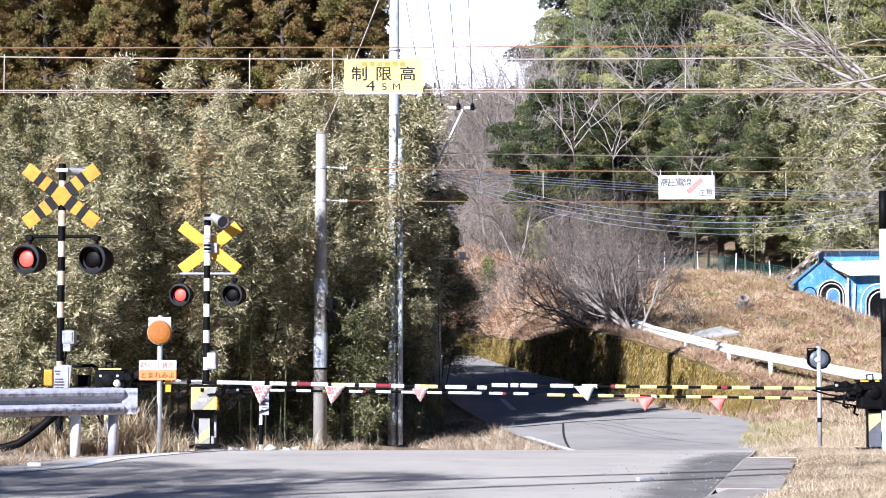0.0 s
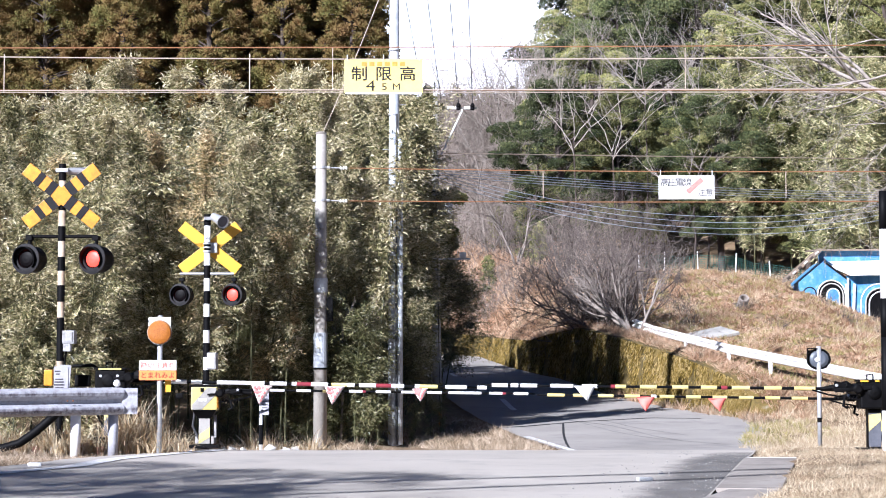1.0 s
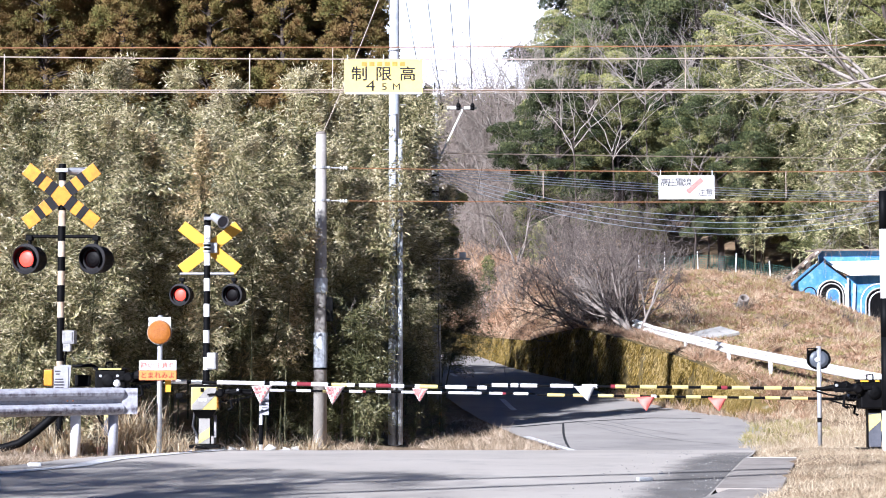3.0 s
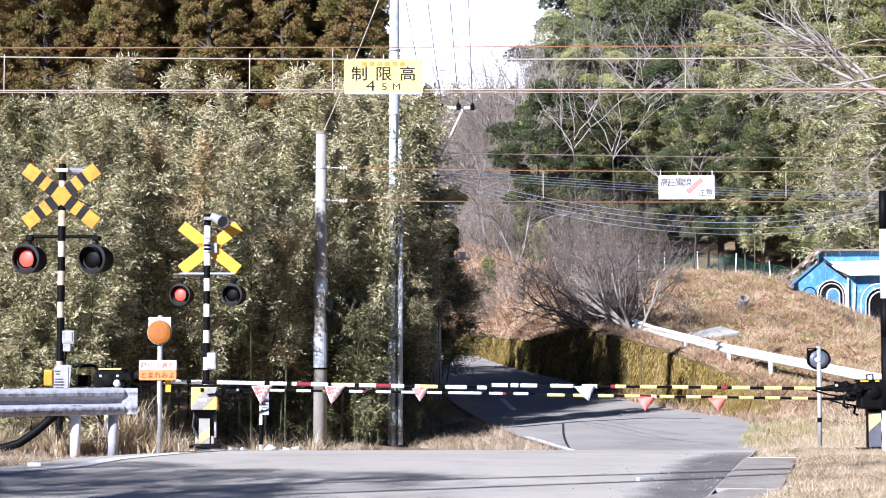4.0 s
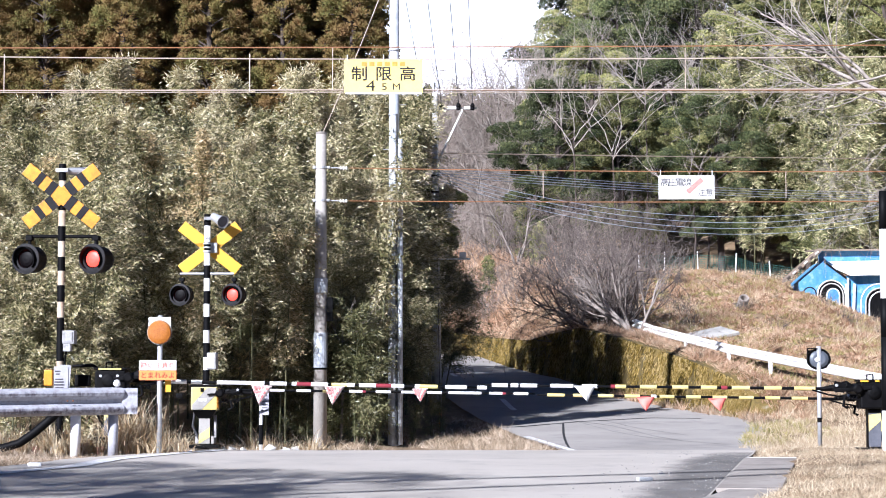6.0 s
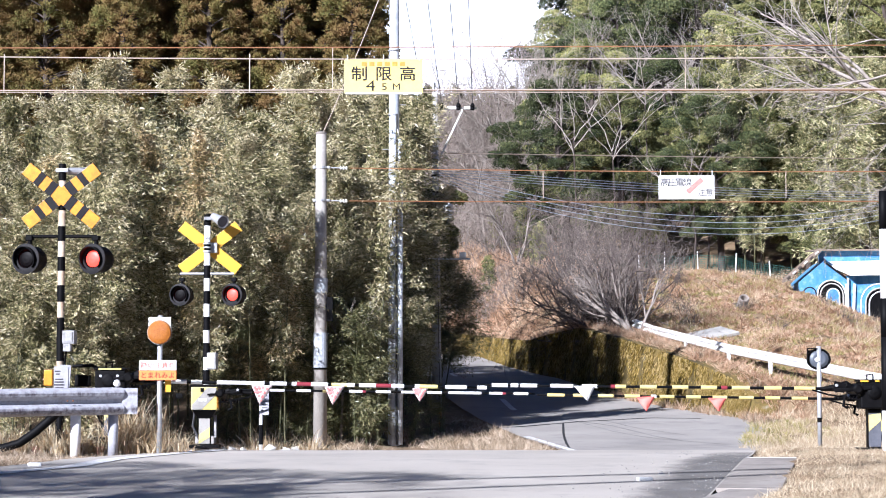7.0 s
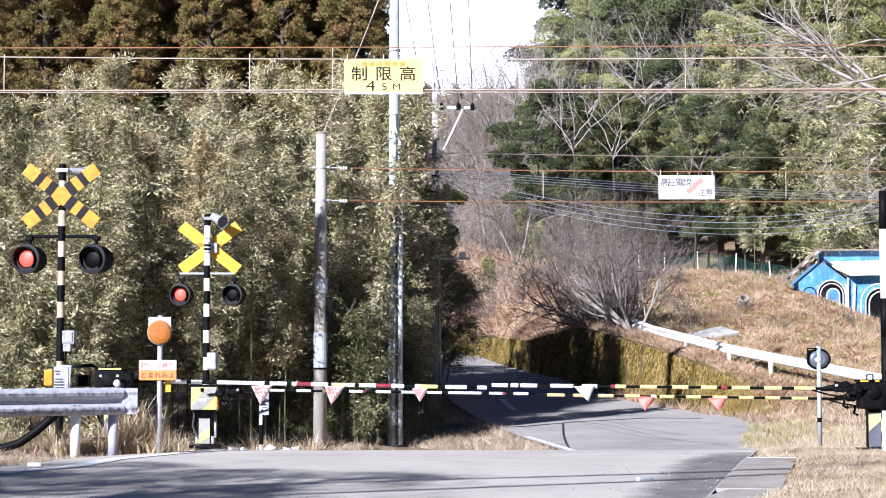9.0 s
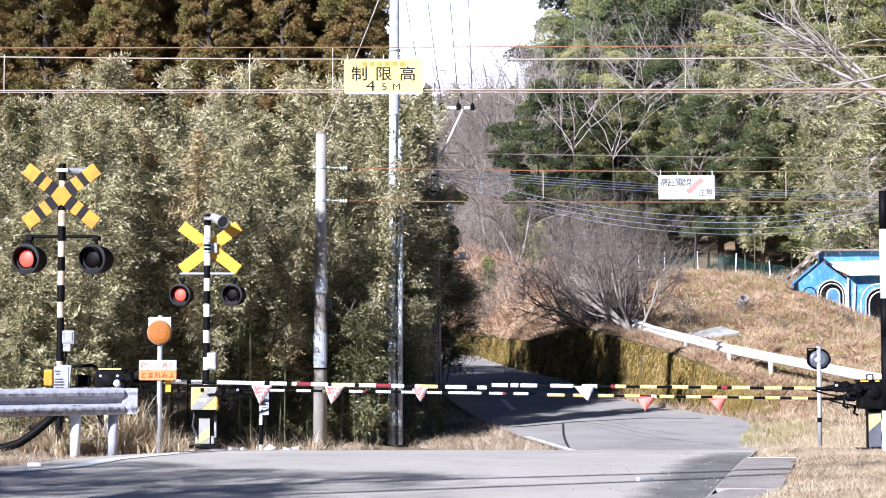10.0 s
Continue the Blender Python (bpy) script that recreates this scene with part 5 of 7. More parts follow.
def signal_lamp(parent, at, rz, size=1.0, lit_first=True):
    """A round black lamp head with its hood; the lens inside turns a lit or an unlit face to the front."""
    lamp = part("lamp_head", lathe([(0.02, 0.37), (0.07, 0.36), (0.085, 0.3), (0.14, 0.27), (0.165, 0.2), (0.168, 0.02), (0.17, 0.0), (0.115, -0.002), (0.108, 0.02), (0.108, 0.14), (0.02, 0.145)], 28), IRON, parent)
    lamp.matrix_basis = pose(*at, 0, 0, rz) @ Matrix.Diagonal((size, size, size, 1))
    hood = bmesh.new()
    n = 26
    for ra in (0.142, 0.150):
        for k in range(n + 1):
            a = math.radians(-48 + 276 * k / n)
            for o in (-0.008, -0.1 + 0.028 * (1 - math.sin(a))):
                hood.verts.new((math.cos(a) * ra, o, math.sin(a) * ra))
    hood.verts.ensure_lookup_table()
    q = 2 * (n + 1)
    for k in range(n):
        i = 2 * k
        for s in (0, q):
            hood.faces.new([hood.verts[j + s] for j in (i, i + 1, i + 3, i + 2)])
        hood.faces.new([hood.verts[j] for j in (i + 1, i + 1 + q, i + 3 + q, i + 3)])
    for i in (0, 2 * n):
        hood.faces.new([hood.verts[j] for j in (i, i + 1, i + 1 + q, i + q)])
    part("hood", hood, BLACK, lamp)
    bm = lathe([(0.01, -0.026), (0.055, -0.022), (0.09, -0.011), (0.103, 0.0), (0.09, 0.011), (0.055, 0.022), (0.01, 0.026)], 28)
    lens = part("lens", bm, RED_GLOW, lamp, "round red lens")
    lens.data.materials.append(DARK_LENS)
    for p in lens.data.polygons:
        if p.center.y > 0.0:
            p.material_index = 1
    lens.matrix_basis = pose(0, 0.012, 0)
    part("hanger", tube([(0, 0.08, 0.17), (0, 0.08, 0.27)], 0.025, 10), IRON, lamp)
    part("clamp", box((0.09, 0.07, 0.06), (0, 0.08, 0.26), (0, 0, 0), 0.01), IRON, lamp)
    part("rim", lathe([(0.118, 0.0), (0.19, 0.0), (0.19, -0.02), (0.152, -0.022), (0.152, -0.01), (0.118, -0.01), (0.118, 0.0)], 28, closed=False), DARK_GREY, lamp)
    TURNING.append((lens, lit_first))
    return lamp


def board(parent, length, width, at, tilt, bands, material, name="board"):
    """One arm of the crossbuck with its dark stripes."""
    b = part(name, box((length, 0.012, width), (0, 0, 0), (0, 0, 0), 0.004), material, parent)
    b.matrix_basis = pose(*at, 0, tilt, 0)
    for c, w in bands:
        part("stripe", box((w, 0.004, width + 0.002), (c, -0.0085, 0)), DARK_GREY, b)
    return b


# near warning post
post = thing("crossing_signal", "striped level crossing post with yellow and black crossbuck", "railway signal", "crossing signals", (-4.95, 26.6, 0.034))
post.scale = (1.023, 1.023, 1.023)
stripes(post, -0.3, 3.62, 0.045, [(-0.1, 0.5), (1.13, 1.68), (1.88, 2.09), (2.27, 2.45), (2.65, 2.84), (3.04, 3.2), (3.42, 3.635)])
part("post_foot", box((0.2, 0.2, 0.12), (0, 0, 0.02), (0, 0, 0), 0.02), CONCRETE, post)
bands = [(-0.345, 0.085), (-0.155, 0.1), (0.155, 0.1), (0.345, 0.085)]
board(post, 1.14, 0.175, (0, -0.075, 3.22), 38, bands, YELLOW)
board(post, 1.14, 0.175, (0, -0.062, 3.22), -38, bands, YELLOW)
part("cross_bracket", box((0.1, 0.06, 0.12), (0, -0.03, 3.23), (0, 0, 0), 0.01), GALV, post)
part("loudspeaker", tube([(0.06, 0.05, 3.55), (0.16, 0.1, 3.55), (0.3, 0.16, 3.55)], [0.045, 0.05, 0.06], 14), GALV, post, "grey metal loudspeaker")
part("speaker_clamp", box((0.16, 0.1, 0.05), (0, 0, 3.55), (0, 0, 0), 0.01), GALV, post)
part("lamp_bar", tube([(-0.45, 0, 2.71), (0.45, 0, 2.71)], 0.022, 10), IRON, post)
signal_lamp(post, (-0.43, -0.08, 2.42), -19, 1.02, True)
signal_lamp(post, (0.41, -0.08, 2.42), -23, 1.02, False)
jb = part("junction_box", box((0.16, 0.12, 0.17), (0.12, -0.03, 1.43), (0, 0, -8), 0.015), STAINED_GREY, post, "stained grey metal junction box")
part("cover", box((0.12, 0.01, 0.13), (0.11, -0.096, 1.435), (0, 0, -8), 0.004), STAINED_GREY, jb)
part("conduit_box", box((0.1, 0.08, 0.1), (0.1, -0.04, 1.3), (0, 0, -8), 0.012), STAINED_GREY, jb)
part("conduit", tube([(0.08, -0.02, 1.26), (0.06, 0.0, 1.15), (0.05, 0.03, 0.6)], 0.014, 8), IRON, jb)
part("notice_behind", box((0.14, 0.006, 0.36), (0.07, -0.066, 0.9), (0, 4, 6), 0.002), NOTICE, post)
part("notice", box((0.18, 0.008, 0.38), (0.03, -0.08, 0.87), (0, 0, 6), 0.002), NOTICE, post, "white notice plate with faded writing")
for k, (w, z) in enumerate(((0.07, 1.0), (0.05, 0.965), (0.1, 0.9), (0.12, 0.865), (0.13, 0.83), (0.11, 0.795), (0.12, 0.76), (0.08, 0.725))):
    part("writing_bar", box((w, 0.003, 0.018), (0.01 - 0.02 * (k < 2), -0.087, z), (0, 0, 6)), GREY_INK, post)
part("emergency_button_box", box((0.11, 0.1, 0.2), (-0.14, 0.0, 0.92), (0, 0, 0), 0.012), YELLOW, post, "small yellow button box")

# far warning post, seen from behind
post2 = thing("crossing_signal", "striped level crossing post with plain yellow crossbuck back and horn", "railway signal", "crossing signals", (-3.68, 32, 0.04))
stripes(post2, -0.3, 3.46, 0.05, [(-0.1, 0.45), (0.88, 1.1), (1.3, 1.52), (1.72, 1.93), (2.13, 2.33), (2.53, 2.73), (2.93, 3.09), (3.35, 3.53)], WHITE)
part("post_foot", box((0.3, 0.3, 0.12), (0, 0, 0.02), (0, 0, 0), 0.02), CONCRETE, post2)
for tilt, o in ((38, 0.10), (-38, 0.115)):
    board(post2, 1.13, 0.185, (0.03, o, 3.01), tilt, [], YELLOW_BACK)
for dz in (-0.06, 0.0, 0.06):
    part("clamp_band", lathe([(0.054, dz - 0.012), (0.066, dz - 0.012), (0.066, dz + 0.012), (0.054, dz + 0.012)], 18, "Z", (0, 0, 3.01)), GALV, post2)
part("cross_bracket", box((0.2, 0.05, 0.16), (0.05, 0.07, 3.01), (0, 0, 0), 0.01), GALV, post2)
horn = part("horn", lathe([(0.03, 0.22), (0.075, 0.2), (0.085, 0.05), (0.12, -0.1), (0.135, -0.13), (0.118, -0.125), (0.08, -0.02), (0.02, 0.0)], 24), GALV, post2, "grey metal horn speaker")
part("horn_mouth", lathe([(0.01, -0.05), (0.085, -0.06), (0.108, -0.115)], 24), SLATE_GREY, horn, "slate grey horn mouth")
part("driver", lathe([(0.004, -0.1), (0.022, -0.09), (0.03, -0.055)], 14), GALV, horn)
horn.matrix_basis = pose(0.2, -0.16, 3.43, 21, 0, 42) @ Matrix.Diagonal((0.78, 0.85, 0.78, 1))
part("horn_bracket", box((0.2, 0.05, 0.05), (0.05, -0.05, 3.46), (0, 0, 18), 0.008), GALV, post2)
part("lamp_bar", tube([(-0.42, 0, 2.6), (0.42, 0, 2.6)], 0.02, 10), GALV, post2)
signal_lamp(post2, (-0.41, -0.06, 2.27), -16, 0.92, True)
signal_lamp(post2, (0.40, -0.06, 2.27), -20, 0.92, False)
jb = part("junction_box", box((0.15, 0.12, 0.26), (0.1, -0.04, 1.24), (0, 0, -14), 0.015), STAINED_GREY, post2, "stained grey metal junction box")
part("cover", box((0.12, 0.01, 0.22), (0.085, -0.105, 1.24), (0, 0, -14), 0.004), POLE_GREY, jb)


# amber obstruction lamps
def obstruction_lamp(at, label, signed, faces_front):
    root = thing("warning_lamp", label, "railway signal", "amber warning lamps", at)
    part("pole", tube([(0, 0, -0.2), (0, 0, 1.72)], 0.034, 12), GALV, root, smooth=True)
    s = 1 if faces_front else -1
    part("back_plate", box((0.29, 0.02, 0.28) if faces_front else (0.22, 0.02, 0.2), (0 if faces_front else -0.05, -0.04 * s, 1.555), (0, 0, 0), 0.008), WHITE if faces_front else IRON, root)
    if faces_front:
        part("lens", lathe([(0.145, -0.05), (0.155, -0.065), (0.145, -0.09), (0.1, -0.105), (0.02, -0.11)], 28, "Y", (0, 0, 1.5)), AMBER, root, "round amber lens")
        rim = lathe([(0.15, -0.05), (0.16, -0.05), (0.16, -0.066), (0.155, -0.066)], 28, "Y", (0, 0, 1.5))
        part("rim", rim, CONCRETE, root)
    else:
        part("lamp_back", lathe([(0.02, -0.02), (0.1, -0.015), (0.16, 0.02), (0.17, 0.1), (0.15, 0.13)], 24, "Y", (0.0, 0, 1.5)), LAMP_BACK, root, "blue-grey round lamp housing seen from behind")
        part("rim", lathe([(0.15, 0.0), (0.185, 0.0), (0.185, 0.05), (0.15, 0.05)], 24, "Y", (0.0, 0, 1.5), closed=False), IRON, root)
        part("hub", lathe([(0.01, -0.05), (0.035, -0.045), (0.04, -0.015)], 14, "Y", (-0.03, 0, 1.49)), WHITE, root)
        part("visor_frame", box((0.15, 0.05, 0.02), (-0.1, -0.01, 1.68), (0, 0, 0), 0.004), IRON, root)
        part("visor_frame", box((0.02, 0.05, 0.26), (-0.175, -0.01, 1.56), (0, 0, 0), 0.004), IRON, root)
    return root


amber = obstruction_lamp((-3.66, 26.6, 0.06), "amber warning lamp on a grey pole with orange notice", True, True)
part("notice_top", box((0.48, 0.008, 0.125), (-0.02, -0.045, 1.075), (0, 0, 0), 0.002), WHITE, amber, "white notice with faded red writing")
part("notice_bottom", box((0.48, 0.008, 0.125), (-0.02, -0.045, 0.946), (0, 0, 0), 0.002), ORANGE, amber, "orange notice reading stop and look")
for k, ch in enumerate("踏切注意灯"):
    lettering(ch, 0.084, PINK if k in (0, 3) else PALE_PINK, amber, (-0.2 + 0.09 * k, -0.051, 1.07), bold=0.024)
for k, ch in enumerate("とまれみよ"):
    lettering(ch, 0.088, RED_INK, amber, (-0.2 + 0.09 * k, -0.051, 0.942), bold=0.02)
part("reflector", box((0.08, 0.03, 0.2), (0.1, 0.06, 0.83), (0, 0, 0), 0.006), YELLOW_BACK, amber, "small yellow reflector")
amber2 = obstruction_lamp((5.48, 30, 0.0), "grey warning lamp on a white pole seen from behind", False, False)
amber2.scale = (0.95, 0.95, 0.85)
part("band", tube([(0, 0, 0.42), (0, 0, 0.5)], 0.037, 12), BLACK, amber2)


# barriers
def barrier_arm(root, x0, x1, y, z0, z1, sleeves, thin):
    """A thin dark rod with coloured sleeves, from its machine towards the road's middle."""
    n = 8
    pts = [(x0 + (x1 - x0) * k / n, y, z0 + (z1 - z0) * k / n) for k in range(n + 1)]
    arm = part("arm", tube(pts, [thin * 1.3 - thin * 0.5 * k / n for k in range(n + 1)], 10), BLACK, root, smooth=True)
    for a, b, m in sleeves:
        za = z0 + (z1 - z0) * (a - x0) / (x1 - x0)
        zb = z0 + (z1 - z0) * (b - x0) / (x1 - x0)
        part("sleeve", tube([(a, y, za), (b, y, zb)], thin * 1.6, 12), m, arm)
    return arm


def run(x, *pieces):
    """Sleeves one after another from x: (length, material or None for bare rod)."""
    out = []
    for length, m in pieces:
        if m is not None:
            out.append((x, x + length, m))
        x += length
    return out


def barrier_machine(root, x, y, z, yellow_box, side, slim=1.0):
    """The drive: post, housing, counterweight and linkage; side +1 when the arm goes to +X."""
    metal = FADED_YELLOW if yellow_box else IRON
    part("post", box((0.17, 0.16, 0.62), (x, y, z + 0.26), (0, 0, 0), 0.01), IRON, root)
    plate = part("stripe_plate", box((0.165, 0.008, 0.44), (x, y - 0.086, z + 0.26), (0, 0, 0), 0.003), CONCRETE if yellow_box else SLATE_GREY, root)
    for dz in ((-0.1,) if yellow_box else (0.15,)):
        bm = bmesh.new()
        for o in (-0.097, -0.091):
            for px, pz in ((-0.083, dz - 0.14), (0.083, dz - 0.02), (0.083, dz + 0.13), (-0.083, dz + 0.01)) if yellow_box else ((-0.083, -0.02), (0.083, 0.13), (0.083, 0.22), (-0.083, 0.2)):
                bm.verts.new((x + px, y + o, z + 0.26 + max(-0.22, min(0.22, pz))))
        bm.verts.ensure_lookup_table()
        for q in ((0, 1, 2, 3), (7, 6, 5, 4), (0, 4, 5, 1), (1, 5, 6, 2), (2, 6, 7, 3), (3, 7, 4, 0)):
            bm.faces.new([bm.verts[i] for i in q])
        part("stripe", bm, SLEEVE_YELLOW, plate)
    part("base_plate", box((0.44, 0.4, 0.05), (x, y, z), (0, 0, 0), 0.01), IRON, root)
    body = part("housing", box((0.4, 0.32, 0.36), (x, y, z + 0.72), (0, 0, 0), 0.025), metal, root)
    part("housing_lid", box((0.43, 0.35, 0.03), (x, y, z + 0.915), (0, 0, 0), 0.01), IRON, body)
    if side < 0:
        for dx, w in ((-0.15, 0.11), (0.02, 0.06)):
            part("lid_edge", box((w, 0.01, 0.022), (x + dx, y - 0.178, z + 0.905), (0, 0, 0), 0.004), YELLOW_BACK, body)
    part("housing_side", box((0.012, 0.28, 0.3), (x + 0.205, y, z + 0.72), (0, 0, 0), 0.004), YELLOW if yellow_box else IRON, body)
    if yellow_box:
        bm = bmesh.new()
        band = [(-0.185, -0.165), (-0.185, -0.1), (0.05, 0.165), (0.185, 0.165), (0.185, 0.06), (-0.03, -0.165)]
        for o in (-0.1645, -0.158):
            for px, pz in band:
                bm.verts.new((x + px, y + o, z + 0.72 + pz))
        bm.verts.ensure_lookup_table()
        bm.faces.new([bm.verts[i] for i in range(6)])
        bm.faces.new([bm.verts[i] for i in range(11, 5, -1)])
        for i in range(6):
            j = (i + 1) % 6
            bm.faces.new([bm.verts[q] for q in (i, j, j + 6, i + 6)])
        bmesh.ops.recalc_face_normals(bm, faces=bm.faces[:])
        part("face_band", bm, CONCRETE, body, "grey diagonal band")
        part("skirt", tube([(x, y, z + 0.55), (x, y, z + 0.42)], [0.26, 0.13], 4), IRON, body)
        part("side_duct", box((0.045, 0.08, 0.34), (x + 0.15, y + 0.03, z + 0.3), (0, 0, 0), 0.01), STAINED_GREY, root)
        part("keyhole", box((0.05, 0.006, 0.06), (x - 0.03, y - 0.165, z + 0.85), (0, 0, 0), 0.01), BLACK, body)
        part("maker_plate", box((0.12, 0.005, 0.04), (x - 0.02, y - 0.166, z + 0.7), (0, 0, 0), 0.002), WHITE, body)
        for k in (-1, 1):
            part("stripe", box((0.007, 0.07, 0.36), (x + 0.213, y + 0.08 * k, z + 0.72), (35, 0, 0)), DARK_GREY, body)
    else:
        cover = part("round_cover", lathe([(0.09, 0.0), (0.09, -0.02), (0.06, -0.035), (0.01, -0.04)], 20, "Y", (x - 0.02, y - 0.16, z + 0.76)), BLACK, body)
        for dx in (-0.12, 0.1):
            part("bolt", lathe([(0.018, 0), (0.018, -0.015), (0.004, -0.018)], 10, "Y", (x + dx, y - 0.16, z + 0.82)), GALV, cover)
        part("lifting_eye", tube([(x - 0.08, y, z + 0.92), (x - 0.08, y, z + 0.99), (x, y, z + 1.0), (x, y, z + 0.92)], 0.012, 6), IRON, body)
    for k in (-1, 1):
        part("crank", box((0.5, 0.025, 0.05 * slim), (x + side * 0.3, y + 0.19 * k, z + 0.8), (0, 5 * k, 0), 0.01), IRON, root)
    part("counterweight", box((0.2 * slim, 0.14, 0.15 * slim), (x - side * 0.38, y, z + 0.76), (0, 0, 0), 0.02), IRON, root)
    part("pivot", lathe([(0.04, -0.24), (0.065, -0.22), (0.065, 0.22), (0.04, 0.24)], 16, "Y", (x + side * 0.24, y, z + 0.8)), IRON, root)
    part("arm_clamp", tube([(x + side * 0.24, y, z + 0.8), (x + side * 0.36, y, z + 0.84), (x + side * 0.5, y, z + 0.82), (x + side * 0.7, y, z + 0.8)], [0.04 * slim, 0.075 * slim, 0.05 * slim, 0.025], 8), IRON, root)
    part("clamp_plate", box((0.16, 0.02, 0.13 * slim), (x + side * 0.46, y - 0.06, z + 0.83), (0, -14 * side, 0), 0.01), IRON, root)
    part("clamp_bolt", lathe([(0.02, 0), (0.02, -0.03), (0.004, -0.034)], 8, "Y", (x + side * 0.5, y - 0.07, z + 0.85)), GALV, root)
    part("tie_rod", tube([(x + side * 0.2, y - 0.12, z + 0.66), (x + side * 0.62, y - 0.08, z + 0.73), (x + side * 0.82, y - 0.05, z + 0.79)], 0.012, 6), IRON, root)
    part("hook", tube([(x + side * 0.4, y - 0.12, z + 0.7), (x + side * 0.42, y - 0.12, z + 0.58), (x + side * 0.36, y - 0.12, z + 0.55)], 0.02, 8), IRON, root)
    part("spring", tube([(x + side * (0.22 + 0.0075 * k), y - 0.1 + 0.025 * math.cos(k), z + 0.68 + 0.025 * math.sin(k)) for k in range(42)], 0.009, 6), IRON, root)
    part("cable", tube([(x - side * 0.1, y + 0.1, z + 0.1), (x - side * 0.2, y + 0.12, z + 0.3), (x - side * 0.16, y + 0.1, z + 0.6)], 0.018, 8), CABLE, root, "black cable")


W, R, Y_, N = WHITE, RED, SLEEVE_YELLOW, None
b1 = thing("crossing_barrier", "lowered white, red and yellow striped barrier arm on a dark drive", "barrier", "crossing barriers")
barrier_machine(b1, -4.34, 27, 0.18, False, 1)
part("balance_bar", tube([(-4.86, 27, 1.13), (-4.6, 27, 1.14), (-4.5, 27, 1.08)], 0.022, 8), IRON, b1)
part("lid_edge", box((0.3, 0.01, 0.022), (-4.34, 26.822, 1.09), (0, 0, 0), 0.004), FADED_YELLOW, b1)
barrier_arm(b1, -4.1, 0.47, 27, 0.94, 0.85, run(-3.66, (0.3, W), (0.06, N), (0.14, W), (0.2, N), (0.32, W), (0.3, W), (0.07, N), (0.22, W), (0.07, N), (0.06, W), (0.19, R), (0.22, W), (0.05, N),
            (0.2, Y_), (0.1, W), (0.06, N), (0.22, W), (0.2, R), (0.17, W), (0.14, N), (0.06, W), (0.24, Y_), (0.1, N), (0.28, W), (0.14, N), (0.12, W)), 0.017)
b2 = thing("crossing_barrier", "lowered black and yellow striped barrier arm on a dark drive", "barrier", "crossing barriers")
barrier_machine(b2, 5.72, 27.4, 0.03, False, -1)
barrier_arm(b2, 5.2, 0.5, 27.4, 0.835, 0.885, run(0.65, (0.21, W), (0.04, N), (0.1, W), (0.03, N), (0.22, W), (0.18, N), (0.3, W), (0.12, N), (0.2, W), (0.18, N), (0.06, R), (0.14, Y_), (0.19, N),
            (0.22, Y_), (0.21, N), (0.21, Y_), (0.17, N), (0.21, Y_), (0.06, N), (0.08, R), (0.06, N), (0.24, Y_), (0.19, N), (0.23, Y_), (0.17, N), (0.28, Y_)), 0.017)
b3 = thing("crossing_barrier", "lowered white striped barrier arm on a yellow drive box", "barrier", "crossing barriers")
barrier_machine(b3, -3.6, 31.2, -0.02, True, 1, 0.55)
barrier_arm(b3, -3.1, 1.4, 31.2, 0.83, 0.77, run(-2.62, *[(0.22, W), (0.18, N)] * 2, (0.22, Y_), (0.18, N), (0.2, W), (0.05, R), (0.15, N), *[(0.23, W), (0.16, N)] * 2, (0.22, W), (0.1, N), (0.3, W), (0.2, W),
            (0.12, N), (0.2, W), (0.05, R), (0.12, N), (0.22, W)), 0.014)
b4 = thing("crossing_barrier", "lowered black and yellow striped barrier arm on a dark drive", "barrier", "crossing barriers")
barrier_machine(b4, 6.62, 31.2, -0.1, False, -1)
barrier_arm(b4, 6.3, 1.42, 31.2, 0.69, 0.755, run(1.58, (0.26, Y_), (0.13, N), (0.19, Y_), (0.19, N), *[(0.23, Y_), (0.17, N)] * 2, (0.08, W), (0.05, N), *[(0.22, Y_), (0.18, N)] * 5, (0.24, Y_)), 0.017)

FLAGS = []


def pennant(at, w, h, material, label, dots=False, skew=0.0):
    """A small cloth triangle hanging by its edge from an arm."""
    root = thing("pennant", label, "flag", "pennants on the barriers", at)
    bm = bmesh.new()
    n = 6
    rows = []
    for j in range(n + 1):
        s = j / n
        rows.append([bm.verts.new((((i / n) - 0.5) * w * (1 - s) + skew * s, 0.02 * math.sin(3.0 * s + i), -h * s)) for i in range(n + 1)] if j < n else [bm.verts.new((skew, 0.0, -h))])
    for a, b in zip(rows, rows[1:]):
        for i in range(n):
            bm.faces.new((a[i], a[i + 1], b[i + 1], b[i]) if len(b) > 1 else (a[i], a[i + 1], b[0]))
    ob = part("cloth", bm, material, root, smooth=True)
    so = ob.modifiers.new("thickness", 'SOLIDIFY')
    so.thickness = 0.003
    part("hem", tube([(-w / 2, 0, 0), (w / 2, 0, 0)], 0.008, 8), material, root)
    if dots:
        for k, (dx, dz) in enumerate(((-0.36, -0.12), (-0.14, -0.1), (0.08, -0.1), (0.3, -0.13), (-0.26, -0.3), (-0.02, -0.32), (0.22, -0.33), (-0.12, -0.52), (0.14, -0.55), (0.0, -0.74), (-0.38, -0.3))):
            part("dot", lathe([(0.001, -0.02), (0.022, -0.018), (0.022, -0.012), (0.001, -0.012)], 10, "Y", (dx * w * (1 + dz) + skew * -dz, 0, dz * h)), DOT_RED, root)
    FLAGS.append(root)


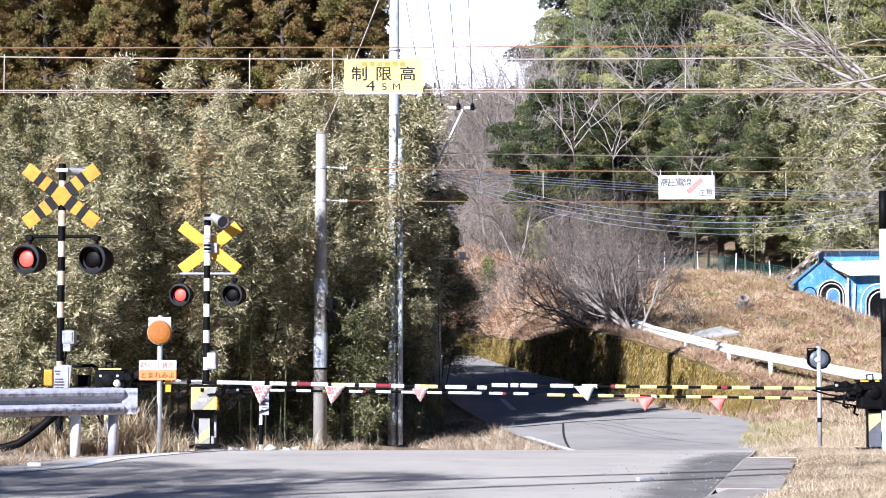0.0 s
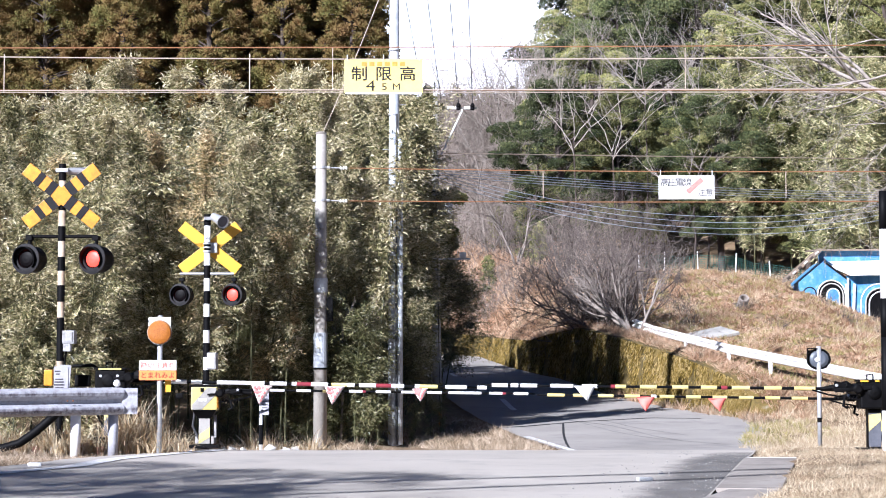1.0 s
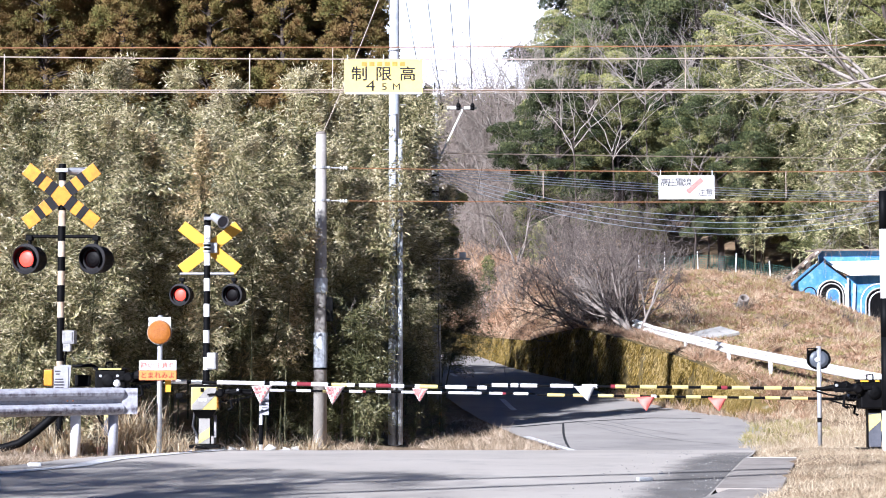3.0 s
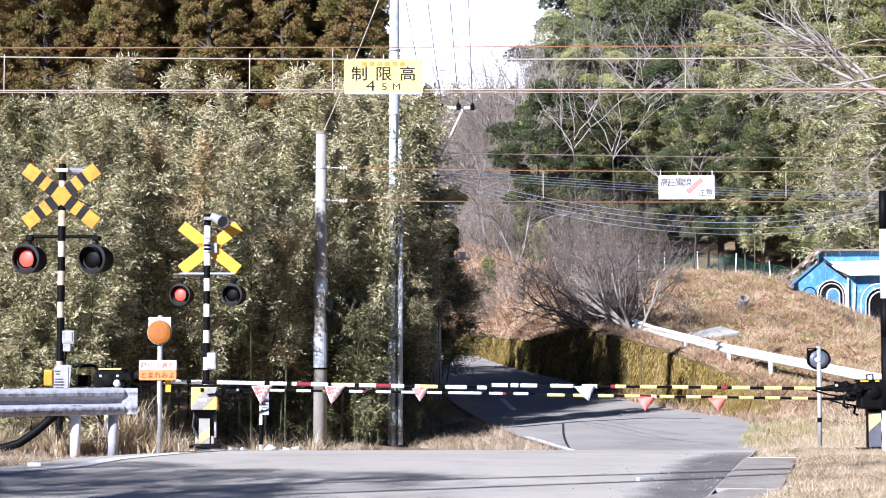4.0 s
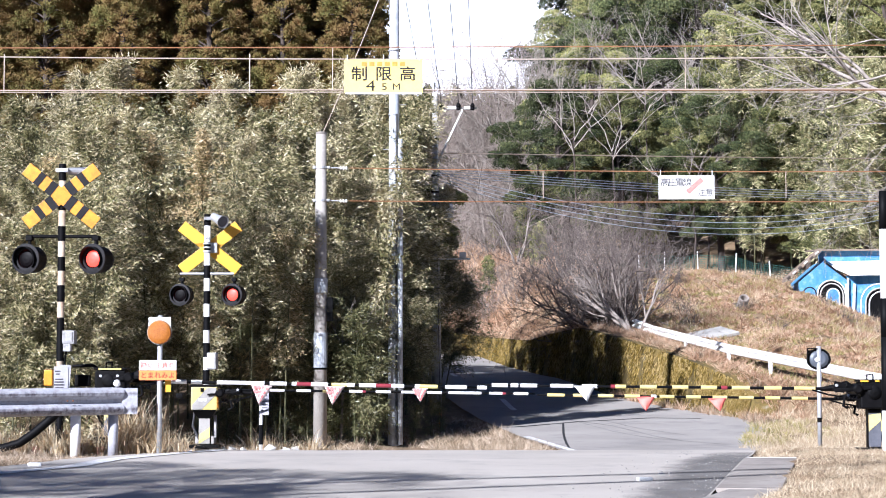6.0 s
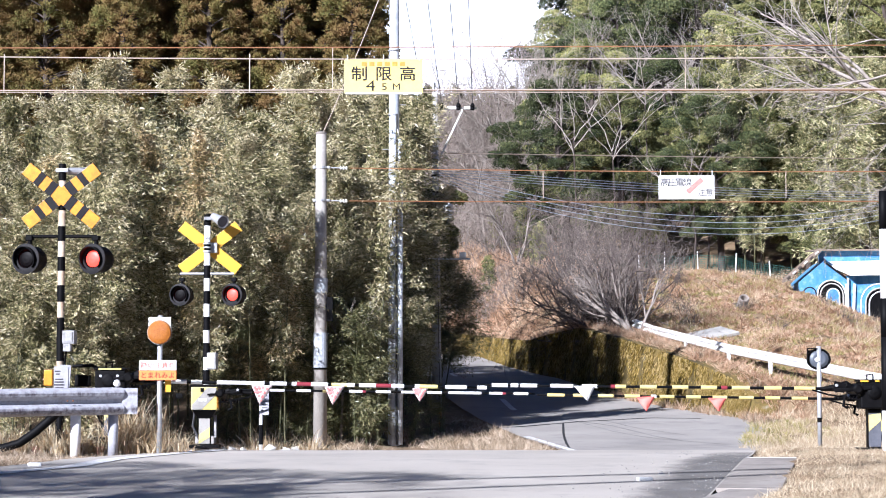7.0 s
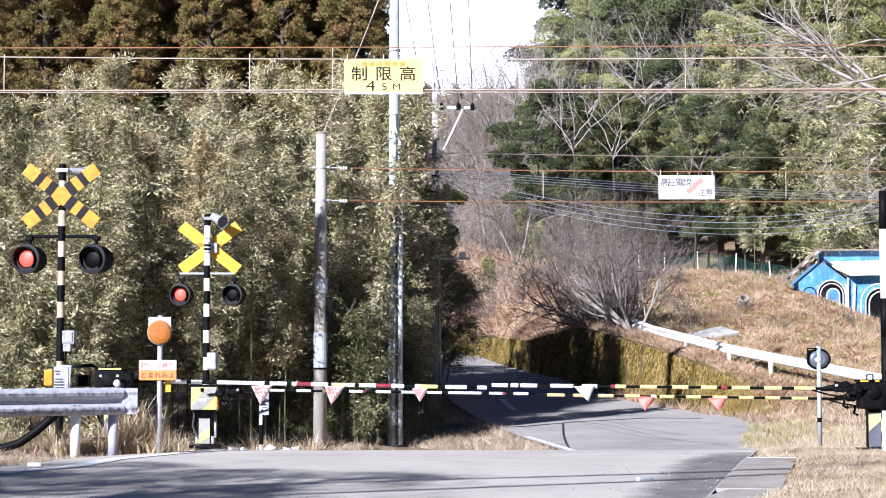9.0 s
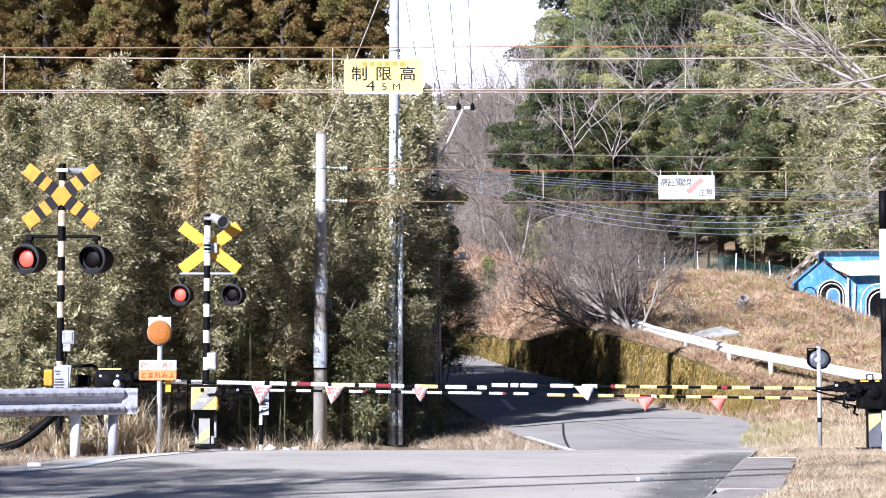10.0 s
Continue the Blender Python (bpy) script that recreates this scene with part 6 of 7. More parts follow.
pennant((-2.37, 26.95, 0.87), 0.27, 0.25, WASHED_CLOTH, "washed-out pinkish white pennant with red dots tied to the barrier arm", True, -0.02)
pennant((-1.42, 26.95, 0.86), 0.26, 0.24, WASHED_CLOTH, "washed-out pinkish white pennant with red dots tied to the barrier arm", True, -0.03)
pennant((-0.3, 26.95, 0.83), 0.2, 0.17, WASHED_CLOTH, "washed-out pinkish white pennant with red dots tied to the barrier arm", True, 0.0)
pennant((1.88, 27.35, 0.865), 0.27, 0.2, WHITE_CLOTH, "plain white pennant tied to the barrier arm", False, 0.04)
pennant((3.06, 31.1, 0.72), 0.27, 0.22, RED_CLOTH, "faded red pennant hanging from the barrier arm", False, 0.0)
pennant((4.14, 31.1, 0.7), 0.27, 0.2, RED_CLOTH, "faded red pennant hanging from the barrier arm", False, 0.03)


# small striped marker post with a notice, beyond the track
mk = thing("marker_post", "white and black marker post with a small notice", "post", "", (-2.78, 31.5, 0.0))
part("pole", tube([(0, 0, -0.2), (0, 0, 0.95)], 0.03, 10), WHITE, mk, smooth=True)
part("band", tube([(0, 0, 0.0), (0, 0, 0.3)], 0.034, 10), BLACK, mk)
part("notice", box((0.12, 0.008, 0.34), (0.06, -0.04, 0.62), (0, 0, 0), 0.002), NOTICE, mk)
for k in range(6):
    part("writing_bar", box((0.08, 0.003, 0.014), (0.06, -0.046, 0.74 - 0.045 * k)), GREY_INK, mk)

# striped post at the near corner
rp = thing("striped_post", "tall black and white striped steel post", "post", "", (5.72, 26.6, 0.0))
for z0, z1, m in ((-0.2, 0.55, WHITE), (0.55, 1.5, BLACK), (1.5, 2.0, BLACK), (2.0, 2.9, WHITE), (2.9, 3.4, BLACK)):
    part("section", tube([(0, 0, z0), (0, 0, z1)], 0.055, 14), m, rp, smooth=True)


# ---- guardrails ----
def guardrail(name, pts, tops, height, material, label, posts, end_plate, group):
    """A W-beam along points, with posts."""
    root = thing(name, label, "guardrail", group)
    prof = [(0.03, 0.0), (-0.005, -0.012), (-0.035, -0.035), (-0.05, -0.065), (-0.045, -0.095), (0.0, -0.13), (0.03, -0.15), (0.03, -0.2), (0.0, -0.22), (-0.045, -0.255), (-0.05, -0.285), (-0.035, -0.315), (-0.005, -0.338), (0.03, -0.35)]
    bm = bmesh.new()
    rows = []
    for i, (x, y) in enumerate(pts):
        a, b = pts[max(0, i - 1)], pts[min(len(pts) - 1, i + 1)]
        d = Vector((b[0] - a[0], b[1] - a[1], 0)).normalized()
        nrm = Vector((-d.y, d.x, 0))
        if nrm.y > 0 and abs(nrm.y) > 0.2 or (abs(nrm.y) <= 0.2 and nrm.x > 0):
            nrm = -nrm
        rows.append([bm.verts.new(Vector((x, y, tops[i] + dz * height / 0.35)) - nrm * dn) for dn, dz in prof])
    for a, b in zip(rows, rows[1:]):
        for k in range(len(prof) - 1):
            bm.faces.new((a[k], b[k], b[k + 1], a[k + 1]))
    bmesh.ops.recalc_face_normals(bm, faces=bm.faces[:])
    ob = part("beam", bm, material, root)
    so = ob.modifiers.new("thickness", 'SOLIDIFY')
    so.thickness = 0.006
    for k, (x, y, z0, z1) in enumerate(posts):
        part("post", tube([(x, y, z0), (x, y, z1)], 0.065 if end_plate else 0.05, 14), WHITE_RAIL if k == 0 else material, root, smooth=True)
        part("cap", lathe([(0.065, 0), (0.06, 0.02), (0.02, 0.035)], 14, "Z", (x, y, z1)), material, root)
    return root


gr = guardrail("guardrail", [(-10.4, 21.9), (-8.6, 23.1), (-7.0, 24.15), (-5.43, 25.2), (-4.75, 25.7), (-4.3, 26.05), (-4.08, 26.22)], [0.76, 0.78, 0.8, 0.82, 0.835, 0.84, 0.845], 0.335,
               GRIMY_RAIL, "white painted steel guardrail with dark rust stains", [(-4.62, 25.93, -0.1, 0.66), (-4.2, 26.26, -0.1, 0.66), (-6.9, 24.35, -0.1, 0.66)], True, "guardrails")
part("end_plate", box((0.2, 0.012, 0.33), (-3.99, 26.24, 0.675), (0, 0, 14), 0.004), GRIMY_RAIL, gr)
part("marker_ball", lathe([(0.005, -0.048), (0.034, -0.034), (0.048, 0), (0.034, 0.034), (0.005, 0.048)], 16, "Z", (-4.15, 26.2, 0.9)), WHITE, gr)
for dx in (0.0, 0.06):
    part("bolt", lathe([(0.012, 0), (0.012, -0.014), (0.003, -0.016)], 8, "Y", (-4.68 + dx, 25.69 + dx * 0.8, 0.68)), RUST, gr)
wp = [(5.35, 57.6), (5.75, 56.3), (7.2, 52), (8.8, 48), (9.55, 46), (10.6, 43.2)]
guardrail("guardrail", wp, [2.88, 2.64, 2.03, 1.51, 1.26, 0.93], 0.23, WHITE_RAIL, "clean white guardrail on the side road", [(x + 0.02, y - 0.04, z - 0.95, z - 0.1) for (x, y, z) in
          ((5.68, 56.5, 2.68), (6.4, 54.4, 2.37), (7.2, 52.0, 2.03), (7.95, 50.1, 1.78), (8.77, 48.1, 1.52), (9.55, 46.0, 1.26), (10.3, 44.0, 1.02))], False, "guardrails")


# ---- poles, wires, hanging signs ----
def wire(parent, a, b, sag, r, material, name="wire", n=16):
    pts = [(a[0] + (b[0] - a[0]) * t, a[1] + (b[1] - a[1]) * t, a[2] + (b[2] - a[2]) * t - 4 * sag * t * (1 - t)) for t in (k / n for k in range(n + 1))]
    return part(name, tube(pts, r, 6), material, parent)


near_gate = thing("height_gate", "orange and pale wires of the near height gate over the road", "overhead wires", "height gates", kind="")
wire(near_gate, (-14, 25.4, 5.12), (13, 25.4, 5.1), 0.18, 0.0075, PALE_WIRE)
wire(near_gate, (-14, 25.4, 4.52), (13, 25.4, 4.57), 0.0, 0.0075, PALE_WIRE)
for x in (-5.47, -2.41):
    wire(near_gate, (x, 25.4, 5.0), (x, 25.4, 4.52), 0, 0.007, PALE_WIRE, "dropper", 3)
s1 = thing("height_limit_sign", "yellow height limit sign hanging from the wires", "sign", "", (-0.74, 25.37, 4.71))
part("plate", box((0.975, 0.012, 0.42), (0, 0, 0), (0, 0, 0), 0.004), PALE_YELLOW, s1)
part("lower_edge", box((0.95, 0.02, 0.018), (0, 0, -0.215), (0, 0, 0), 0.004), WHITE, s1)
for x in (-0.45, 0.45, 0.0):
    part("hook", tube([(x, 0.0, 0.2), (x, 0.0, 0.27)], 0.008, 6), GALV, s1)
for ch, x in (("制", -0.3), ("限", 0.0), ("高", 0.3)):
    lettering(ch, 0.19, INK, s1, (x, -0.008, 0.02), stretch=1.12)
lettering("4", 0.19, INK, s1, (-0.16, -0.008, -0.125), stretch=1.3, bold=0.0)
lettering("5", 0.125, INK, s1, (0.01, -0.008, -0.135), stretch=1.3, bold=0.0)
lettering("M", 0.12, INK, s1, (0.16, -0.008, -0.135), stretch=1.15, bold=0.0)
for k in range(6):
    part("writing_bar", box((0.065, 0.003, 0.055), (-0.24 + 0.095 * k, -0.0075, 0.155)), PALE_ORANGE, s1)

cat = thing("catenary", "orange copper overhead line with messenger and contact wire", "overhead wires", "")
wire(cat, (-30, 29, 5.75), (34, 29, 6.0), 0.17, 0.008, COPPER)
wire(cat, (-30, 29, 5.07), (34, 29, 5.09), 0.0, 0.008, COPPER)
wire(cat, (-30, 29.0, 5.04), (34, 29.0, 5.06), 0.0, 0.006, PALE_WIRE)
for x in (-1.57, 3.45, -8.2):
    wire(cat, (x, 29, 5.68), (x, 29, 5.07), 0, 0.005, PALE_WIRE, "dropper", 3)

far_gate = thing("height_gate", "concrete post and wires of the far height gate", "overhead wires", "height gates", (-2.36, 39.6, z_at(-2.36, 39.6)))
zb = z_at(-2.36, 39.6)
part("post", tube([(0, 0, -0.3), (0, 0, 3.0), (0, 0, 5.83 - zb)], [0.135, 0.12, 0.10], 18), POST_CONCRETE, far_gate, "weathered concrete post", True)
for z in (4.98, 4.34):
    part("band", lathe([(0.10, -0.02), (0.118, -0.02), (0.118, 0.02), (0.10, 0.02)], 18, "Z", (0, 0, z - zb + 0.17)), GALV, far_gate)
    part("clamp_eye", box((0.05, 0.06, 0.06), (-0.135, -0.02, z - zb + 0.17), (0, 0, 0), 0.012), GALV, far_gate)
    part("turnbuckle", tube([(0.11, -0.03, z - zb + 0.17), (0.17, -0.03, z - zb + 0.165)], 0.028, 8), GALV, far_gate)
    rod = part("rod", tube([(0.1, 0, z - zb + 0.17), (0.4, 0, z - zb + 0.16)], 0.012, 8), GALV, far_gate)
    for k in range(3):
        part("insulator", lathe([(0.015, 0), (0.035, 0.01), (0.035, 0.03), (0.015, 0.04)], 12, "X", (0.36 + 0.055 * k, 0, z - zb + 0.16)), PORCELAIN, rod)
wire(far_gate, (0.55, 0, 5.14 - zb), (14.5, 0, 5.1 - zb), 0.05, 0.009, COPPER)
wire(far_gate, (0.55, 0, 4.5 - zb), (14.5, 0, 4.52 - zb), 0.03, 0.009, COPPER)
for x in (6.9, 9.0, 4.3):
    wire(far_gate, (x, 0, 5.08 - zb), (x, 0, 4.55 - zb), 0, 0.008, PALE_WIRE, "dropper", 3)
for z0, z1, m in ((1.28, 1.95, STEEL_POLE), (1.24, 1.28, IRON), (2.72, 3.0, STEEL_POLE)):
    part("sleeve", tube([(0, 0, z0 - zb), (0, 0, z1 - zb)], 0.134, 18), m, far_gate)
part("meter_box", box((0.12, 0.14, 0.46), (0.18, 0, 2.4 - zb), (0, 0, 0), 0.01), IRON, far_gate)
wire(far_gate, (0.02, 0, 5.8 - zb), (1.36, 1.4, 9.5 - zb), 0.08, 0.009, PALE_WIRE, "guy_strand")
part("post_cap", lathe([(0.098, -0.03), (0.106, -0.02), (0.104, 0.015), (0.06, 0.03), (0.01, 0.035)], 18, "Z", (0, 0, 5.82 - zb)), OLD_CONCRETE, far_gate, "weathered brown cap")
s2 = thing("hazard_sign", "white high voltage warning sign hanging from the far wires", "sign", "", (4.71, 39.56, 4.76))
part("plate", box((1.08, 0.012, 0.46), (0, 0, 0), (0, 0, 0), 0.004), WHITE, s2)
for k, ch in enumerate("高圧電線"):
    lettering(ch, 0.175, GREY_INK, s2, (-0.42 + 0.145 * k, -0.008, 0.085), bold=0.012)
for k, ch in enumerate("注意"):
    lettering(ch, 0.165, GREY_INK, s2, (0.29 + 0.15 * k, -0.008, -0.11), bold=0.012)
part("arrow", box((0.38, 0.003, 0.1), (0.16, -0.0075, 0.03), (0, -42, 0)), PALE_PINK, s2, "faded pink arrow stripe")
for x in (-0.5, 0.5):
    part("hook", tube([(x, 0.0, 0.2), (x, 0.03, 0.33)], 0.008, 6), GALV, s2)

up = thing("utility_pole", "tall pale steel and concrete utility pole with side pipe", "utility pole", "utility poles", (-0.98, 41, z_at(-0.98, 41)))
part("pole", tube([(0, 0, -0.3), (0, 0, 5), (0, 0, 11.5)], [0.118, 0.108, 0.09], 20), STEEL_POLE, up, smooth=True)
part("pipe", tube([(0.135, -0.1, 0), (0.125, -0.09, 6.1)], 0.05, 12), STEEL_POLE, up, smooth=True)
# Thin black tube drawn along the dark line between pole and pipe.
part("dark_tube", tube([(0.06, -0.13, 0), (0.05, -0.125, 3.0), (0.05, -0.115, 6.6)], 0.02, 8), CABLE, up, "black cable")
for z in (0.9, 2.0, 3.6, 5.4, 6.6, 7.9):
    part("band", lathe([(0.108, -0.012), (0.124, -0.012), (0.124, 0.012), (0.108, 0.012)], 18, "Z", (0, 0, z)), GALV, up)
part("clip", box((0.1, 0.06, 0.14), (0.14, -0.02, 7.65), (0, 0, 0), 0.01), BLACK, up)
for k in range(6):
    part("step_bolt", tube([(0, 0, 3.2 + 0.9 * k), (-0.24 if k % 2 else 0.24, 0, 3.2 + 0.9 * k)], 0.008, 6), GALV, up)

up2 = thing("utility_pole", "concrete utility pole with crossarm and transformer beside the grove", "utility pole", "utility poles", (-0.14, 50, 0.1))
part("pole", tube([(0, 0, -0.4), (-0.06, 0, 7.95)], [0.125, 0.07], 16), POLE_GREY, up2, smooth=True)
part("pole_cap", tube([(-0.06, 0, 7.4), (-0.064, 0, 8.05)], [0.075, 0.06], 14), WHITE, up2, smooth=True)
part("top_pin", tube([(-0.064, 0, 8.05), (-0.064, 0, 8.3)], 0.012, 8), IRON, up2)
for x0, x1 in ((-0.24, -0.12), (0.24, 0.46), (0.66, 0.8)):
    part("crossarm", box((x1 - x0, 0.07, 0.075), ((x0 + x1) / 2, -0.1, 7.66), (0, 0, 0), 0.01), WHITE, up2, "white painted piece of the crossarm")
part("crossarm", box((1.2, 0.05, 0.05), (0.36, -0.06, 7.66), (0, 0, 0), 0.008), CONCRETE, up2)
part("brace", tube([(0.0, -0.08, 6.3), (0.62, -0.08, 7.62)], 0.024, 8), WHITE, up2)
for x in (0.1, 0.52, 0.86, -0.3):
    part("insulator", lathe([(0.02, 0), (0.055, 0.02), (0.04, 0.07), (0.06, 0.1), (0.03, 0.17)], 12, "Z", (x, -0.13, 7.6)), IRON, up2)
for z in (7.2, 6.9, 6.0, 5.6):
    part("band", lathe([(0.08, -0.02), (0.1, -0.02), (0.1, 0.02), (0.08, 0.02)], 16, "Z", (-0.05, 0, z)), IRON, up2)
part("transformer", lathe([(0.02, 0), (0.11, 0.01), (0.115, 0.36), (0.09, 0.41), (0.02, 0.42)], 18, "Z", (0.26, -0.16, 4.9)), WHITE, up2, "pale grey transformer can")
part("switch_box", box((0.28, 0.2, 0.3), (-0.3, -0.18, 5.0), (0, 0, 0), 0.02), WHITE, up2, "pale switch box")
part("lower_box", box((0.16, 0.12, 0.15), (0.62, -0.08, 4.05), (0, 0, 0), 0.015), WHITE, up2, "small pale box on the lower arm")
part("lower_arm", tube([(-0.25, -0.08, 3.96), (0.8, -0.08, 3.96)], 0.022, 8), WHITE, up2)
part("transformer_arm", box((0.8, 0.04, 0.04), (0.0, -0.09, 5.1), (0, 0, 0), 0.008), GALV, up2)

lines_up = thing("power_lines", "thin dark power lines rising from the roadside pole", "overhead wires", "")
for a, b in (((-0.44, 49.9, 7.87), (-1.6, 25, 12.6)), ((-0.04, 49.9, 7.87), (-1.0, 25, 12.6)), ((0.38, 49.9, 7.87), (-0.4, 25, 12.4)), ((0.72, 49.9, 7.87), (0.1, 25, 12.4))):
    wire(lines_up, a, b, 0.3, 0.01, CABLE)
tele = thing("telephone_cables", "bundle of blue-grey telephone cables sagging over the road", "overhead wires", "")
for k in range(4):
    wire(tele, (-0.14, 49.9, 6.2 - 0.07 * k), (19 + 0.3 * k, 62, 8.3 + 0.1 * k), 1.6 + 0.16 * k, 0.0068, BLUE_WIRE, n=24)
for k in range(4):
    wire(tele, (-0.14, 49.9, 6.28 - 0.06 * k), (26, 80, 8.9 - 0.1 * k), 0.4, 0.007, BLUE_WIRE, n=20)
wire(tele, (-0.14, 49.9, 6.65), (26, 76, 9.5), 0.05, 0.012, PALE_WIRE)

road_lines = thing("overhead_cables", "two thin cables crossing high over the near road", "overhead wires", "")
wire(road_lines, (-30, -0.2, 7.5), (20, 21.3, 7.5), 0.5, 0.05, CABLE, n=24)
wire(road_lines, (-30, -4.1, 7.5), (20, 23.4, 7.5), 0.6, 0.05, CABLE, n=24)

guy = thing("guy_wire", "guy wire of the roadside pole with yellow guard sleeve", "guy wire", "", (-0.06, 44.6, z_at(-0.06, 44.6)))
part("strand", tube([(0, 0, 0), (-0.1, 5.3, 5.6)], 0.009, 6), CABLE, guy)
part("yellow_guard", tube([(0, 0, 0.0), (-0.006, 0.3, 0.32)], 0.032, 10), YELLOW, guy)
hose = part("drain_hose", tube([(-8.5, 26.3, 0.06), (-6.0, 26.3, 0.06), (-5.6, 26.3, 0.08), (-5.4, 26.3, 0.14), (-5.2, 26.3, 0.28), (-5.05, 26.3, 0.41), (-4.93, 26.3, 0.52)], 0.055, 12), BLACK, smooth=True)
tagged(hose, "thick black hose lying by the guardrail", "hose")
rubble = thing("rubble", "pale broken concrete lumps at the foot of the post", "stones", kind="stuff")
rr = random.Random(4)
bm = bmesh.new()
for k in range(20):
    x, y = rr.uniform(-4.2, -3.0), rr.uniform(30.9, 31.6)
    if k > 14:
        x, y = rr.uniform(-2.8, -2.2), rr.uniform(31.2, 31.8)
    s_ = rr.uniform(0.045, 0.1)
    got = bmesh.ops.create_icosphere(bm, subdivisions=1, radius=s_, matrix=pose(x, y, z_at(x, y) + s_ * 0.6, rr.uniform(0, 90), rr.uniform(0, 90), 0))
    for vv in got["verts"]:
        vv.co += Vector((rr.uniform(-1, 1), rr.uniform(-1, 1), rr.uniform(-1, 1))) * s_ * 0.3
part("lumps", bm, POLE_GREY, rubble)

ramp_slab = part("footpath_ramp", box((1.3, 1.0, 0.1), (0, 0, 0), (0, 0, 0), 0.02), POLE_GREY)
ramp_slab.matrix_world = pose(7.65, 58.7, 2.48, 11, -11, 24)
tagged(ramp_slab, "pale worn concrete footpath ramp on the bank", "path", kind="structure")


# ---- hut, fence, stump on the bank ----
hut = thing("garden_shed", "bright blue plywood shed with pale roof and arched openings", "shed", "", (14.1, 72, 3.7))
bm = bmesh.new()
gable = [(-1.56, 0.5), (-1.62, 1.0), (-0.73, 1.75), (0.06, 1.12), (0.06, -0.4), (-0.6, -0.3)]
lo = [bm.verts.new((x, 0, z)) for x, z in gable]
hi = [bm.verts.new((x, 2.2, z)) for x, z in gable]
bm.faces.new(lo)
bm.faces.new(hi[::-1])
for i in range(len(gable)):
    j = (i + 1) % len(gable)
    bm.faces.new((lo[i], hi[i], hi[j], lo[j]))
bmesh.ops.recalc_face_normals(bm, faces=bm.faces[:])
part("gable_wall", bm, BLUE, hut)
part("side_wall", box((2.2, 1.9, 1.7), (1.17, 1.0, 0.4), (0, 0, 0), 0.01), BLUE, hut)
part("rear_wall", box((2.6, 0.1, 0.5), (0.55, 0.95, 1.95), (0, 0, 0), 0.01), BLUE, hut)


def sheet_roof(name, corners, thick=0.04, material=ROOF):
    """A sheet of roofing between four corners."""
    bm_ = bmesh.new()
    a = [bm_.verts.new(c) for c in corners]
    b = [bm_.verts.new((c[0], c[1], c[2] - thick)) for c in corners]
    bm_.faces.new(a)
    bm_.faces.new(b[::-1])
    for k in range(4):
        bm_.faces.new((a[k], b[k], b[(k + 1) % 4], a[(k + 1) % 4]))
    bmesh.ops.recalc_face_normals(bm_, faces=bm_.faces[:])
    return part(name, bm_, material, hut)


sheet_roof("front_roof", [(-0.66, 0.88, 1.78), (2.4, 0.88, 1.86), (2.4, -0.4, 1.3), (0.12, -0.4, 1.25)])
sheet_roof("rear_roof", [(-0.95, 0.6, 2.2), (2.4, 0.6, 2.22), (2.4, 2.4, 2.3), (-0.95, 2.4, 2.28)], 0.05, WOOD)
sheet_roof("lean_roof", [(-2.1, -0.25, 1.12), (-0.86, -0.25, 2.19), (-0.86, 0.6, 2.21), (-2.1, 0.6, 1.14)], 0.12, WOOD)
for k in range(6):
    part("rafter_end", box((0.14, 0.6, 0.05), (-2.02 + 0.2 * k, -0.04, 1.16 + 0.172 * k), (0, -41, 0), 0.006), ROOF if k % 2 else BARK, hut)
part("gable_trim", tube([(-0.73, -0.04, 1.72), (-0.3, -0.04, 1.4), (0.1, -0.04, 1.1)], 0.035, 6), DARK_GREY, hut)
part("downpipe", tube([(0.1, -0.06, 1.15), (0.09, -0.06, 0.5), (0.1, -0.06, -0.3)], 0.04, 8), WHITE, hut)


def arch(parent, x, z, w, h, frame_mat, fill):
    n = 10
    pts = [(x - w / 2, -0.02, z)] + [(x - w / 2 * math.cos(math.pi * k / n), -0.02, z + h - w / 2 + w / 2 * math.sin(math.pi * k / n)) for k in range(n + 1)] + [(x + w / 2, -0.02, z)]
    fr = part("arch_frame", tube(pts, 0.026, 6), frame_mat, parent)
    bm_ = bmesh.new()
    bm_.faces.new([bm_.verts.new((p[0], -0.012 - 0.02 * (1.4 - w), p[2])) for p in pts])
    part("arch_panel", bm_, fill, fr)


arch(hut, -0.48, -0.2, 0.98, 1.27, WHITE, BLACK)
arch(hut, -0.47, -0.2, 0.8, 1.16, POLE_GREY, BLACK)
arch(hut, -0.42, -0.2, 0.44, 0.98, WHITE, BLUE)
arch(hut, -1.24, 0.3, 0.44, 0.52, DARK_GREY, BLUE)
arch(hut, 1.2, -0.4, 1.3, 1.35, WHITE, BLUE)
# Flat black fills stand in for the unlit inside of this opening.
arch(hut, 1.25, -0.4, 1.06, 1.2, POLE_GREY, BLACK)
arch(hut, 1.28, -0.4, 0.88, 1.08, WHITE, BLACK)
for x, m in ((0.02, POLE_GREY), (0.3, WHITE)):
    part("corner_board", box((0.09, 0.03, 1.3), (x, -0.045, 0.3), (0, 2, 0), 0.008), m, hut)

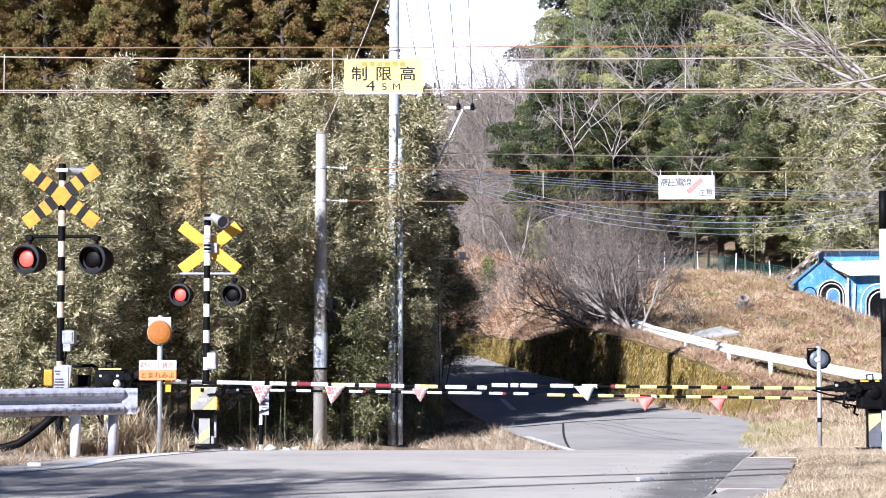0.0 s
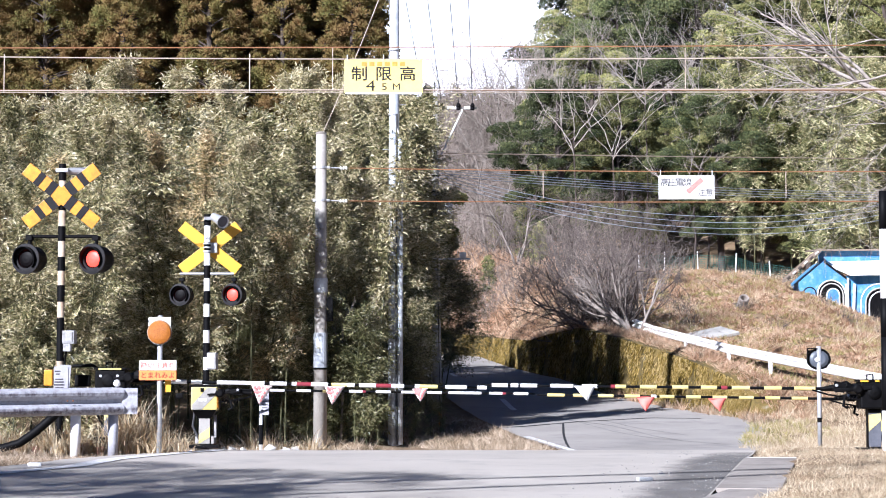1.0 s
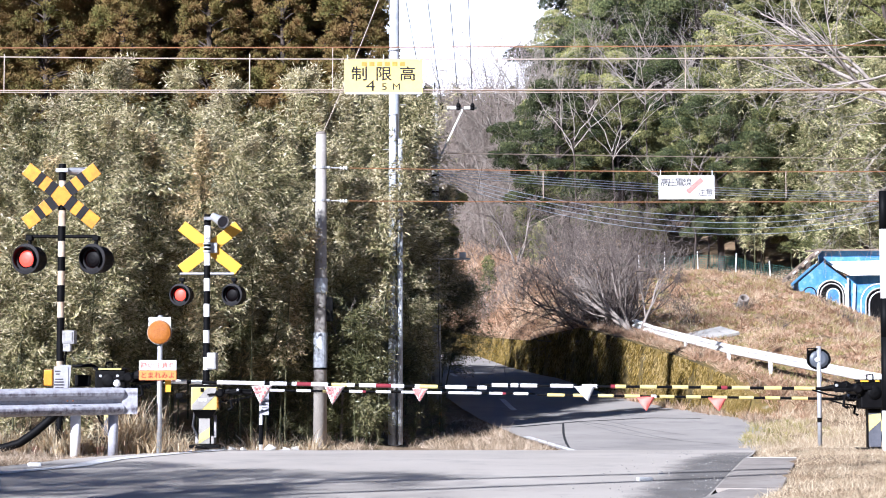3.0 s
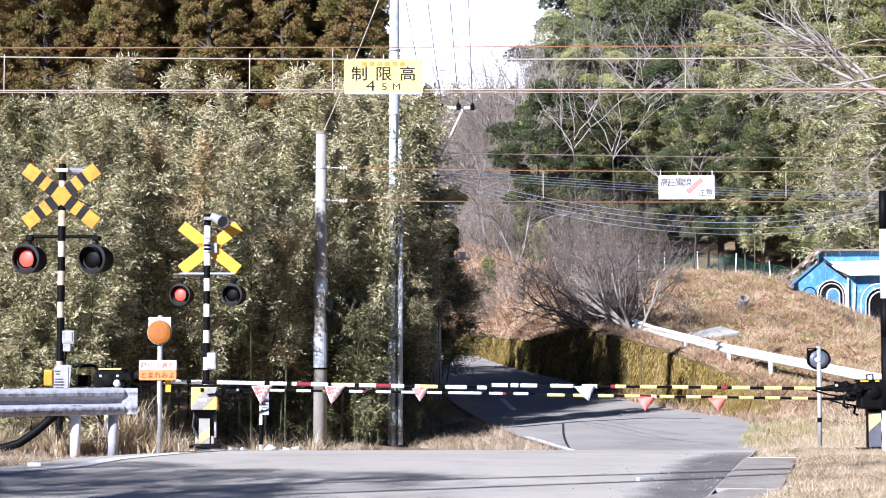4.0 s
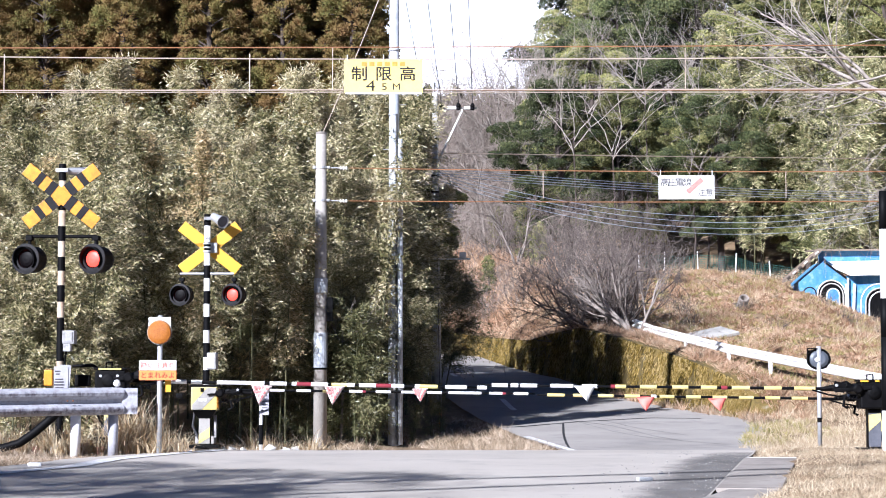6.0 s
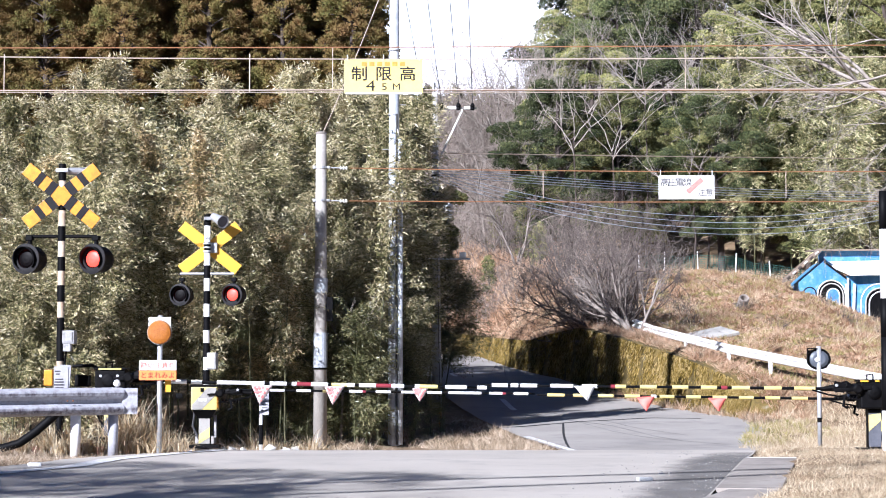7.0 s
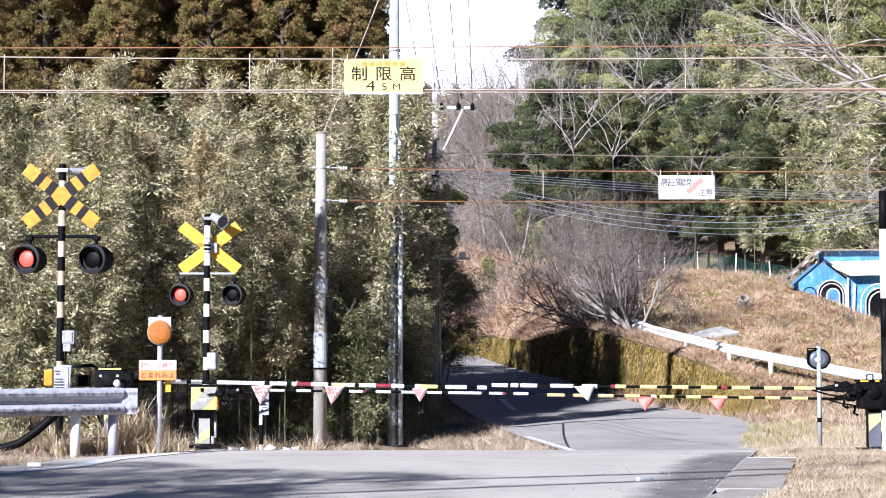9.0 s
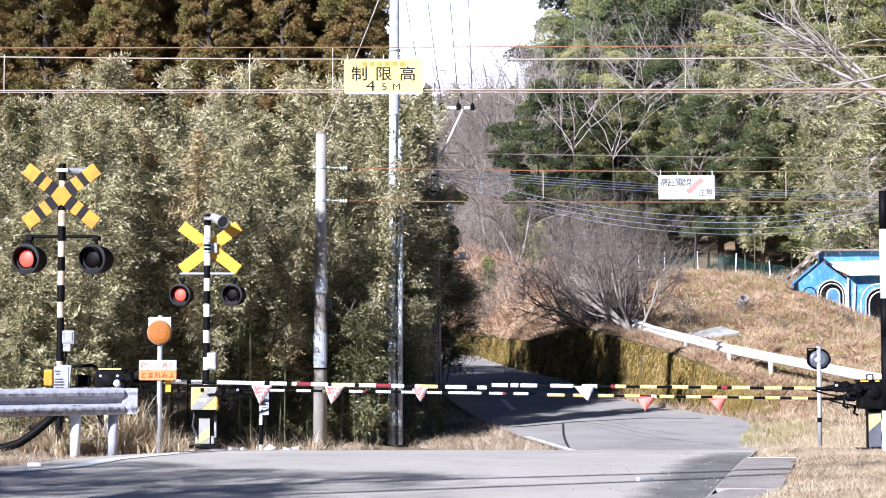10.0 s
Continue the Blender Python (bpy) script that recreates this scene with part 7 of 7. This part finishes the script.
net = thing("net_fence", "low green netting fence on leaning white stakes", "fence", "")
nx = [(7.3, 76.5), (8.3, 77), (9.6, 77.2), (11, 77.2), (12.3, 77), (13.6, 76.5)]
v, f = [], []
for i, (x, y) in enumerate(nx):
    z = z_at(x, y)
    v += [(x, y, z + 0.05), (x, y, z + 0.75 + 0.08 * math.sin(i * 2))]
    if i:
        f.append((2 * i - 2, 2 * i, 2 * i + 1, 2 * i - 1))
    part("stake", tube([(x, y - 0.04, z - 0.1), (x + 0.32 * math.sin(i * 3.1), y - 0.04, z + 0.85)], 0.022, 7), WHITE, net)
nv, nf = [], []
lines = []
for i in range(len(nx) - 1):
    (x0, y0), (x1, y1) = nx[i], nx[i + 1]
    for k in range(12):
        t = k / 12
        x, y = x0 + (x1 - x0) * t, y0 + (y1 - y0) * t
        z = z_at(x, y)
        lines.append((np.array([(x, y, z), (x, y, z + 0.38), (x, y, z + 0.72)]), np.full(3, 0.006)))
    for h in np.arange(0.08, 0.75, 0.08):
        lines.append((np.array([(x0, y0, z_at(x0, y0) + h), ((x0 + x1) / 2, (y0 + y1) / 2, z_at((x0 + x1) / 2, (y0 + y1) / 2) + h - 0.03), (x1, y1, z_at(x1, y1) + h)]), np.full(3, 0.007)))
part("netting", tubes_np("netting", lines, 4), NET, net, "faded green plastic netting")
st = part("stump", lathe([(0.2, -0.2), (0.175, 0.1), (0.17, 0.4), (0.15, 0.43), (0.11, 0.4), (0.09, 0.05), (0.02, 0.03)], 14, "Z", (0, 0, 0)), GREY_BARK)
st.matrix_world = pose(9.62, 66.2, z_at(9.62, 66.2) + 0.05, 48, 10, 0)
tagged(st, "short hollow sawn tree stump tilted on the bank", "tree stump")
for k in range(4):
    a = 1.2 + k * 1.1
    part("root", tube([(math.cos(a) * 0.12, math.sin(a) * 0.12, -0.05), (math.cos(a) * 0.3, math.sin(a) * 0.25, -0.12), (math.cos(a) * 0.5, math.sin(a) * 0.3, -0.2)], [0.05, 0.035, 0.015], 7), BARK, st)


# ---- movement ----
def motions():
    # the lamps of each post take turns: the lens swings its lit face round in a tenth of a second
    turns = (0.5, 1.2, 1.8, 2.4, 3.0333, 3.6333, 4.2, 4.8, 5.4, 6.0333, 6.6333, 7.3, 7.9, 8.5, 9.1, 9.7)
    for lens, lit in TURNING:
        a = 0 if lit else 180
        rows = [(0.0, pose(0, 0.012, 0, 0, 0, a))]
        for t in turns:
            rows += [(t + k / 30, pose(0, 0.012, 0, 0, 0, a + 60 * k)) for k in range(4)]
            a += 180
        rows.append((10.0, pose(0, 0.012, 0, 0, 0, a)))
        walk(lens, rows)
    # bamboo sways in gusts, stronger towards the end
    for i, (plant_root, amount) in enumerate(SWAYING):
        home = plant_root.matrix_world.copy()
        place = home.translation.copy()
        turn = home.to_quaternion().to_matrix().to_4x4()
        rows = []
        for k in range(26):
            t = k * 0.4
            gust = 0.35 + 0.65 * (0.5 + 0.5 * math.sin(0.62 * t - 2.2 + 0.06 * place.x))
            sx = (0.8 * math.sin(1.9 * t + i * 1.7 + 0.3 * place.x) - 1.6 * gust * smooth01((t - 5.5) / 2.5)) * amount
            sy = 0.5 * math.sin(2.3 * t + i * 2.9) * amount
            rows.append((t, Matrix.Translation(place) @ pose(0, 0, 0, sy, sx, 0) @ turn))
        size = plant_root.scale.copy()
        walk(plant_root, rows)
        plant_root.scale = size
    lean = ((0.0, -1.2), (0.8, -0.9), (1.6, -1.5), (2.4, -1.1), (3.2, -1.6), (4.0, -1.8), (4.8, -1.7), (5.6, -1.9), (6.2, -2.1), (6.8, -2.4),
            (7.4, -3.4), (8.0, -5.3), (8.6, -7.0), (9.2, -8.1), (9.6, -9.1), (10.0, -10.2))
    tall = PLUMES[-1]
    home = tall.matrix_world.copy()
    turn = home.to_quaternion().to_matrix().to_4x4()
    size = tall.scale.copy()
    walk(tall, [(t, Matrix.Translation(home.translation) @ pose(0, 0, 0, 0.6 * math.sin(2 * t), a, 0) @ turn) for t, a in lean])
    tall.scale = size
    # pennants stir a little
    for i, f in enumerate(FLAGS):
        place = f.matrix_world.translation.copy()
        walk(f, [(k * 0.4, pose(*place, -8 + 9 * math.sin(2.1 * k * 0.4 + i), 2.5 * math.sin(1.3 * k * 0.4 + 2 * i), 0)) for k in range(26)])


motions()
